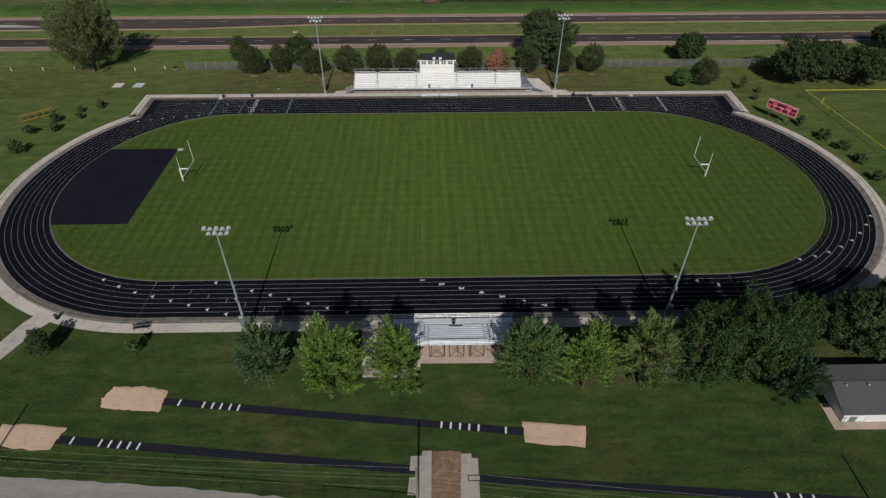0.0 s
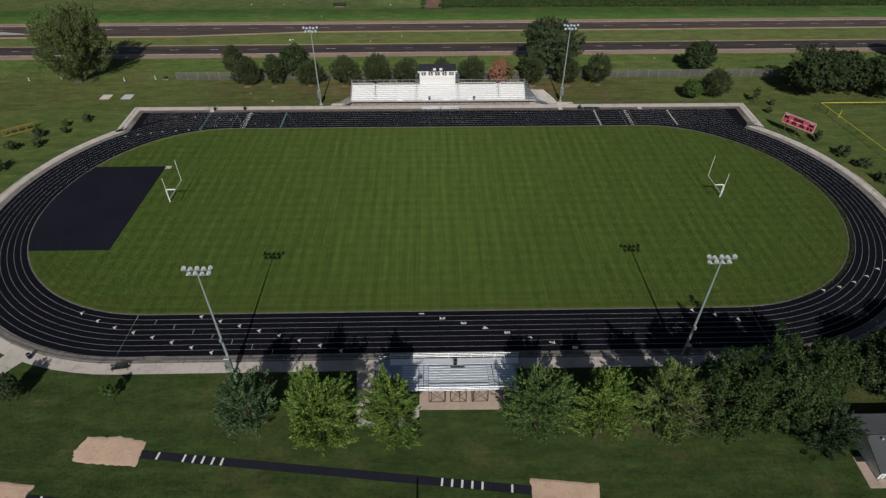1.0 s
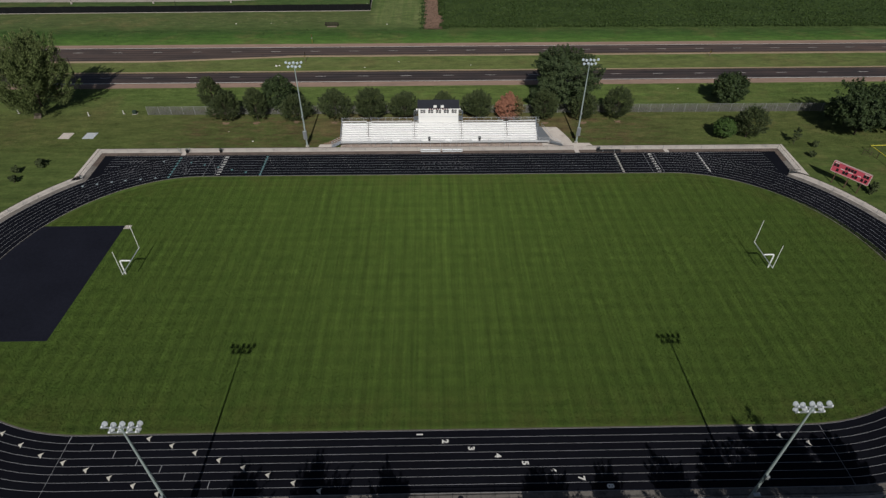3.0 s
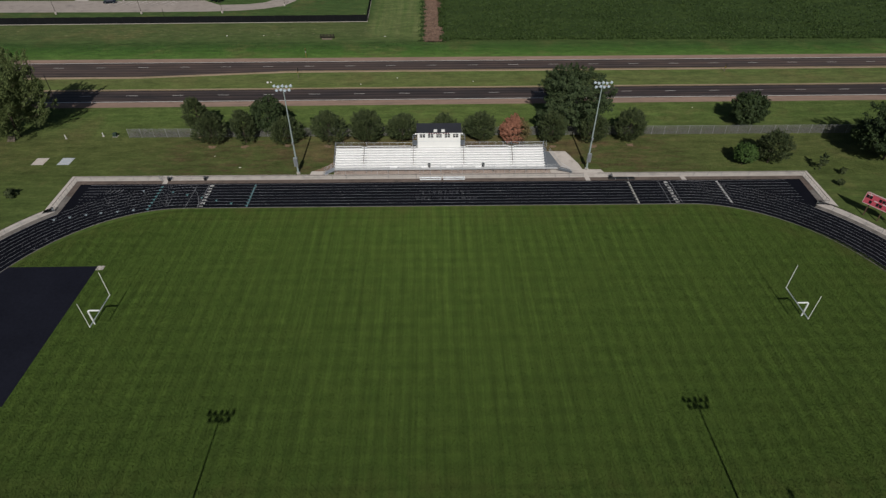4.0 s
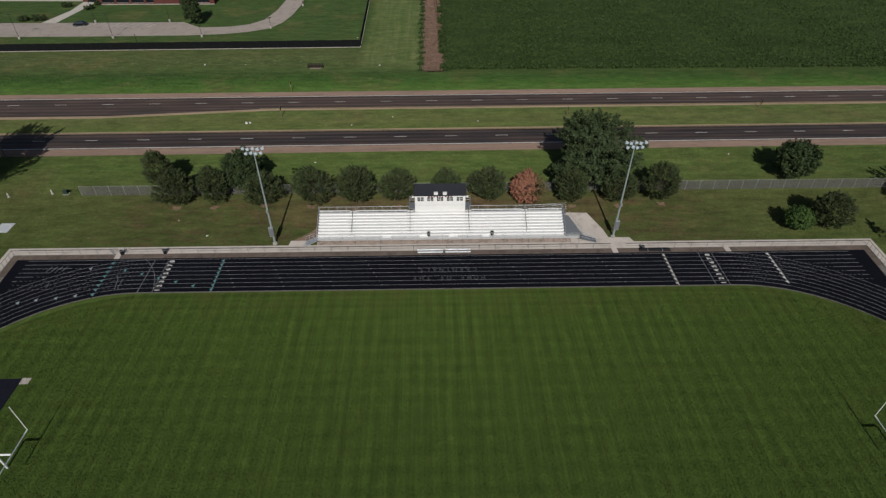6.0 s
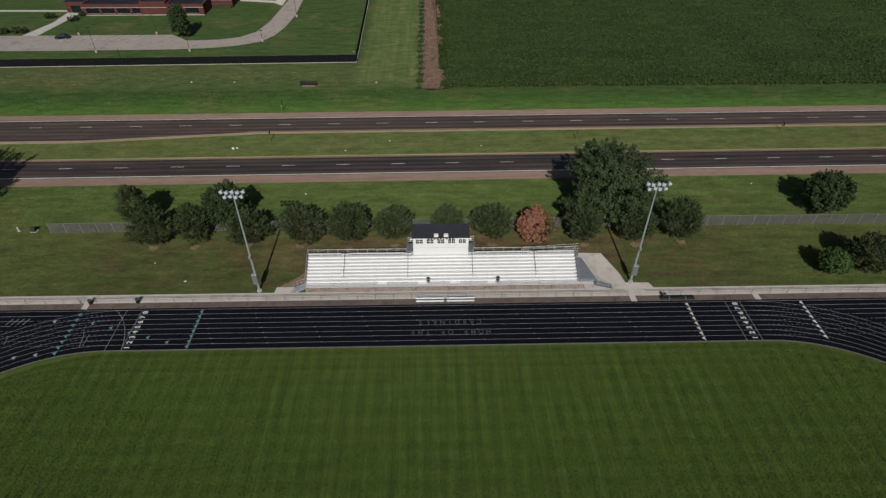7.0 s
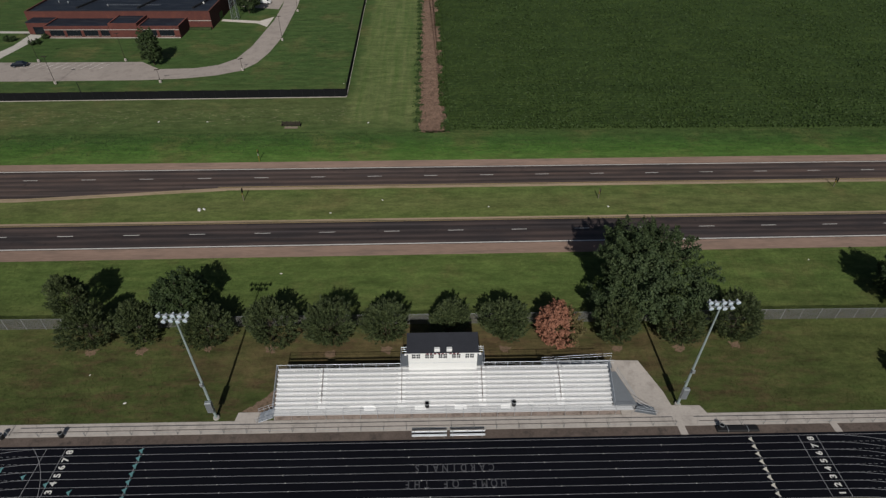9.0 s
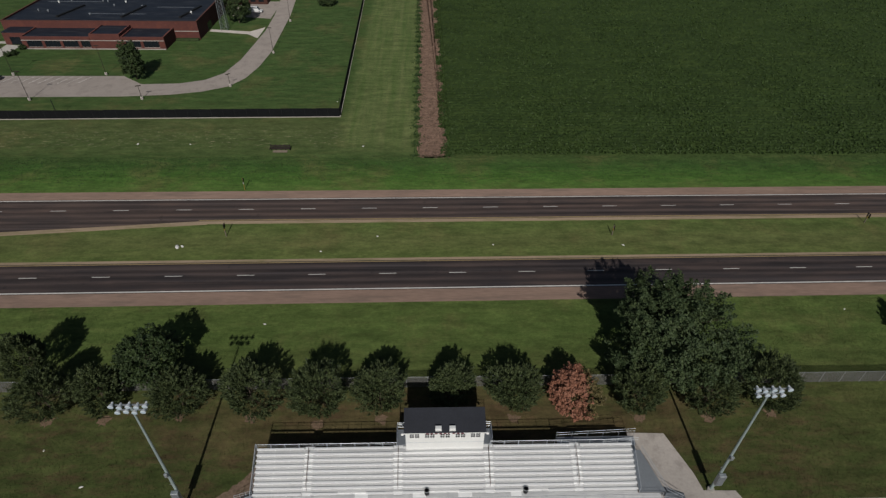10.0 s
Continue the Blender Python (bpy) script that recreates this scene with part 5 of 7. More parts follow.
# stairs at one end, a sloping ramp at the other
stairs = part("stairs", local(Mesh().add([], [])), M_ALU_COOL, main)
for k in range(6):
    part("tread", local(plank(-22.2 - 0.36 * k, -21.85 - 0.36 * k, 149.6, 151.2, Z1 - 0.18 * (k + 0.4))), M_ALU_COOL, stairs)
for y in (149.6, 151.2):
    part("stair_rail", local(rail([(-21.9, y, Z1), (-24.2, y, 0.05)], (0.5, 0.95), 0.025)), M_ALU_COOL, stairs)
    bar_posts(stairs, [(-21.9 - ox, y - oy, Z1), (-24.2 - ox, y - oy, 0.05)], 0.95, 1.0, M_ALU_COOL, 0.025)
ramp_deck = part("ramp", local(Mesh().add([(25.05, 155.7, 2.2), (26.4, 155.7, 2.2), (28.4, 150.6, Z1), (25.05, 150.6, Z1), (25.05, 155.7, 2.14), (26.4, 155.7, 2.14), (28.4, 150.6, Z1 - 0.06), (25.05, 150.6, Z1 - 0.06)],
                                             [(0, 3, 2, 1), (4, 5, 6, 7), (0, 1, 5, 4), (1, 2, 6, 5), (2, 3, 7, 6), (3, 0, 4, 7)])), M_ALU_DULL, main, "sloping grey aluminium ramp")
part("ramp_rail", local(rail([(26.4, 155.7, 2.2), (28.4, 150.6, Z1), (30.4, 150.1, 0.2)], (0.5, 0.95), 0.03)), M_ALU_COOL, ramp_deck)
part("landing", local(Mesh().add([(27.6, 149.6, Z1), (31.0, 149.7, 0.06), (31.0, 151.0, 0.06), (28.4, 150.6, Z1), (27.6, 149.6, Z1 - 0.05), (31.0, 149.7, 0.01), (31.0, 151.0, 0.01), (28.4, 150.6, Z1 - 0.05)],
                                 [(0, 1, 2, 3), (7, 6, 5, 4), (0, 4, 5, 1), (1, 5, 6, 2), (2, 6, 7, 3), (3, 7, 4, 0)])), M_ALU_DULL, ramp_deck)
part("landing_rail", local(rail([(27.6, 149.6, Z1), (31.0, 149.7, 0.06)], (0.5, 0.95), 0.03)), M_ALU_COOL, ramp_deck)
part("rear_ramp", local(Mesh().box(16.0, 26.2, 156.6, 157.9, 1.9, 1.96)), M_ALU_DULL, main, "grey ramp along the back")
part("rear_ramp_rail", local(rail([(16.0, 157.9, 1.9), (26.2, 157.9, 2.6)], (0.5, 1.0), 0.018)), M_ALU_COOL, main)
part("rear_ramp_rail", local(rail([(16.0, 156.6, 1.9), (26.2, 156.6, 2.6)], (0.5, 1.0), 0.018)), M_ALU_COOL, main)
bar_posts(main, [(16.0 - ox, 157.9 - oy, 0), (26.2 - ox, 157.9 - oy, 0)], 3.0, 2.0, M_GALV)

# press box at the top of the middle section
box = thing("press_box", 1.35, 156.6, 0, "white press box with dark sloping roof and small windows", "press box")
bx, by = 1.35, 156.6


def boxed(m):
    return m.moved(Matrix.Translation((-bx, -by, LIFT)))


LIFT = 0.5
PX0, PX1, PYF, PYB, PZ0, PZ1, PZB = -3.45, 6.15, 155.45, 158.2, 3.0, 6.56, 7.26
wall_front = part("front_wall", boxed(Mesh().box(PX0, PX1, PYF, PYF + 0.12, PZ0, 5.42).box(PX0, PX1, PYF, PYF + 0.12, 6.40, PZ1)), M_WHITE, box)
wins = []
for i in range(5):
    w0 = PX0 + 0.45 + i * 1.86
    wins.append((w0, w0 + 1.28))
edges = [PX0] + [q for w in wins for q in w] + [PX1]
for a, b in zip(edges[::2], edges[1::2]):
    part("window_pier", boxed(Mesh().box(a, b, PYF, PYF + 0.12, 5.42, 6.40)), M_WHITE, box)
part("wall_joint", boxed(Mesh().box(PX0, PX1, PYF - 0.012, PYF - 0.002, 4.55, 4.60)), M_ALU_COOL, box)
for a, b in wins:
    win = part("window", boxed(Mesh().box(a, b, PYF + 0.07, PYF + 0.09, 5.42, 6.40)), M_GLASS, box, "dark window pane")
    fr = Mesh().box(a, b, PYF + 0.02, PYF + 0.07, 5.42, 5.47).box(a, b, PYF + 0.02, PYF + 0.07, 6.35, 6.40).box(a, b, PYF + 0.03, PYF + 0.065, 5.90, 5.94)
    for q, hw in ((a + 0.03, 0.03), ((3 * a + b) / 4, 0.018), ((a + b) / 2, 0.06), ((a + 3 * b) / 4, 0.018), (b - 0.03, 0.03)):
        fr.box(q - hw, q + hw, PYF + 0.025, PYF + 0.07, 5.47, 6.35)
    part("window_frame", boxed(fr), M_WHITE, win)
for x in (PX0, PX1 - 0.12):
    part("side_wall", boxed(Mesh().add(
        [(x, PYF + 0.12, PZ0), (x + 0.12, PYF + 0.12, PZ0), (x + 0.12, PYB, PZ0), (x, PYB, PZ0), (x, PYF + 0.12, PZ1), (x + 0.12, PYF + 0.12, PZ1), (x + 0.12, PYB, PZB), (x, PYB, PZB)],
        [(3, 2, 1, 0), (4, 5, 6, 7), (0, 1, 5, 4), (1, 2, 6, 5), (2, 3, 7, 6), (3, 0, 4, 7)])), M_WHITE, box)
part("back_wall", boxed(Mesh().box(PX0 + 0.12, PX1 - 0.12, PYB - 0.12, PYB, PZ0, PZB - 0.04)), M_WHITE, box)
part("roof", boxed(Mesh().add([(PX0 - 0.2, PYF - 0.08, 6.54), (PX1 + 0.2, PYF - 0.08, 6.54), (PX1 + 0.2, PYB + 0.2, 7.40), (PX0 - 0.2, PYB + 0.2, 7.40),
                               (PX0 - 0.2, PYF - 0.08, 6.68), (PX1 + 0.2, PYF - 0.08, 6.68), (PX1 + 0.2, PYB + 0.2, 7.54), (PX0 - 0.2, PYB + 0.2, 7.54)],
                              [(3, 2, 1, 0), (4, 5, 6, 7), (0, 1, 5, 4), (1, 2, 6, 5), (2, 3, 7, 6), (3, 0, 4, 7)])), M_ROOF, box, "charcoal sloping roof")
part("fascia", boxed(Mesh().box(PX0 - 0.22, PX1 + 0.22, PYF - 0.11, PYF - 0.083, 6.50, 6.66)), M_WHITE, box)
for i, w in enumerate((0.36, 0.30, 0.34, 0.34, 0.32, 0.16, 0.34, 0.32, 0.30)):
    part("sign_bar", boxed(Mesh().box(-0.95 + 0.53 * i, -0.95 + 0.53 * i + w, PYF - 0.125, PYF - 0.112, 6.46, 6.68)), M_MAROON, box, "red lettering too small to read")
for x in (0.55, 2.25):
    sp = part("loudspeaker", boxed(Mesh().slab(x - 0.38, x + 0.38, PYF + 0.02, PYF + 0.55, 6.86, 7.30, 0.06)), M_WHITE, box, "white loudspeaker on the roof edge")
    part("speaker_bracket", boxed(Mesh().box(x - 0.06, x + 0.06, PYF + 0.2, PYF + 0.3, 6.72, 6.87)), M_BLACK, sp)
for x in (PX0 - 0.35, PX1 + 0.35):
    part("corner_lamp", boxed(Mesh().turned([(0.06, -0.2), (0.16, 0.0), (0.17, 0.12)], pose(x, PYF - 0.05, 6.50, 70, 0, 0), 10)), M_WHITE, box)
    part("side_platform", boxed(Mesh().slab(min(x, PX0 - 1.1) if x < 0 else PX1, PX0 if x < 0 else PX1 + 1.1, 155.75, 158.0, 3.45, 3.55, 0.02)), M_ALU_DULL, box)
    xa = PX0 - 1.1 if x < 0 else PX1 + 1.1
    part("platform_rail", boxed(rail([(xa, 155.75, 3.55), (xa, 158.0, 3.55), (PX0 if x < 0 else PX1, 158.0, 3.55)], (0.5, 1.0, 1.4))), M_ALU_COOL, box)
    part("platform_leg", boxed(Mesh().tube((xa, 157.9, -0.5), (xa, 157.9, 4.6), 0.05)), M_GALV, box)
for x in (-2.8, 5.5):
    part("leg", boxed(Mesh().box(x - 0.1, x + 0.1, 157.9, 158.1, -0.5, PZ0)), M_GALV, box)


def bin_(x, y, z):
    root = thing("waste_bin", x, y, z, "black plastic waste barrel standing on the stand", "bin")
    part("barrel", Mesh().turned([(0.26, 0), (0.30, 0.3), (0.31, 0.75), (0.33, 0.80)], None, 14), M_BLACK, root)
    part("rim", Mesh().turned([(0.34, 0.78), (0.34, 0.86), (0.28, 0.87), (0.27, 0.80)], None, 14), M_GALV, root)


for a, b in ((-9.6, -8.0), (-2.6, -1.0), (2.9, 4.6), (9.3, 10.6)):
    part("wheelchair_bay", local(plank(a, b, Y1 - 0.05, Y1 + 0.75, Z1 + 0.03)), M_STAND, main, "white level bay in the front row")
bin_(-0.9, 150.95, Z1)
bin_(11.1, 150.95, Z1)

for x in (-0.62, 4.5):
    bench = thing("team_bench", x, 147.1, 0.03, "white aluminium team bench with backrest beside the track", "bench", "team benches")
    part("seat", plank(-2.35, 2.35, -0.30, 0.0, 0.45), M_ALU, bench)
    part("backrest", Mesh().slab(-2.35, 2.35, 0.20, 0.24, 0.55, 0.85, 0.01), M_ALU, bench)
    for u in (-2.0, 0.0, 2.0):
        part("leg", Mesh().box(u - 0.04, u + 0.04, -0.28, 0.22, 0.0, 0.05).box(u - 0.03, u + 0.03, -0.18, -0.12, 0.0, 0.40).box(u - 0.03, u + 0.03, 0.17, 0.2, 0.0, 0.85), M_ALU_DULL, bench)

# small stand on the near side; its back is turned to the lawn
small = thing("small_stand", 2.3, 59.5, 0, "small grey aluminium stand seen from its back", "grandstand")
ox, oy = 2.3 - 0.55, 59.5 + 0.65
NROW, SD, SR, SY, SZ = 10, 0.60, 0.20, 61.85, 0.95
part("front_walkway", local(Mesh().slab(-7.4, 11.5, SY + 0.25, 63.25, SZ - 0.06, SZ, 0.01)), M_ALU, small)
for k in range(NROW):
    y, z = SY - k * SD, SZ + k * SR
    part("foot_plank", local(plank(-5.5, 10.6, y - 0.12, y + 0.14, z)), M_FOOT_SHADE, small)
    for a, b in ((-5.5, -3.2), (-1.7, 6.6), (8.1, 10.6)):
        if k == 0 and a == -1.7:
            for u, w in ((-1.7, 1.4), (3.5, 6.6)):
                part("seat_plank", local(plank(u, w, y - 0.62, y - 0.30, z + 0.40)), M_ALU_BLUE, small)
            continue
        part("seat_plank", local(plank(a, b, y - 0.62, y - 0.30, z + 0.40)), M_ALU_BLUE, small)
    for a in (-3.2, 6.6):
        part("aisle_step", local(plank(a + 0.1, a + 1.4, y - 0.36, y - 0.02, z + 0.12)), M_ALU_BLUE, small)
yb, zb = SY - NROW * SD, SZ + (NROW - 1) * SR
for k in range(9):
    xx = -5.3 + k * 1.97
    part("stringer", local(Mesh().tube((xx, SY, SZ - 0.12), (xx, yb, zb + 0.05), 0.05)), M_RUST, small)
    part("strut", local(Mesh().tube((xx, SY, 0), (xx, SY, SZ - 0.1), 0.04).tube((xx, yb + 0.5, 0), (xx, yb + 0.5, zb), 0.045)), M_RUST, small)
for a in (-1.7, 1.3, 4.31):
    part("cross_brace", local(Mesh().tube((a, yb + 0.35, 0.1), (a + 2.2, yb + 0.35, zb - 0.3), 0.035).tube((a + 2.2, yb + 0.35, 0.1), (a, yb + 0.35, zb - 0.3), 0.035)
                              .tube((a, yb + 0.35, 0.1), (a + 2.2, yb + 0.35, 0.1), 0.03).tube((a, yb + 0.35, 0), (a, yb + 0.35, zb), 0.05).tube((a + 2.2, yb + 0.35, 0), (a + 2.2, yb + 0.35, zb), 0.05)), M_RUST, small)
part("back_rail", local(rail([(-5.5, yb, zb), (10.6, yb, zb)], (0.75, 1.1))), M_ALU, small)
bar_posts(small, [(-5.5 - ox, yb - oy, zb), (10.6 - ox, yb - oy, zb)], 1.1, 1.8, M_ALU_COOL)
part("front_rail", local(rail([(-7.4, 63.27, SZ), (11.5, 63.27, SZ)], (0.35, 0.7, 1.05), 0.035)), M_ALU, small)
bar_posts(small, [(-7.4 - ox, 63.27 - oy, SZ), (11.5 - ox, 63.27 - oy, SZ)], 1.05, 1.75, M_ALU)
for x in (-5.55, 10.65):
    part("side_rail", local(rail([(x, SY, SZ), (x, yb, zb)], (0.55, 1.0))), M_ALU_COOL, small)
for x in (-2.45, 7.35):
    part("aisle_rail", local(rail([(x, SY - 0.8, SZ + 0.3), (x, yb + 0.4, zb)], (0.8,), 0.03)), M_RUST, small)
    bar_posts(small, [(x - ox, SY - 0.8 - oy, SZ + 0.3), (x - ox, yb + 0.4 - oy, zb)], 0.8, 1.6, M_RUST)
# the ramp's dark colour carries the shade of the pine beside it
part("ramp", local(Mesh().add([(-9.0, 62.9, SZ), (-7.42, 62.9, SZ), (-7.42, 62.13, SZ), (-5.7, 62.13, SZ), (-5.7, 56.4, 0.1), (-9.6, 56.4, 0.1),
                               (-9.0, 62.9, SZ - 0.07), (-7.42, 62.9, SZ - 0.07), (-7.42, 62.13, SZ - 0.07), (-5.7, 62.13, SZ - 0.07), (-5.7, 56.4, 0.04), (-9.6, 56.4, 0.04)],
                              [(5, 4, 3, 2, 1, 0), (6, 7, 8, 9, 10, 11), (0, 1, 7, 6), (4, 5, 11, 10), (5, 0, 6, 11), (3, 4, 10, 9)])), M_FOOT_SHADE, small, "grey ramp up to the walkway, tree shade put into its colour")
part("ramp_rail", local(rail([(-9.6, 56.4, 0.1), (-9.0, 62.9, SZ), (-7.42, 62.9, SZ)], (0.5, 1.0))), M_ALU_COOL, small)
bin_(2.7, 61.5, SZ)


# ---------------------------------------------------------------- rails round the track
ring_line = rim(1.45)[0]
fence = thing("track_fence", 0, 0, 0, "low steel pipe fence with two rails round the track", "fence")
GAPS = ((-59.5, -56.6), (33.0, 34.8), (54.2, 56.0))


def fence_run(pts, parent, h=1.07, post_every=1, mat=M_PIPE, r=0.04):
    for i, (a, b) in enumerate(zip(pts, pts[1:])):
        if a[1] > 147 and any(g0 < (a[0] + b[0]) / 2 < g1 for g0, g1 in GAPS):
            continue
        part("rail", Mesh().tube((*a, h), (*b, h), r, None, 5), mat, parent)
        part("middle_rail", Mesh().tube((*a, h * 0.5), (*b, h * 0.5), 0.018, None, 5), M_GALV, parent)
        if i % post_every == 0:
            posts.append(a)


posts = []
fence_run(ring_line[:146], fence)
fence_run([p for p in ring_line[146:] if p[0] < -7.5] , fence)
fence_run([p for p in ring_line[144:] if p[0] > 11.5] + [ring_line[0]], fence)
post_data = None
for x, y in posts:
    if post_data is None:
        post_data = part("post", Mesh().tube((0, 0, 0), (0, 0, 1.1), 0.03, None, 6), M_ALU_DULL, fence)
        post_data.location = (x, y, 0)
    else:
        share("post", post_data.data, fence, Matrix.Translation((x, y, 0)))

# separate slabs of the ring path, with open joints
lo, hi = rim(1.42)[0], rim(3.28)[0]
for i in range(len(lo)):
    j = (i + 1) % len(lo)
    g = 0.007
    quad = [Vector(lo[i]).lerp(Vector(lo[j]), g), Vector(hi[i]).lerp(Vector(hi[j]), g), Vector(hi[i]).lerp(Vector(hi[j]), 1 - g), Vector(lo[i]).lerp(Vector(lo[j]), 1 - g)]
    if (quad[1] - quad[0]).cross(quad[2] - quad[0]) < 0:
        quad.reverse()
    part("slab", Mesh().prism([tuple(q) for q in quad], 0.0, 0.05), M_CONC, walkway)
for x in (33.9, 55.1, -58.0):
    part("crossing_slab", Mesh().prism([(x - 0.5, 146.6), (x + 0.5, 146.6), (x + 0.4, 148.1), (x - 0.6, 148.1)], 0, 0.046), M_CONC, walkway)

gate = thing("fence_gate", -58.2, 148.4, 0, "open pipe gate in the track fence", "gate")
part("gate_frame", Mesh().tube((-1.3, -0.1, 0.2), (-0.5, -0.9, 0.2), 0.03).tube((-1.3, -0.1, 1.05), (-0.5, -0.9, 1.05), 0.03).tube((-0.5, -0.9, 0.05), (-0.5, -0.9, 1.08), 0.03), M_GALV, gate)
part("gate_post", Mesh().tube((-1.3, -0.1, 0), (-1.3, -0.1, 1.3), 0.05).tube((1.4, -0.1, 0), (1.4, -0.1, 1.3), 0.05), M_GALV, gate)


def bin2(x, y):
    root = thing("waste_bin", x, y, 0.05, "dark waste barrel beside the track fence", "bin", "waste barrels on the path")
    part("barrel", Mesh().turned([(0.27, 0), (0.31, 0.3), (0.31, 0.8), (0.33, 0.86)], None, 12), M_BLACK, root)
    part("rim", Mesh().turned([(0.34, 0.84), (0.34, 0.92), (0.28, 0.93), (0.27, 0.86)], None, 12), M_GALV, root)


for x, y in ((-57.4, 147.9), (-49.6, 148.0), (-61.0, 64.6), (39.0, 147.4)):
    bin2(x, y)
mat_roll = thing("folded_mat", 41.3, 147.3, 0.02, "long black folded landing mat beside the track", "mat")
part("cover", Mesh().slab(-2.9, 2.9, -0.42, 0.42, 0, 0.30, 0.1), M_BLACK, mat_roll)
part("strap", Mesh().box(-1.42, -1.34, -0.425, 0.425, 0.01, 0.305).box(1.34, 1.42, -0.425, 0.425, 0.01, 0.305), M_GALV, mat_roll)

# park bench of dark steel on the near path, in the shade of the sapling
pb = thing("park_bench", -46.6, 62.3, 0.05, "dark steel slatted bench on the concrete path", "bench", turn=8)
for i in range(3):
    part("seat_slat", Mesh().slab(-1.2, 1.2, -0.45 + 0.17 * i, -0.31 + 0.17 * i, 0.42, 0.46, 0.01), M_BLACK, pb)
for i in range(3):
    part("back_slat", Mesh().slab(-1.2, 1.2, 0.12, 0.15, 0.55 + 0.15 * i, 0.66 + 0.15 * i, 0.008), M_BLACK, pb)
for u in (-1.05, 1.05):
    part("leg_frame", Mesh().box(u - 0.03, u + 0.03, -0.42, -0.36, 0, 0.42).box(u - 0.03, u + 0.03, 0.08, 0.13, 0, 1.0).box(u - 0.03, u + 0.03, -0.42, 0.1, 0.36, 0.41), M_BLACK, pb)

# ---------------------------------------------------------------- scoreboard
sb = thing("scoreboard", 87.9, 130.7, 0, "faded red scoreboard with black digit windows on steel posts", "scoreboard", turn=-56.0)
W = 3.75
part("panel", Mesh().slab(-W, W, -0.1, 0.12, 2.75, 4.95, 0.02), M_RED, sb)
part("frame", Mesh().box(-W - 0.1, W + 0.1, -0.13, 0.13, 4.953, 5.1).box(-W - 0.1, W + 0.1, -0.13, 0.13, 2.6, 2.747).box(-W - 0.1, -W - 0.003, -0.13, 0.13, 2.6, 5.1).box(W + 0.003, W + 0.1, -0.13, 0.13, 2.6, 5.1), M_PINKFRAME, sb)
for u, z, n in ((-3.1, 4.25, 2), (-0.2, 4.35, 4), (2.95, 4.25, 2), (-2.55, 3.3, 1), (-0.95, 3.3, 2), (0.95, 3.3, 2), (2.45, 3.3, 1), (3.2, 3.3, 1)):
    for i in range(n):
        x = u + (i - (n - 1) / 2) * 0.58
        part("digit_window", Mesh().slab(x - 0.24, x + 0.24, -0.125, -0.095, z - 0.32, z + 0.32, 0.008), M_BLACK, sb)
for u, z, w in ((-3.1, 4.72, 0.9), (2.95, 4.72, 0.9), (-1.7, 3.82, 0.8), (0.0, 3.82, 1.0), (1.7, 3.82, 0.7)):
    part("caption_bar", Mesh().slab(u - w / 2, u + w / 2, -0.118, -0.095, z - 0.08, z + 0.08, 0.004), M_MARK, sb)
for u in (-2.6, 0.0, 2.6):
    part("post", Mesh().box(u - 0.09, u + 0.09, 0.125, 0.3, 0, 4.7), M_RUST, sb)

# outfield fence with a yellow cap
of = thing("outfield_fence", 102.5, 145.9, 0, "chain-link outfield fence with a bright yellow cap", "fence")


def chain_fence(root, pts, h, cap, mat_cap, post_mat, step=3.0, mesh_mat=None):
    for a, b in zip(pts, pts[1:]):
        a, b = Vector((*a, 0)), Vector((*b, 0))
        part("cap", Mesh().tube(a + Vector((0, 0, h)), b + Vector((0, 0, h)), cap, None, 6), mat_cap, root)
        n = max(1, round((b - a).length / step))
        for i in range(n + 1):
            p = a.lerp(b, i / n)
            part("post", Mesh().tube(p, p + Vector((0, 0, h)), 0.04, None, 5), post_mat, root)
        m = Mesh()
        side = (b - a).normalized()
        count = int((b - a).length / 0.6)
        for i in range(count):
            p = a + side * (i * 0.6)
            m.tube(p + Vector((0, 0, 0.05)), p + side * min(h, (b - a).length - i * 0.6) + Vector((0, 0, min(h, (b - a).length - i * 0.6))), 0.006, None, 3)
        for z in (0.05, h * 0.5):
            m.tube(a + Vector((0, 0, z)), b + Vector((0, 0, z)), 0.006, None, 4)
        part("chain_link", m, mesh_mat or M_MESH, root)


chain_fence(of, [(60.0, 0.3), (0.0, 0.0), (2.0, -33.0), (2.6, -60.0)], 1.8, 0.065, M_YELLOW, M_MESH)
fp = thing("foul_pole", 105.2, 141.2, 0, "short yellow foul pole beside the outfield fence", "pole")
part("pole", Mesh().tube((0, 0, 0), (0.1, 0, 1.9), 0.06, None, 8), M_YELLOW, fp)
part("foot", Mesh().turned([(0.2, -0.02), (0.2, 0.1), (0.1, 0.14)], None, 8), M_CONC_GREY, fp)
pen = thing("bullpen_rack", 102.0, 144.2, 0, "grey wire rack beside the outfield fence", "rack", turn=-40)
part("rack_frame", rail([(-1.5, -0.6, 0), (1.5, -0.6, 0), (1.5, 0.6, 0), (-1.5, 0.6, 0), (-1.5, -0.6, 0)], (0.1, 0.7, 1.3), 0.02), M_MESH, pen)
bar_posts(pen, [(-1.5, -0.6, 0), (1.5, -0.6, 0), (1.5, 0.6, 0), (-1.5, 0.6, 0)], 1.3, 1.5, M_MESH)

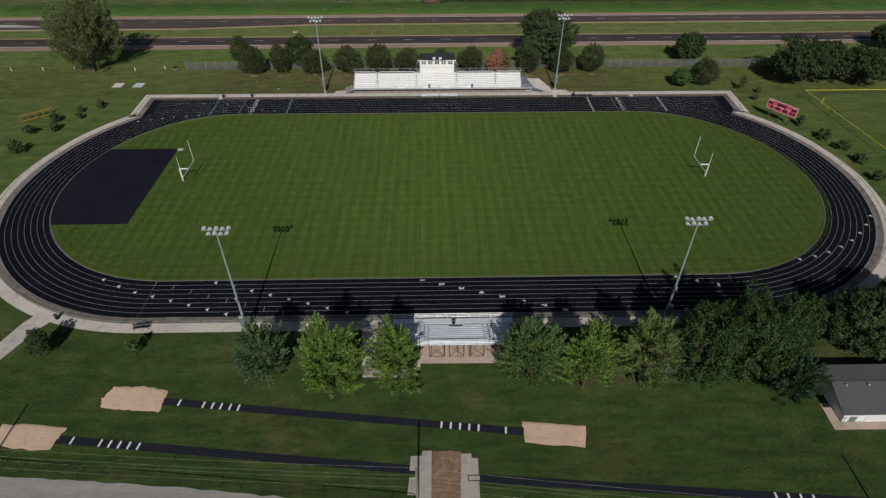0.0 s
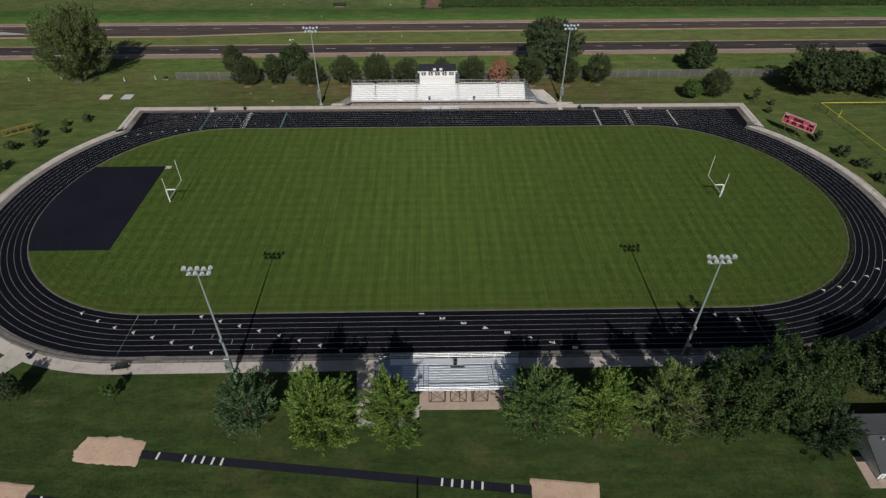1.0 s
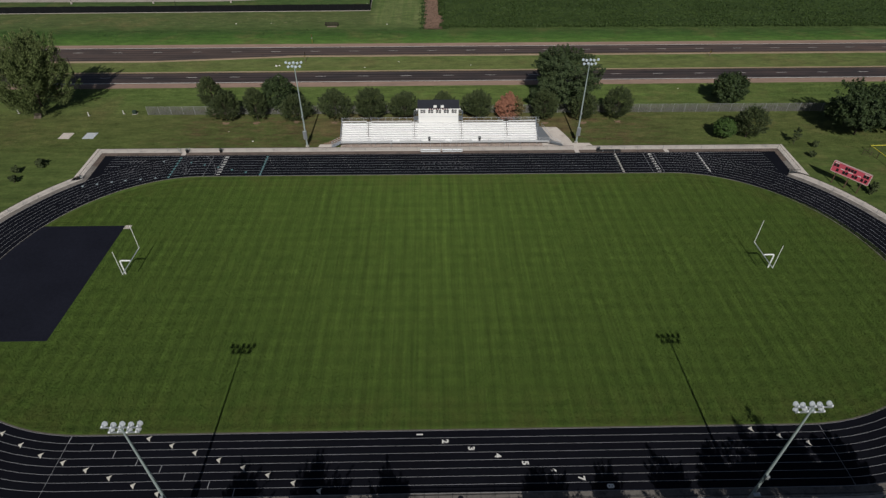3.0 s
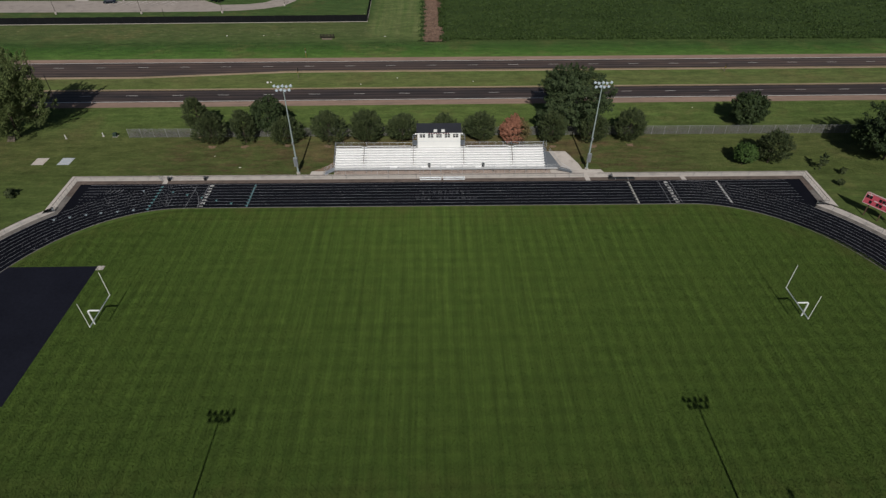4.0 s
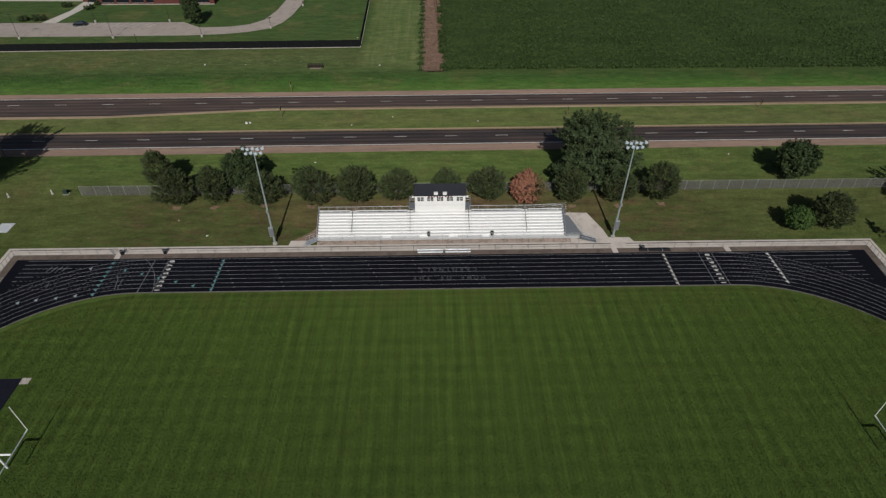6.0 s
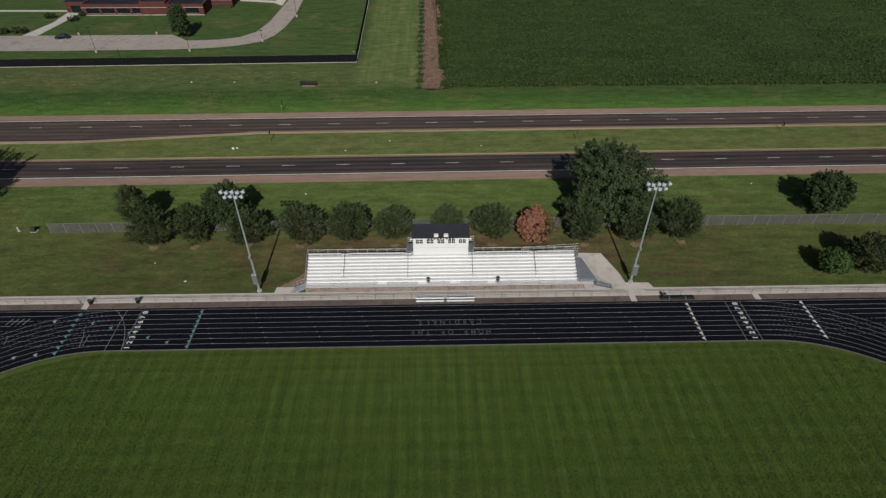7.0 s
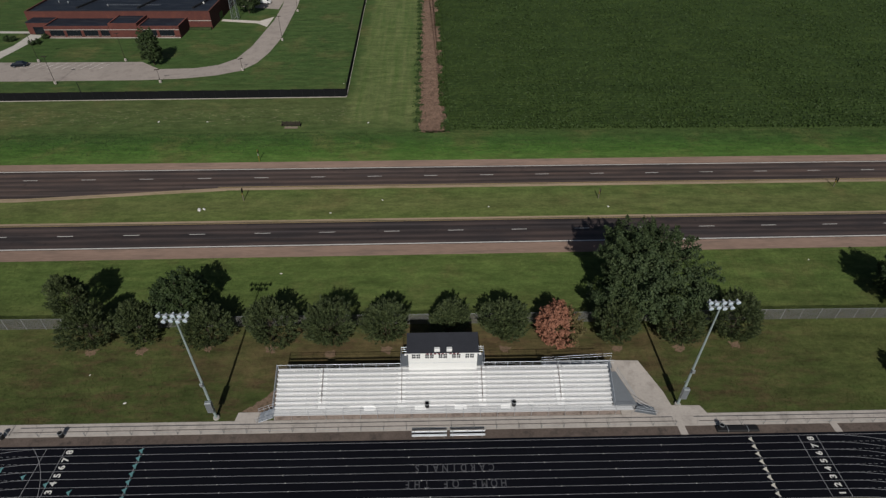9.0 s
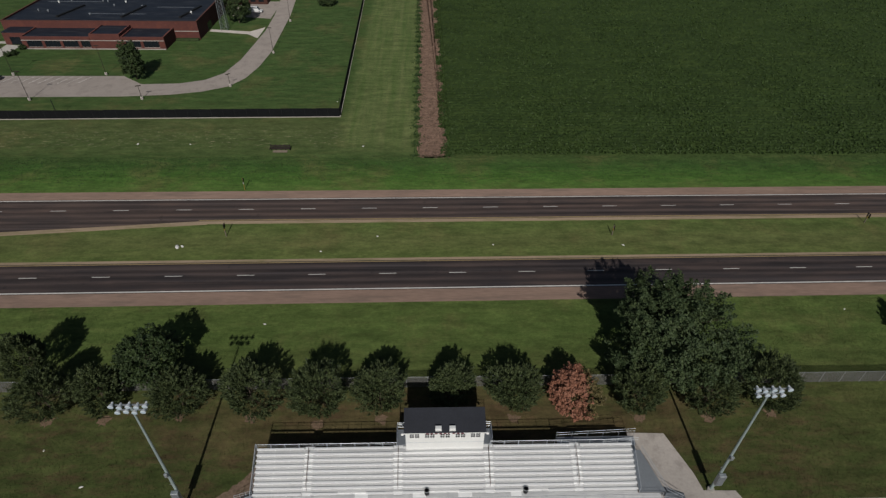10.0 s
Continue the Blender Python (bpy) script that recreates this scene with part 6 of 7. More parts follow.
# tall slatted chain-link fence behind the far tree row
bf = thing("boundary_fence", -73.9, 167.6, 0, "tall galvanised chain-link fence with grey slats behind the trees", "fence")
BAY, FH = 3.05, 2.32
bay = Mesh()
for i in range(36):
    u = 0.04 + BAY * i / 36
    bay.box(u, u + 0.046, -0.006, 0.006, 0.10, FH - 0.06)
bay.box(0.03, BAY - 0.03, -0.010, -0.007, 0.08, 0.11)
posts_f = [Mesh().tube((0, 0, -0.05), (0, 0, FH + 0.06), 0.035, None, 6), Mesh().tube((0, 0, FH), (BAY, 0, FH), 0.022, None, 6), bay]
kinds = (("fence_post", M_GALV), ("top_rail", M_RAIL), ("slat_panel", M_SLAT))
made = [part(nm, m, mt, bf) for (nm, mt), m in zip(kinds, posts_f)]
for i in range(1, 74):
    for ob in made:
        share(ob.name, ob.data, bf, Matrix.Translation((BAY * i, 0, 0)))

# yellow blocking frame in the grass, old posts along the lawn
fr = thing("training_frame", -102.0, 136.4, 0, "long ochre steel training frame standing in the grass", "frame", turn=38)
fr.scale = (1.3, 1.2, 1.2)
part("top_bar", Mesh().box(-2.8, 2.8, -0.13, 0.13, 1.12, 1.36), M_OCHRE, fr)
part("bottom_bar", Mesh().box(-2.8, 2.8, -0.6, -0.34, 0.1, 0.32), M_OCHRE, fr)
for u in (-2.6, -1.3, 0, 1.3, 2.6):
    part("leg", Mesh().tube((u, 0, 1.2), (u, -0.45, 0.0), 0.06, None, 6).tube((u, 0, 1.2), (u, 0.4, 0.0), 0.05, None, 6), M_OCHRE, fr)
for i, (x, y) in enumerate([(-126.0, 167.9), (-116.5, 167.8), (-107.9, 169.0), (-89.0, 167.3), (-80.5, 168.4)]):
    st = thing("boundary_post", x, y, 0, "short white concrete post in the grass", "post", "old posts along the lawn")
    st.scale = (0.6, 0.6, 0.75)
    part("shaft", Mesh().add([(-0.16, -0.16, 0), (0.16, -0.16, 0), (0.16, 0.16, 0), (-0.16, 0.16, 0), (-0.12, -0.12, 1.35), (0.12, -0.12, 1.35), (0.12, 0.12, 1.35), (-0.12, 0.12, 1.35), (0, 0, 1.45)],
                             [(0, 1, 5, 4), (1, 2, 6, 5), (2, 3, 7, 6), (3, 0, 4, 7), (4, 5, 8), (5, 6, 8), (6, 7, 8), (7, 4, 8)]), M_MARK, st)
    part("footing", Mesh().slab(-0.45, 0.45, -0.4, 0.4, -0.03, 0.07), M_CONC_GREY, st)
ub = thing("utility_box", -77.6, 168.4, 0, "small dark green utility box in the grass", "utility box")
part("cabinet", Mesh().slab(-0.45, 0.45, -0.35, 0.35, 0, 0.95, 0.05), plain("dark_green_steel", (0.03, 0.05, 0.035), 0.6), ub)
part("plinth", Mesh().slab(-0.6, 0.6, -0.5, 0.5, -0.03, 0.06), M_CONC_GREY, ub)

# timber at the big tree's foot, and a pole beside it
gp = thing("timber_stack", -101.5, 166.6, 0, "low stack of grey timber at the tree's foot", "timber")
for i in range(4):
    part("plank", Mesh().slab(-0.9, 0.9, -0.6 + 0.3 * i, -0.34 + 0.3 * i, 0.25 * i, 0.25 * i + 0.24, 0.02), M_WOOD, gp)
up = thing("utility_pole", -98.9, 183.8, 0, "thin grey wooden utility pole beside the highway", "pole")
part("shaft", Mesh().tube((0, 0, -0.1), (0, 0, 9.2), 0.12, 0.08, 8), M_WOOD, up)
part("insulator", Mesh().turned([(0.05, -0.08), (0.09, -0.04), (0.05, 0.0), (0.09, 0.04), (0.05, 0.08)], Matrix.Translation((0, 0.16, 8.9)), 8), M_MARK, up)

# ---------------------------------------------------------------- shed
shed = thing("shed", 63.0, 46.7, 0, "white shed with grey shingled gable roof and overhead doors", "shed")


def shedded(m):
    return m.moved(Matrix.Translation((-63.0, -46.7, 0)))


X0, X1, YF, YB, HE, HR = 54.6, 74.0, 43.2, 50.2, 2.7, 4.0
part("front_wall", shedded(Mesh().box(X0, X1, YF, YF + 0.15, 0, HE)), M_WHITE, shed)
part("back_wall", shedded(Mesh().box(X0, X1, YB - 0.15, YB, 0, HE)), M_WHITE, shed)
for x in (X0, X1 - 0.15):
    part("gable_wall", shedded(Mesh().add([(x, YF + 0.15, 0), (x + 0.15, YF + 0.15, 0), (x + 0.15, YB - 0.15, 0), (x, YB - 0.15, 0), (x, YF + 0.15, HE), (x + 0.15, YF + 0.15, HE), (x + 0.15, YB - 0.15, HE), (x, YB - 0.15, HE),
                                           (x, (YF + YB) / 2, HR - 0.08), (x + 0.15, (YF + YB) / 2, HR - 0.08)],
                                          [(0, 1, 5, 4), (2, 3, 7, 6), (1, 2, 6, 9, 5), (3, 0, 4, 8, 7), (4, 5, 9, 8), (6, 7, 8, 9)])), M_WHITE, shed)
ym = (YF + YB) / 2
for s in (-1, 1):
    e = YF - 0.75 if s < 0 else YB + 0.6
    ze = HE - 0.26 if s < 0 else HE - 0.2
    slope = part("roof_slope", shedded(Mesh().add([(X0 - 1.2, e, ze), (X1, e, ze), (X1, ym, HR), (X0 - 1.2, ym, HR), (X0 - 1.2, e, ze + 0.14), (X1, e, ze + 0.14), (X1, ym, HR + 0.14), (X0 - 1.2, ym, HR + 0.14)],
                                                 [(3, 2, 1, 0), (4, 5, 6, 7), (0, 1, 5, 4), (1, 2, 6, 5), (2, 3, 7, 6), (3, 0, 4, 7)] if s < 0 else [(0, 1, 2, 3), (7, 6, 5, 4), (4, 5, 1, 0), (5, 6, 2, 1), (6, 7, 3, 2), (7, 4, 0, 3)])), M_SHINGLE, shed, "grey shingled slope")
    fix_normals(slope)
    # courses of shingles
    for i in range(1, 13):
        f = i / 13
        y = e + (ym - e) * f
        z = ze + 0.14 + (HR - ze) * f
        part("shingle_course", shedded(Mesh().box(X0 - 1.2, X1, y - 0.02, y + 0.02, z - 0.03, z + 0.012)), M_SHINGLE, slope)
part("ridge_cap", shedded(Mesh().tube((X0 - 1.2, ym, HR + 0.13), (X1, ym, HR + 0.13), 0.07, None, 6)), M_SHINGLE, shed)
part("front_fascia", shedded(Mesh().box(X0 - 1.2, X1, YF - 0.80, YF - 0.755, HE - 0.34, HE - 0.08)), M_WHITE, shed)
for x in (55.2, 58.3, 61.4, 64.5):
    part("roof_vent", shedded(Mesh().turned([(0.16, 0), (0.16, 0.22), (0.22, 0.24), (0.1, 0.34)], Matrix.Translation((x, ym - 0.5, HR - 0.05)), 10)), M_ALU_DULL, shed)
for i, x in enumerate((57.6, 61.6, 65.6)):
    d = part("overhead_door", shedded(Mesh().slab(x, x + 3.2, YF - 0.06, YF - 0.003, 0.02, 2.25, 0.01)), M_WHITE, shed, "white overhead door")
    for k in range(1, 4):
        part("door_joint", shedded(Mesh().box(x, x + 3.2, YF - 0.068, YF - 0.062, 0.55 * k, 0.55 * k + 0.03)), M_ALU_DULL, d)
part("entrance_door", shedded(Mesh().slab(55.4, 56.4, YF - 0.05, YF - 0.003, 0.02, 2.1, 0.01)), M_ALU_DULL, shed, "grey side door")
part("downpipe", shedded(Mesh().tube((X0 - 0.06, YF - 0.3, 0), (X0 - 0.06, YF - 0.3, HE - 0.3), 0.04)), M_ALU_DULL, shed)
structure("pavement_shed_slab", Mesh().prism([(53.1, 42.0), (75, 41.9), (75, 43.15), (54.55, 43.15), (54.55, 46.2), (53.3, 46.2)], -0.05, 0.045), M_CONC_PINK, "pinkish concrete slab round the shed", "slab")

# ---------------------------------------------------------------- utility line at the front
def wy(x):
    return 33.0 - (0.071 if x < -2.6 else 0.112) * (x + 2.6)


for x in (-57.0, -2.6, 52.0):
    pole = thing("utility_pole", x, wy(x) - 0.25, 0, "grey weathered wooden utility pole with four wires", "utility pole", "utility line")
    part("shaft", Mesh().tube((0, 0, -0.1), (0, 0, 8.7), 0.16, 0.11, 10), M_WOOD, pole)
    for z in (8.3, 6.7, 5.75, 4.0):
        part("insulator", Mesh().turned([(0.05, -0.08), (0.09, -0.04), (0.05, 0.0), (0.09, 0.04), (0.05, 0.08)], Matrix.Translation((0, 0.2, z)), 8), M_MARK, pole)
    part("wire_rack", Mesh().box(-0.03, 0.03, 0.12, 0.17, 3.8, 8.5), M_GALV, pole)
line = thing("overhead_wires", -2.6, 33.0, 0, "four thin overhead wires between the utility poles", "wires")
for z in (8.3, 6.7, 5.75, 4.0):
    for x0, x1 in ((-111.4, -57.0), (-57.0, -2.6), (-2.6, 52.0), (52.0, 106.4)):
        m = Mesh()
        q = [(x0 + (x1 - x0) * i / 12, wy(x0 + (x1 - x0) * i / 12), z - 0.55 * (1 - (i / 6 - 1) ** 2)) for i in range(13)]
        ring = ((0, 0.007), (0.007, 0), (0, -0.007), (-0.007, 0))
        m.add([(x, y + u, h + w) for x, y, h in q for u, w in ring], [(4 * i + k, 4 * i + (k + 1) % 4, 4 * i + 4 + (k + 1) % 4, 4 * i + 4 + k) for i in range(12) for k in range(4)])
        part("wire", m.moved(Matrix.Translation((2.6, -33.0, 0))), M_WIRE, line)
lf = thing("lane_fence", -55.0, 38.5, 0, "dark low chain-link fence along the gravel lane", "fence")
chain_fence(lf, [(-40.0, 4.2), (0, 0), (41.0, -4.35), (52.0, -5.6)], 1.1, 0.04, M_DARKWOOD, M_DARKWOOD, 2.6)

# ---------------------------------------------------------------- across the highway
scr = thing("screen_fence", -23.3, 254.9, 0, "black windscreen fence on posts with a pale kerb", "fence")


def screen_run(a, b):
    a, b = Vector((*a, 0)), Vector((*b, 0))
    n = max(1, round((b - a).length / 3.0))
    side = (b - a).normalized()
    nrm = Vector((-side.y, side.x, 0)) * 0.03
    for i in range(n):
        p, q = a.lerp(b, i / n), a.lerp(b, (i + 1) / n)
        sag = 0.05 * ((i * 7) % 3)
        part("screen_panel", Mesh().add([p - nrm + Vector((0, 0, 0.12)), q - nrm + Vector((0, 0, 0.12)), q + nrm + Vector((0, 0, 0.12)), p + nrm + Vector((0, 0, 0.12)),
                                         p - nrm + Vector((0, 0, 2.45)), q - nrm + Vector((0, 0, 2.45 - sag)), q + nrm + Vector((0, 0, 2.45 - sag)), p + nrm + Vector((0, 0, 2.45))],
                                        [(3, 2, 1, 0), (4, 5, 6, 7), (0, 1, 5, 4), (1, 2, 6, 5), (2, 3, 7, 6), (3, 0, 4, 7)]), M_SCREEN, scr)
        part("post", Mesh().tube(p, p + Vector((0, 0, 2.55)), 0.05, None, 6), M_BLACK, scr)
    out = nrm * 6
    part("kerb", Mesh().add([a - out, b - out, b + out, a + out, a - out + Vector((0, 0, 0.14)), b - out + Vector((0, 0, 0.14)), b + out + Vector((0, 0, 0.14)), a + out + Vector((0, 0, 0.14))],
                            [(4, 5, 6, 7), (0, 1, 5, 4), (1, 2, 6, 5), (2, 3, 7, 6), (3, 0, 4, 7)]), M_CONC, scr)


screen_run((-150.0, -3.2), (0.0, 0.0))
screen_run((0.0, 0.0), (-2.5, 120.0))
for x, y in ((0.2, 0.5), (-72.5, -0.9)):
    part("tall_post", Mesh().tube((x, y + 0.4, 0), (x, y + 0.4, 4.9), 0.09, 0.07, 8), M_BLACK, scr)

school = thing("school", -105, 325, 0, "red brick school with flat dark roof and long windows", "school building")


def sch(m):
    return m.moved(Matrix.Translation((105, -325, 0)))


def parapet(x0, x1, y0, y1, z0, z1, t=0.35):
    return Mesh().box(x0, x1, y0, y0 + t, z0, z1).box(x0, x1, y1 - t, y1, z0, z1).box(x0, x0 + t, y0 + t, y1 - t, z0, z1).box(x1 - t, x1, y0 + t, y1 - t, z0, z1)


part("main_wall", sch(Mesh().box(-141, -77, 313.0, 313.4, 0, 6.0).box(-141, -140.6, 313.4, 380, 0, 6.0).box(-140.6, -77.4, 379.6, 380, 0, 6.0)), M_BRICK, school)
part("east_wall", sch(Mesh().box(-77.4, -77.0, 313.4, 380, 0, 6.0)), M_BRICK_DARK, school, "brick side wall, its shade put into a darker colour")
roof = part("main_roof", sch(Mesh().box(-140.6, -77.4, 313.4, 379.6, 5.5, 5.62)), M_TAR, school, "patched dark flat roof")
rnd = random.Random(8)
for i in range(16):
    x, y = rnd.uniform(-136, -82), rnd.uniform(318, 345)
    part("roof_vent", sch(Mesh().turned([(0.25, 0), (0.25, 0.4), (0.38, 0.42), (0.2, 0.6)], Matrix.Translation((x, y, 5.62)), 8)), M_WHITE if i % 3 == 0 else M_ALU_DULL, roof)
for x0, x1, y in ((-137, -118, 336), (-116, -97, 322), (-96, -83, 330), (-110, -90, 341)):
    part("roof_seam", sch(Mesh().box(x0, x1, y, y + 0.3, 5.62, 5.66)), M_ALU_DULL, roof)
# low roof steps, black because their cast shade is put into the colour
for x in (-125.5, -104, -84.5):
    part("roof_step", sch(Mesh().add([(x, 318, 5.62), (x + 0.7, 318, 5.62), (x + 3.9, 331, 5.62), (x + 3.2, 331, 5.62), (x, 318, 6.1), (x + 0.7, 318, 6.1), (x + 3.9, 331, 6.1), (x + 3.2, 331, 6.1)],
                                     [(4, 5, 6, 7), (0, 1, 5, 4), (1, 2, 6, 5), (2, 3, 7, 6), (3, 0, 4, 7)])), M_BLACK, roof)
part("coping", sch(parapet(-141.03, -76.97, 312.97, 380.03, 6.003, 6.1, 0.45)), M_BRICK_DARK, school)


def wing(x0, x1, h, bays, name):
    w = part(name, sch(Mesh().box(x0, x1, 303.5, 303.85, 0, 0.75).box(x0, x1, 303.5, 303.85, 2.75, h).box(x0, x0 + 0.35, 303.85, 312.97, 0, h).box(x1 - 0.35, x1, 303.85, 312.97, 0, h)), M_BRICK, school)
    part("wing_roof", sch(Mesh().box(x0 + 0.35, x1 - 0.35, 303.85, 312.97, h - 0.4, h - 0.3)), M_TAR, w)
    part("lintel_band", sch(Mesh().box(x0, x1, 303.40, 303.497, 2.75, 2.95)), M_CONC, w)
    part("base_band", sch(Mesh().box(x0, x1, 303.38, 303.497, 0.0, 0.3)), M_CONC, w)
    edge = [x0] + [q for b in bays for q in b] + [x1]
    for a, b in zip(edge[::2], edge[1::2]):
        if b - a > 0.01:
            part("brick_pier", sch(Mesh().box(a, b, 303.5, 303.85, 0.75, 2.75)), M_BRICK, w)
    for a, b in bays:
        win = part("window", sch(Mesh().box(a, b, 303.68, 303.72, 0.75, 2.75)), M_GLASS, w, "long dark window")
        f = Mesh().box(a, b, 303.6, 303.67, 0.75, 0.83).box(a, b, 303.6, 303.67, 2.67, 2.75)
        for k in range(5):
            q = a + (b - a) * k / 4
            f.box(max(a, q - 0.04), min(b, q + 0.04), 303.61, 303.67, 0.83, 2.67)
        part("window_frame", sch(f), M_BLACK, win)
        part("sill", sch(Mesh().box(a, b, 303.42, 303.6, 0.66, 0.745)), M_CONC, win)
    return w


wing(-130.5, -108.7, 4.0, ((-128.9, -124.2), (-123.3, -118.4), (-117.5, -112.7), (-111.8, -108.9)), "west_wing")
wing(-108.6, -99.0, 4.9, (), "middle_bay")
wing(-98.9, -85.2, 4.0, ((-97.6, -92.9), (-92.0, -87.0)), "east_wing")
# thin sheet over the wing's end that paints it as shaded
part("wing_side", sch(Mesh().box(-85.17, -85.05, 303.5, 312.9, 0, 4.02)), M_BRICK_DARK, school, "brick end wall, its shade put into a darker colour")
ent = part("entrance_block", sch(Mesh().box(-138.5, -130.6, 307.5, 312.9, 0, 3.9)), M_BRICK, school)
part("entrance_roof", sch(Mesh().box(-138.6, -130.5, 307.4, 312.95, 3.903, 4.05)), M_TAR, ent)
part("entrance_door", sch(Mesh().slab(-136.5, -133.0, 307.42, 307.495, 0.02, 2.5, 0.01)), M_GLASS, ent)
part("east_window", sch(Mesh().box(-77.0, -76.94, 322.5, 326.5, 0.2, 2.6)), M_GLASS, school)
part("wall_band", sch(Mesh().box(-84.9, -77.0, 312.90, 312.997, 2.75, 2.98)), M_CONC, school)
part("low_hedge_bed", sch(Mesh().slab(-84.8, -77.2, 311.6, 312.9, 0, 0.75, 0.15)), L_DARK, school, "clipped dark hedge along the wall")
annex = thing("school_annex", -66.0, 372, 0, "dark brick annex behind the school", "building")
part("wall", Mesh().box(-12, 3.0, -18, 18, 0, 5.0), M_BRICK_DARK, annex)
part("roof", Mesh().box(-12.2, 3.2, -18.2, 18.2, 5.003, 5.25), M_TAR, annex)
for k in range(4):
    part("window", Mesh().box(-10 + 3.2 * k, -8 + 3.2 * k, -18.05, -18.003, 1.0, 2.6), M_GLASS, annex)

tower = thing("lattice_tower", -71.6, 323.6, 0, "grey steel lattice tower beside the school", "tower")
TW, TH = 1.1, 24.0
for sx in (-1, 1):
    for sy in (-1, 1):
        part("leg", Mesh().tube((sx * TW, sy * TW, 0), (sx * TW * 0.55, sy * TW * 0.55, TH), 0.09, 0.06, 6), M_GALV, tower)
for k in range(16):
    z0, z1 = TH * k / 16, TH * (k + 1) / 16
    w0, w1 = TW * (1 - 0.45 * k / 16), TW * (1 - 0.45 * (k + 1) / 16)
    b = Mesh()
    for q in range(4):
        c0, c1 = [((-1, -1), (1, -1), (1, 1), (-1, 1))[(q + e) % 4] for e in (0, 1)]
        b.tube((c0[0] * w0, c0[1] * w0, z0), (c1[0] * w1, c1[1] * w1, z1), 0.035, None, 4)
        b.tube((c1[0] * w0, c1[1] * w0, z0), (c0[0] * w1, c0[1] * w1, z1), 0.035, None, 4)
    part("cross_brace", b, M_GALV, tower)


def yard_lamp(x, y, h, turn):
    root = thing("yard_lamp", x, y, 0, "dark pole lamp with flat head on a concrete foot", "street lamp", "lamps along the drive", turn)
    part("foot", Mesh().turned([(0.35, -0.02), (0.35, 0.7), (0.3, 0.75)], None, 10), M_CONC, root)
    part("pole", Mesh().tube((0, 0, 0.7), (0, 0, h), 0.075, 0.05, 8), M_DARKWOOD, root)
    head = part("lamp_head", Mesh().slab(-0.7, 0.7, -0.16, 0.16, h - 0.02, h + 0.14, 0.04), M_DARKWOOD, root)
    part("lens", Mesh().box(-0.62, -0.2, -0.12, 0.12, h - 0.035, h - 0.022).box(0.2, 0.62, -0.12, 0.12, h - 0.035, h - 0.022), M_LENS, head)


for x, y, h, a in ((-108.5, 264.7, 8.0, 0), (-78.6, 265.5, 3.8, 20), (-56.9, 274.3, 3.6, 40), (-50.0, 300.8, 8.0, 0), (-50.4, 333.2, 8.0, 0), (-140, 264.4, 8.0, 0), (-122.2, 281.9, 8.6, 0), (-95.5, 282.4, 8.6, 0)):
    yard_lamp(x, y, h, a)
def vehicle(name, x, y, turn, paint, label, length, height, category, van=False):
    root = thing(name, x, y, 0.05, label, category, turn=turn)
    L, W2 = length / 2, 0.9
    prof = [(-L, 0.35), (-L, 0.85), (-L * 0.62, 0.95), (-L * 0.32, height), (L * 0.45 if not van else L * 0.96, height), (L * 0.78 if not van else L, 0.95), (L, 0.85), (L, 0.35)]
    n = len(prof)
    vs = [(u, -W2 * (0.82 if z > 1.0 else 1.0), z) for u, z in prof] + [(u, W2 * (0.82 if z > 1.0 else 1.0), z) for u, z in prof]
    fs = [tuple(range(n)), tuple(range(2 * n - 1, n - 1, -1))] + [(i, n + i, n + (i + 1) % n, (i + 1) % n) for i in range(n)]
    fix_normals(part("body", Mesh().add(vs, fs), paint, root))
    part("windscreen", Mesh().add([(-L * 0.60, -0.72, 0.99), (-L * 0.60, 0.72, 0.99), (-L * 0.345, 0.66, height - 0.04), (-L * 0.345, -0.66, height - 0.04)], [(0, 1, 2, 3)]).moved(Matrix.Translation((-0.03, 0, 0.03))), M_GLASS, root)
    for s in (-1, 1):
        part("side_window", Mesh().add([(-L * 0.42, s * 0.86, 1.0), (L * 0.4, s * 0.86, 1.0), (L * 0.3, s * 0.77, height - 0.1), (-L * 0.28, s * 0.77, height - 0.1)], [(0, 1, 2, 3)]), M_GLASS, root)
    for u in (-L * 0.62, L * 0.62):
        for s in (-1, 1):
            wheel = part("wheel", Mesh().tube((u, s * 0.72, 0.32), (u, s * 0.92, 0.32), 0.32, None, 14), M_BLACK, root)
            part("rim", Mesh().tube((u, s * 0.921, 0.32), (u, s * 0.935, 0.32), 0.19, None, 10), M_ALU_DULL, wheel)
    for s in (-0.6, 0.6):
        part("headlight", Mesh().slab(-L - 0.02, -L + 0.02, s - 0.16, s + 0.16, 0.62, 0.78, 0.005), M_LENS, root)


vehicle("car", -125.9, 278.2, 12, M_CARDARK, "dark car parked beside the school lawn", 4.4, 1.45, "car")
vehicle("van", -65.4, 343.6, 178, M_CARWHITE, "white van parked beside the school", 5.4, 2.1, "van", True)

# rack by the ditch, road signs, litter of pale stones
rk = thing("drain_rail", -35.3, 236.8, 0, "dark timber guard rail over a grey drain slab", "guard rail")
for z in (0.35, 0.75, 1.15):
    part("rail", Mesh().slab(-2.3, 2.3, 0.2, 0.34, z, z + 0.24, 0.02), M_DARKWOOD, rk)
for u in (-2.2, -1.1, 0, 1.1, 2.2):
    part("post", Mesh().box(u - 0.09, u + 0.09, 0.35, 0.53, 0, 1.5), M_DARKWOOD, rk)
part("slab", Mesh().slab(-1.7, 1.7, -0.8, 0.1, -0.03, 0.16, 0.03), M_WOOD, rk)
part("end_rail", Mesh().slab(-2.36, -2.22, -0.8, 0.2, 0.7, 1.0, 0.02).slab(2.22, 2.36, -0.8, 0.2, 0.7, 1.0, 0.02), M_DARKWOOD, rk)


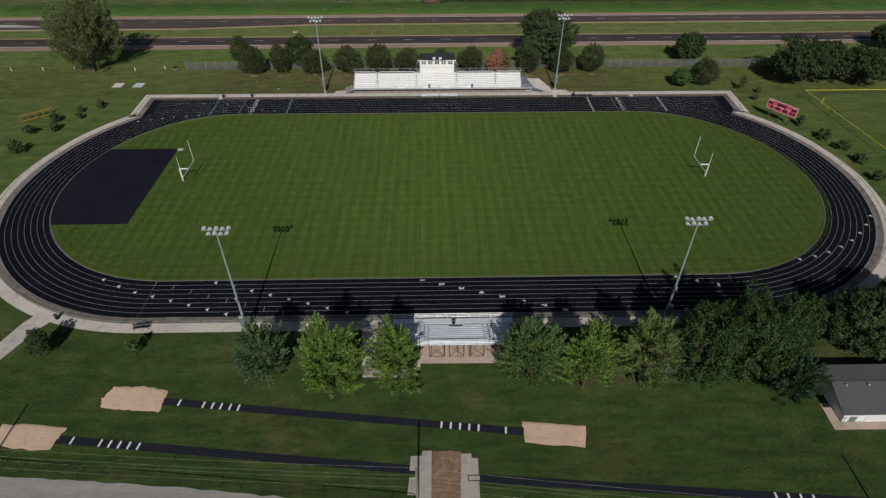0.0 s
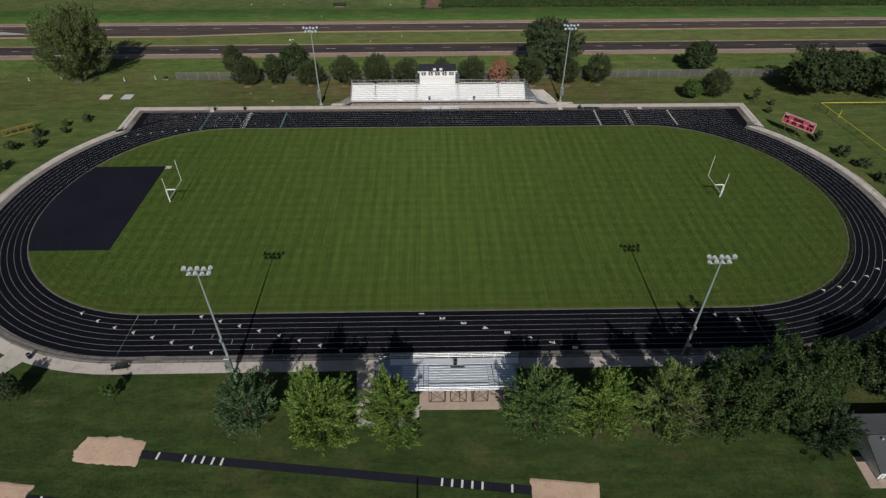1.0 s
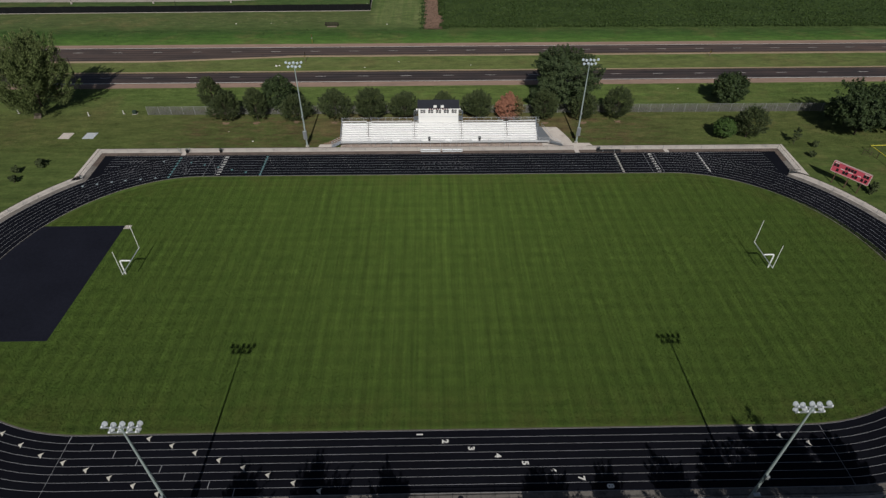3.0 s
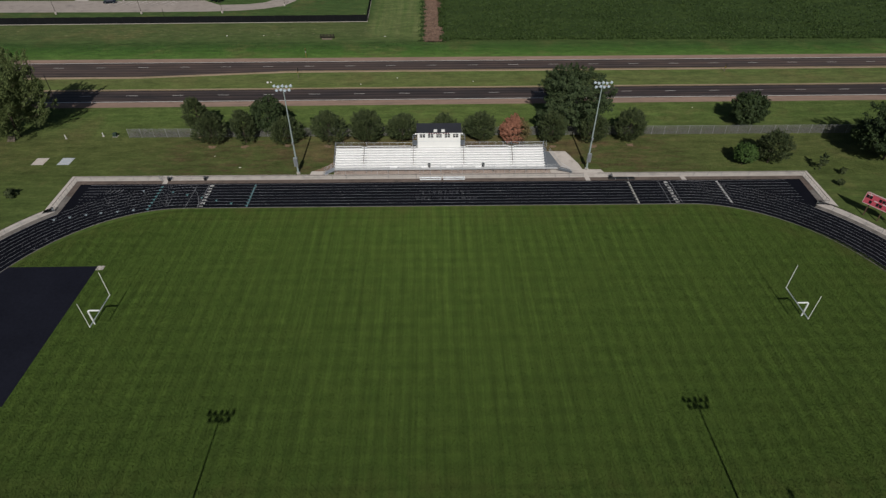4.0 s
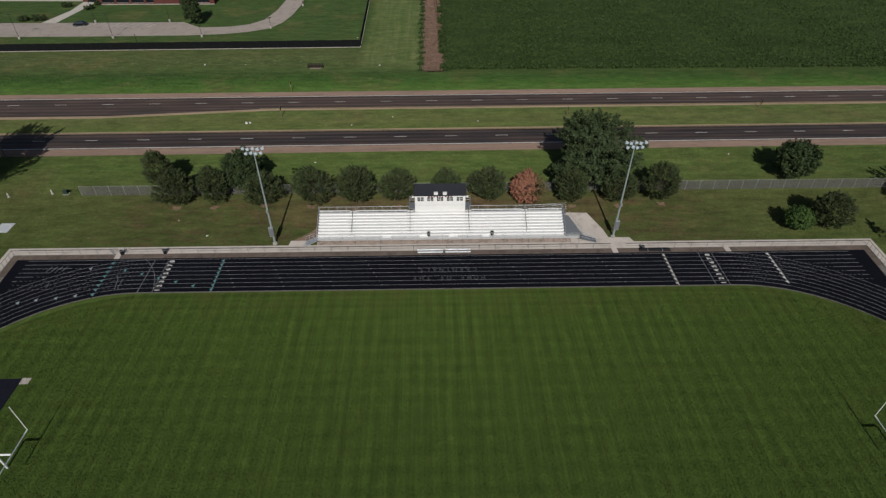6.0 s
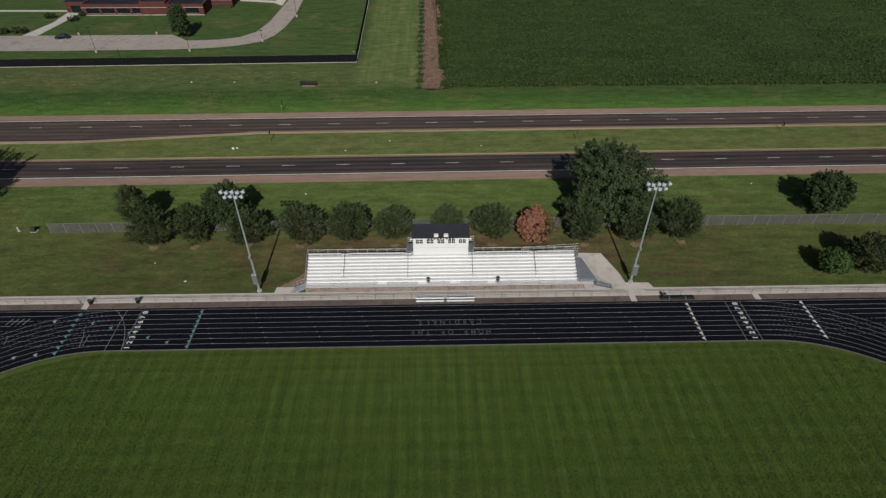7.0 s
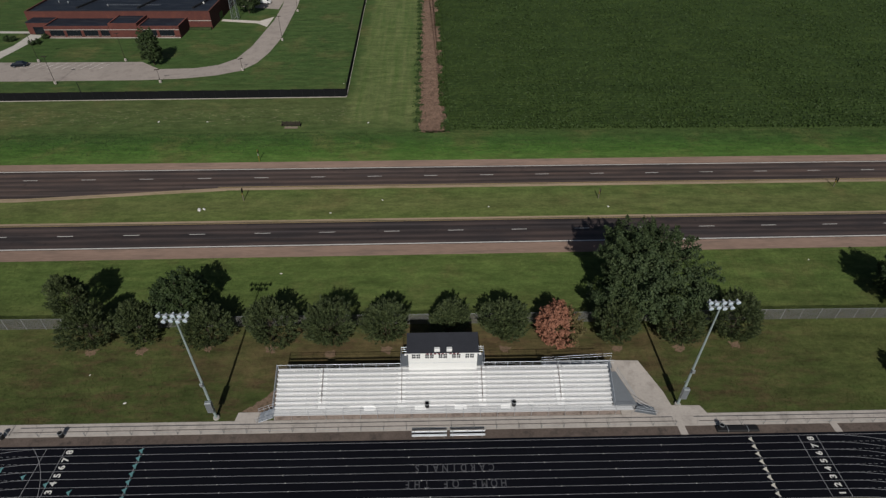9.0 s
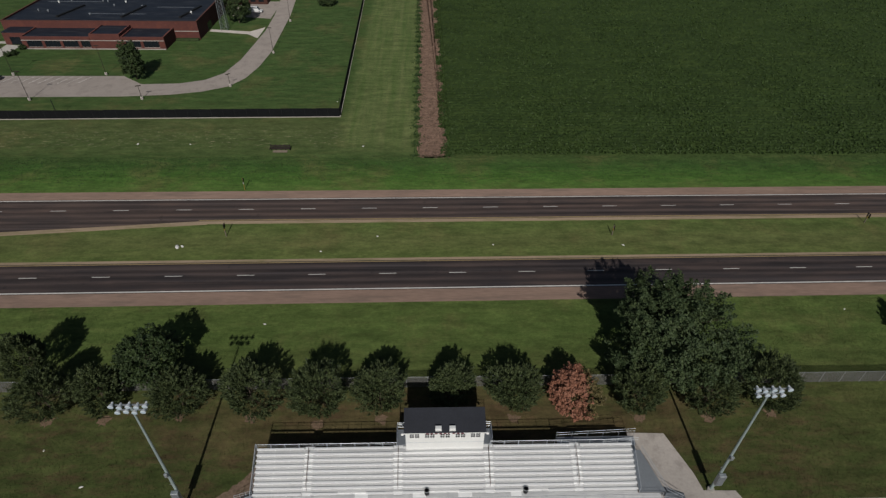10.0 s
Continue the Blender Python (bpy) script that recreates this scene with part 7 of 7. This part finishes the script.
def road_sign(x, y, h, mat, panel, label):
    root = thing("road_sign", x, y, 0, label, "road sign", "signs of the highway")
    part("post", Mesh().box(-0.07, 0.07, -0.07, 0.07, -0.05, h), mat, root)
    if panel == "diamond":
        part("panel", Mesh().add([(0.09, 0, h - 1.1), (0.09, 0.55, h - 0.5), (0.09, 0, h + 0.1), (0.09, -0.55, h - 0.5), (0.12, 0, h - 1.1), (0.12, 0.55, h - 0.5), (0.12, 0, h + 0.1), (0.12, -0.55, h - 0.5)],
                                 [(3, 2, 1, 0), (4, 5, 6, 7), (0, 1, 5, 4), (1, 2, 6, 5), (2, 3, 7, 6), (3, 0, 4, 7)]), M_BLACK, root)
    else:
        part("panel", Mesh().slab(0.09, 0.13, -0.45, 0.45, h - 0.95, h + 0.05, 0.01), M_BLACK, root)
    part("collar", Mesh().box(-0.1, 0.1, -0.1, 0.1, h * 0.5, h * 0.5 + 0.5), M_OCHRE if mat is M_WOOD else M_GALV, root)


road_sign(-39.2, 203.6, 3.0, M_WOOD, "square", "road sign on a pale wooden post in the median")
road_sign(-39.6, 219.9, 3.0, M_OCHRE, "diamond", "road sign on an ochre post beside the highway")
road_sign(35.6, 203.4, 2.4, M_WOOD, "square", "thin road sign in the median")
road_sign(88.6, 207.2, 2.2, M_WOOD, "square", "thin road sign in the median")
rnd = random.Random(5)
stones = [(-47.5, 200.4, 0.75), (-46.6, 200.6, 0.5), (-10.2, 203.4, 0.3), (-20.5, 198.9, 0.28), (37.0, 200.3, 0.35), (12.0, 200.6, 0.25), (-15.9, 239.0, 0.35), (-70.0, 240.1, 0.5), (-57.5, 240.0, 0.3), (-25.0, 264.0, 0.3), (-26.9, 180.4, 0.3), (-43.5, 153.2, 0.3), (-50.6, 158.3, 0.2), (70.0, 182.6, 0.25)]
for x, y, s in stones:
    m = Mesh()
    m.turned([(s * 0.55, -0.03), (s * 0.6, s * 0.12), (s * 0.4, s * 0.3), (s * 0.12, s * 0.36)], pose(x, y, 0, 0, 0, rnd.uniform(0, 180)) @ Matrix.Diagonal((1.5, 0.8, 1, 1)), 7)
    tagged(link("pale_stone", m, M_MARK), "pale stone or scrap lying in the grass", "stone", "pale scraps in the grass")

# weeds and tufts that roughen the ditch and the crop's edge
rng = np.random.RandomState(33)
n = 26000
px = rng.uniform(-160, 150, n)
py = 221.5 + 13.0 * rng.rand(n) ** 0.55 + 0.0105 * px
weeds = link("ditch_weeds", leaves(np.stack([px, py, 0.02 + 0.08 * rng.rand(n)], 1), np.tile((0, 0, 1.5), (n, 1)), 0.17, rng, 0.35, 0.4), L_WEED)
tagged(weeds, "rough green weeds along the ditch", "weeds", kind="stuff")
n = 8000
px = np.where(rng.rand(n) < 0.3, -3.0, 4.8) + rng.normal(0, 0.6, n)
py = 234 + 150 * rng.rand(n)
py += 1.6 * np.sin(py * 1.3)
edge_weeds = link("strip_weeds", leaves(np.stack([px, py, 0.1 + 0.45 * rng.rand(n)], 1), np.tile((0, 0, 0.7), (n, 1)), 0.36, rng, 0.9, 0.35), L_WEED)
tagged(edge_weeds, "green weeds along the brown strip", "weeds", kind="stuff")
n = 7000
py = 234 + 150 * rng.rand(n) ** 1.2
px = -2.5 + (6.6 + 0.9 * np.sign(np.sin(py * 0.31 + 2.0 * np.sin(py * 0.11)))) * rng.rand(n)
stray = 234.4 + 150 * rng.rand(5200)
over = 1.9 * (np.sin(stray * 0.31 + 2.0 * np.sin(stray * 0.11)) < 0) + 0.5 * rng.rand(5200)
spots = np.stack([4.9 - over * rng.rand(5200), stray, 0.25 + 0.6 * rng.rand(5200)], 1)
tagged(link("stray_crop", leaves(spots, np.tile((0, 0, 0.9), (5200, 1)), 0.36, rng, 0.9, 0.4), M_CROP), "ragged edge of dark green crop over the brown strip", "crop", kind="stuff")
dead_weeds = link("dead_weeds", leaves(np.stack([px, py, 0.04 + 0.12 * rng.rand(n)], 1), np.tile((0, 0, 1.6), (n, 1)), 0.34, rng, 0.35, 0.3), L_DEAD)
tagged(dead_weeds, "dead brown weeds lying matted along the crop", "weeds", kind="stuff")


# ---------------------------------------------------------------- grass
def blades(name, mat, label, spots, width, height, seed, z=0.0):
    """Single upright blades of grass, one at every spot, turned and leaning at random."""
    rng = np.random.RandomState(seed)
    n = len(spots)
    a = rng.uniform(0, 2 * math.pi, n)
    w = width * rng.uniform(0.6, 1.3, n) / 2
    h = height * rng.uniform(0.55, 1.25, n)
    side = np.stack([np.cos(a) * w, np.sin(a) * w, np.zeros(n)], 1)
    foot = np.concatenate([spots, np.full((n, 1), z)], 1)
    tip = foot + np.concatenate([rng.normal(0, 0.3, (n, 2)) * h[:, None], h[:, None]], 1)
    v = np.stack([foot - side, foot + side, tip], 1).astype(np.float32)
    data = bpy.data.meshes.new(name)
    data.vertices.add(3 * n)
    data.vertices.foreach_set("co", v.ravel())
    data.loops.add(3 * n)
    data.loops.foreach_set("vertex_index", np.arange(3 * n, dtype=np.int32))
    data.polygons.add(n)
    data.polygons.foreach_set("loop_start", np.arange(0, 3 * n, 3, dtype=np.int32))
    data.update(calc_edges=True)
    data.materials.append(mat)
    return tagged(new(name, data), label, "grass", kind="stuff")


def scatter(x0, x1, y0, y1, density, seed):
    rng = np.random.RandomState(seed)
    n = int((x1 - x0) * (y1 - y0) * density)
    return np.stack([rng.uniform(x0, x1, n), rng.uniform(y0, y1, n)], 1)


def open_ground(spots):
    """The spots that no paving covers."""
    k = 0
    vs, fs = [], []
    for v, f in PAVED:
        vs += v
        fs += [tuple(i + k for i in q) for q in f]
        k += len(v)
    tree_ = BVHTree.FromPolygons(vs, fs)
    down = Vector((0, 0, -1))
    keep = [tree_.ray_cast(Vector((x, y, 0.5)), down, 0.495)[0] is None for x, y in spots.tolist()]
    return spots[np.array(keep)]


p = scatter(CL - R0, FR + R0, CY - R0, CY + R0, 62, 1)
ax = np.where(p[:, 0] > FR - 1, p[:, 0] - FR + 1, np.where(p[:, 0] < CL, CL - p[:, 0], 0))
p = p[np.hypot(ax, p[:, 1] - CY) < R0 - 0.35]
p = p[~((p[:, 0] < -60.1) & (p[:, 1] > 89.9) & (p[:, 1] < 119.7))]
blades("turf_grass", M_INFIELD, "short mown blades of the sports turf", p, 0.11, 0.15, 2, 0.02)
p = np.concatenate([scatter(-80, 82, 30, 62, 24, 3), scatter(-125, 125, 148, 186, 22, 4)])
blades("lawn_grass", M_GROUND, "mown blades of the lawns round the track", open_ground(p), 0.10, 0.12, 5)
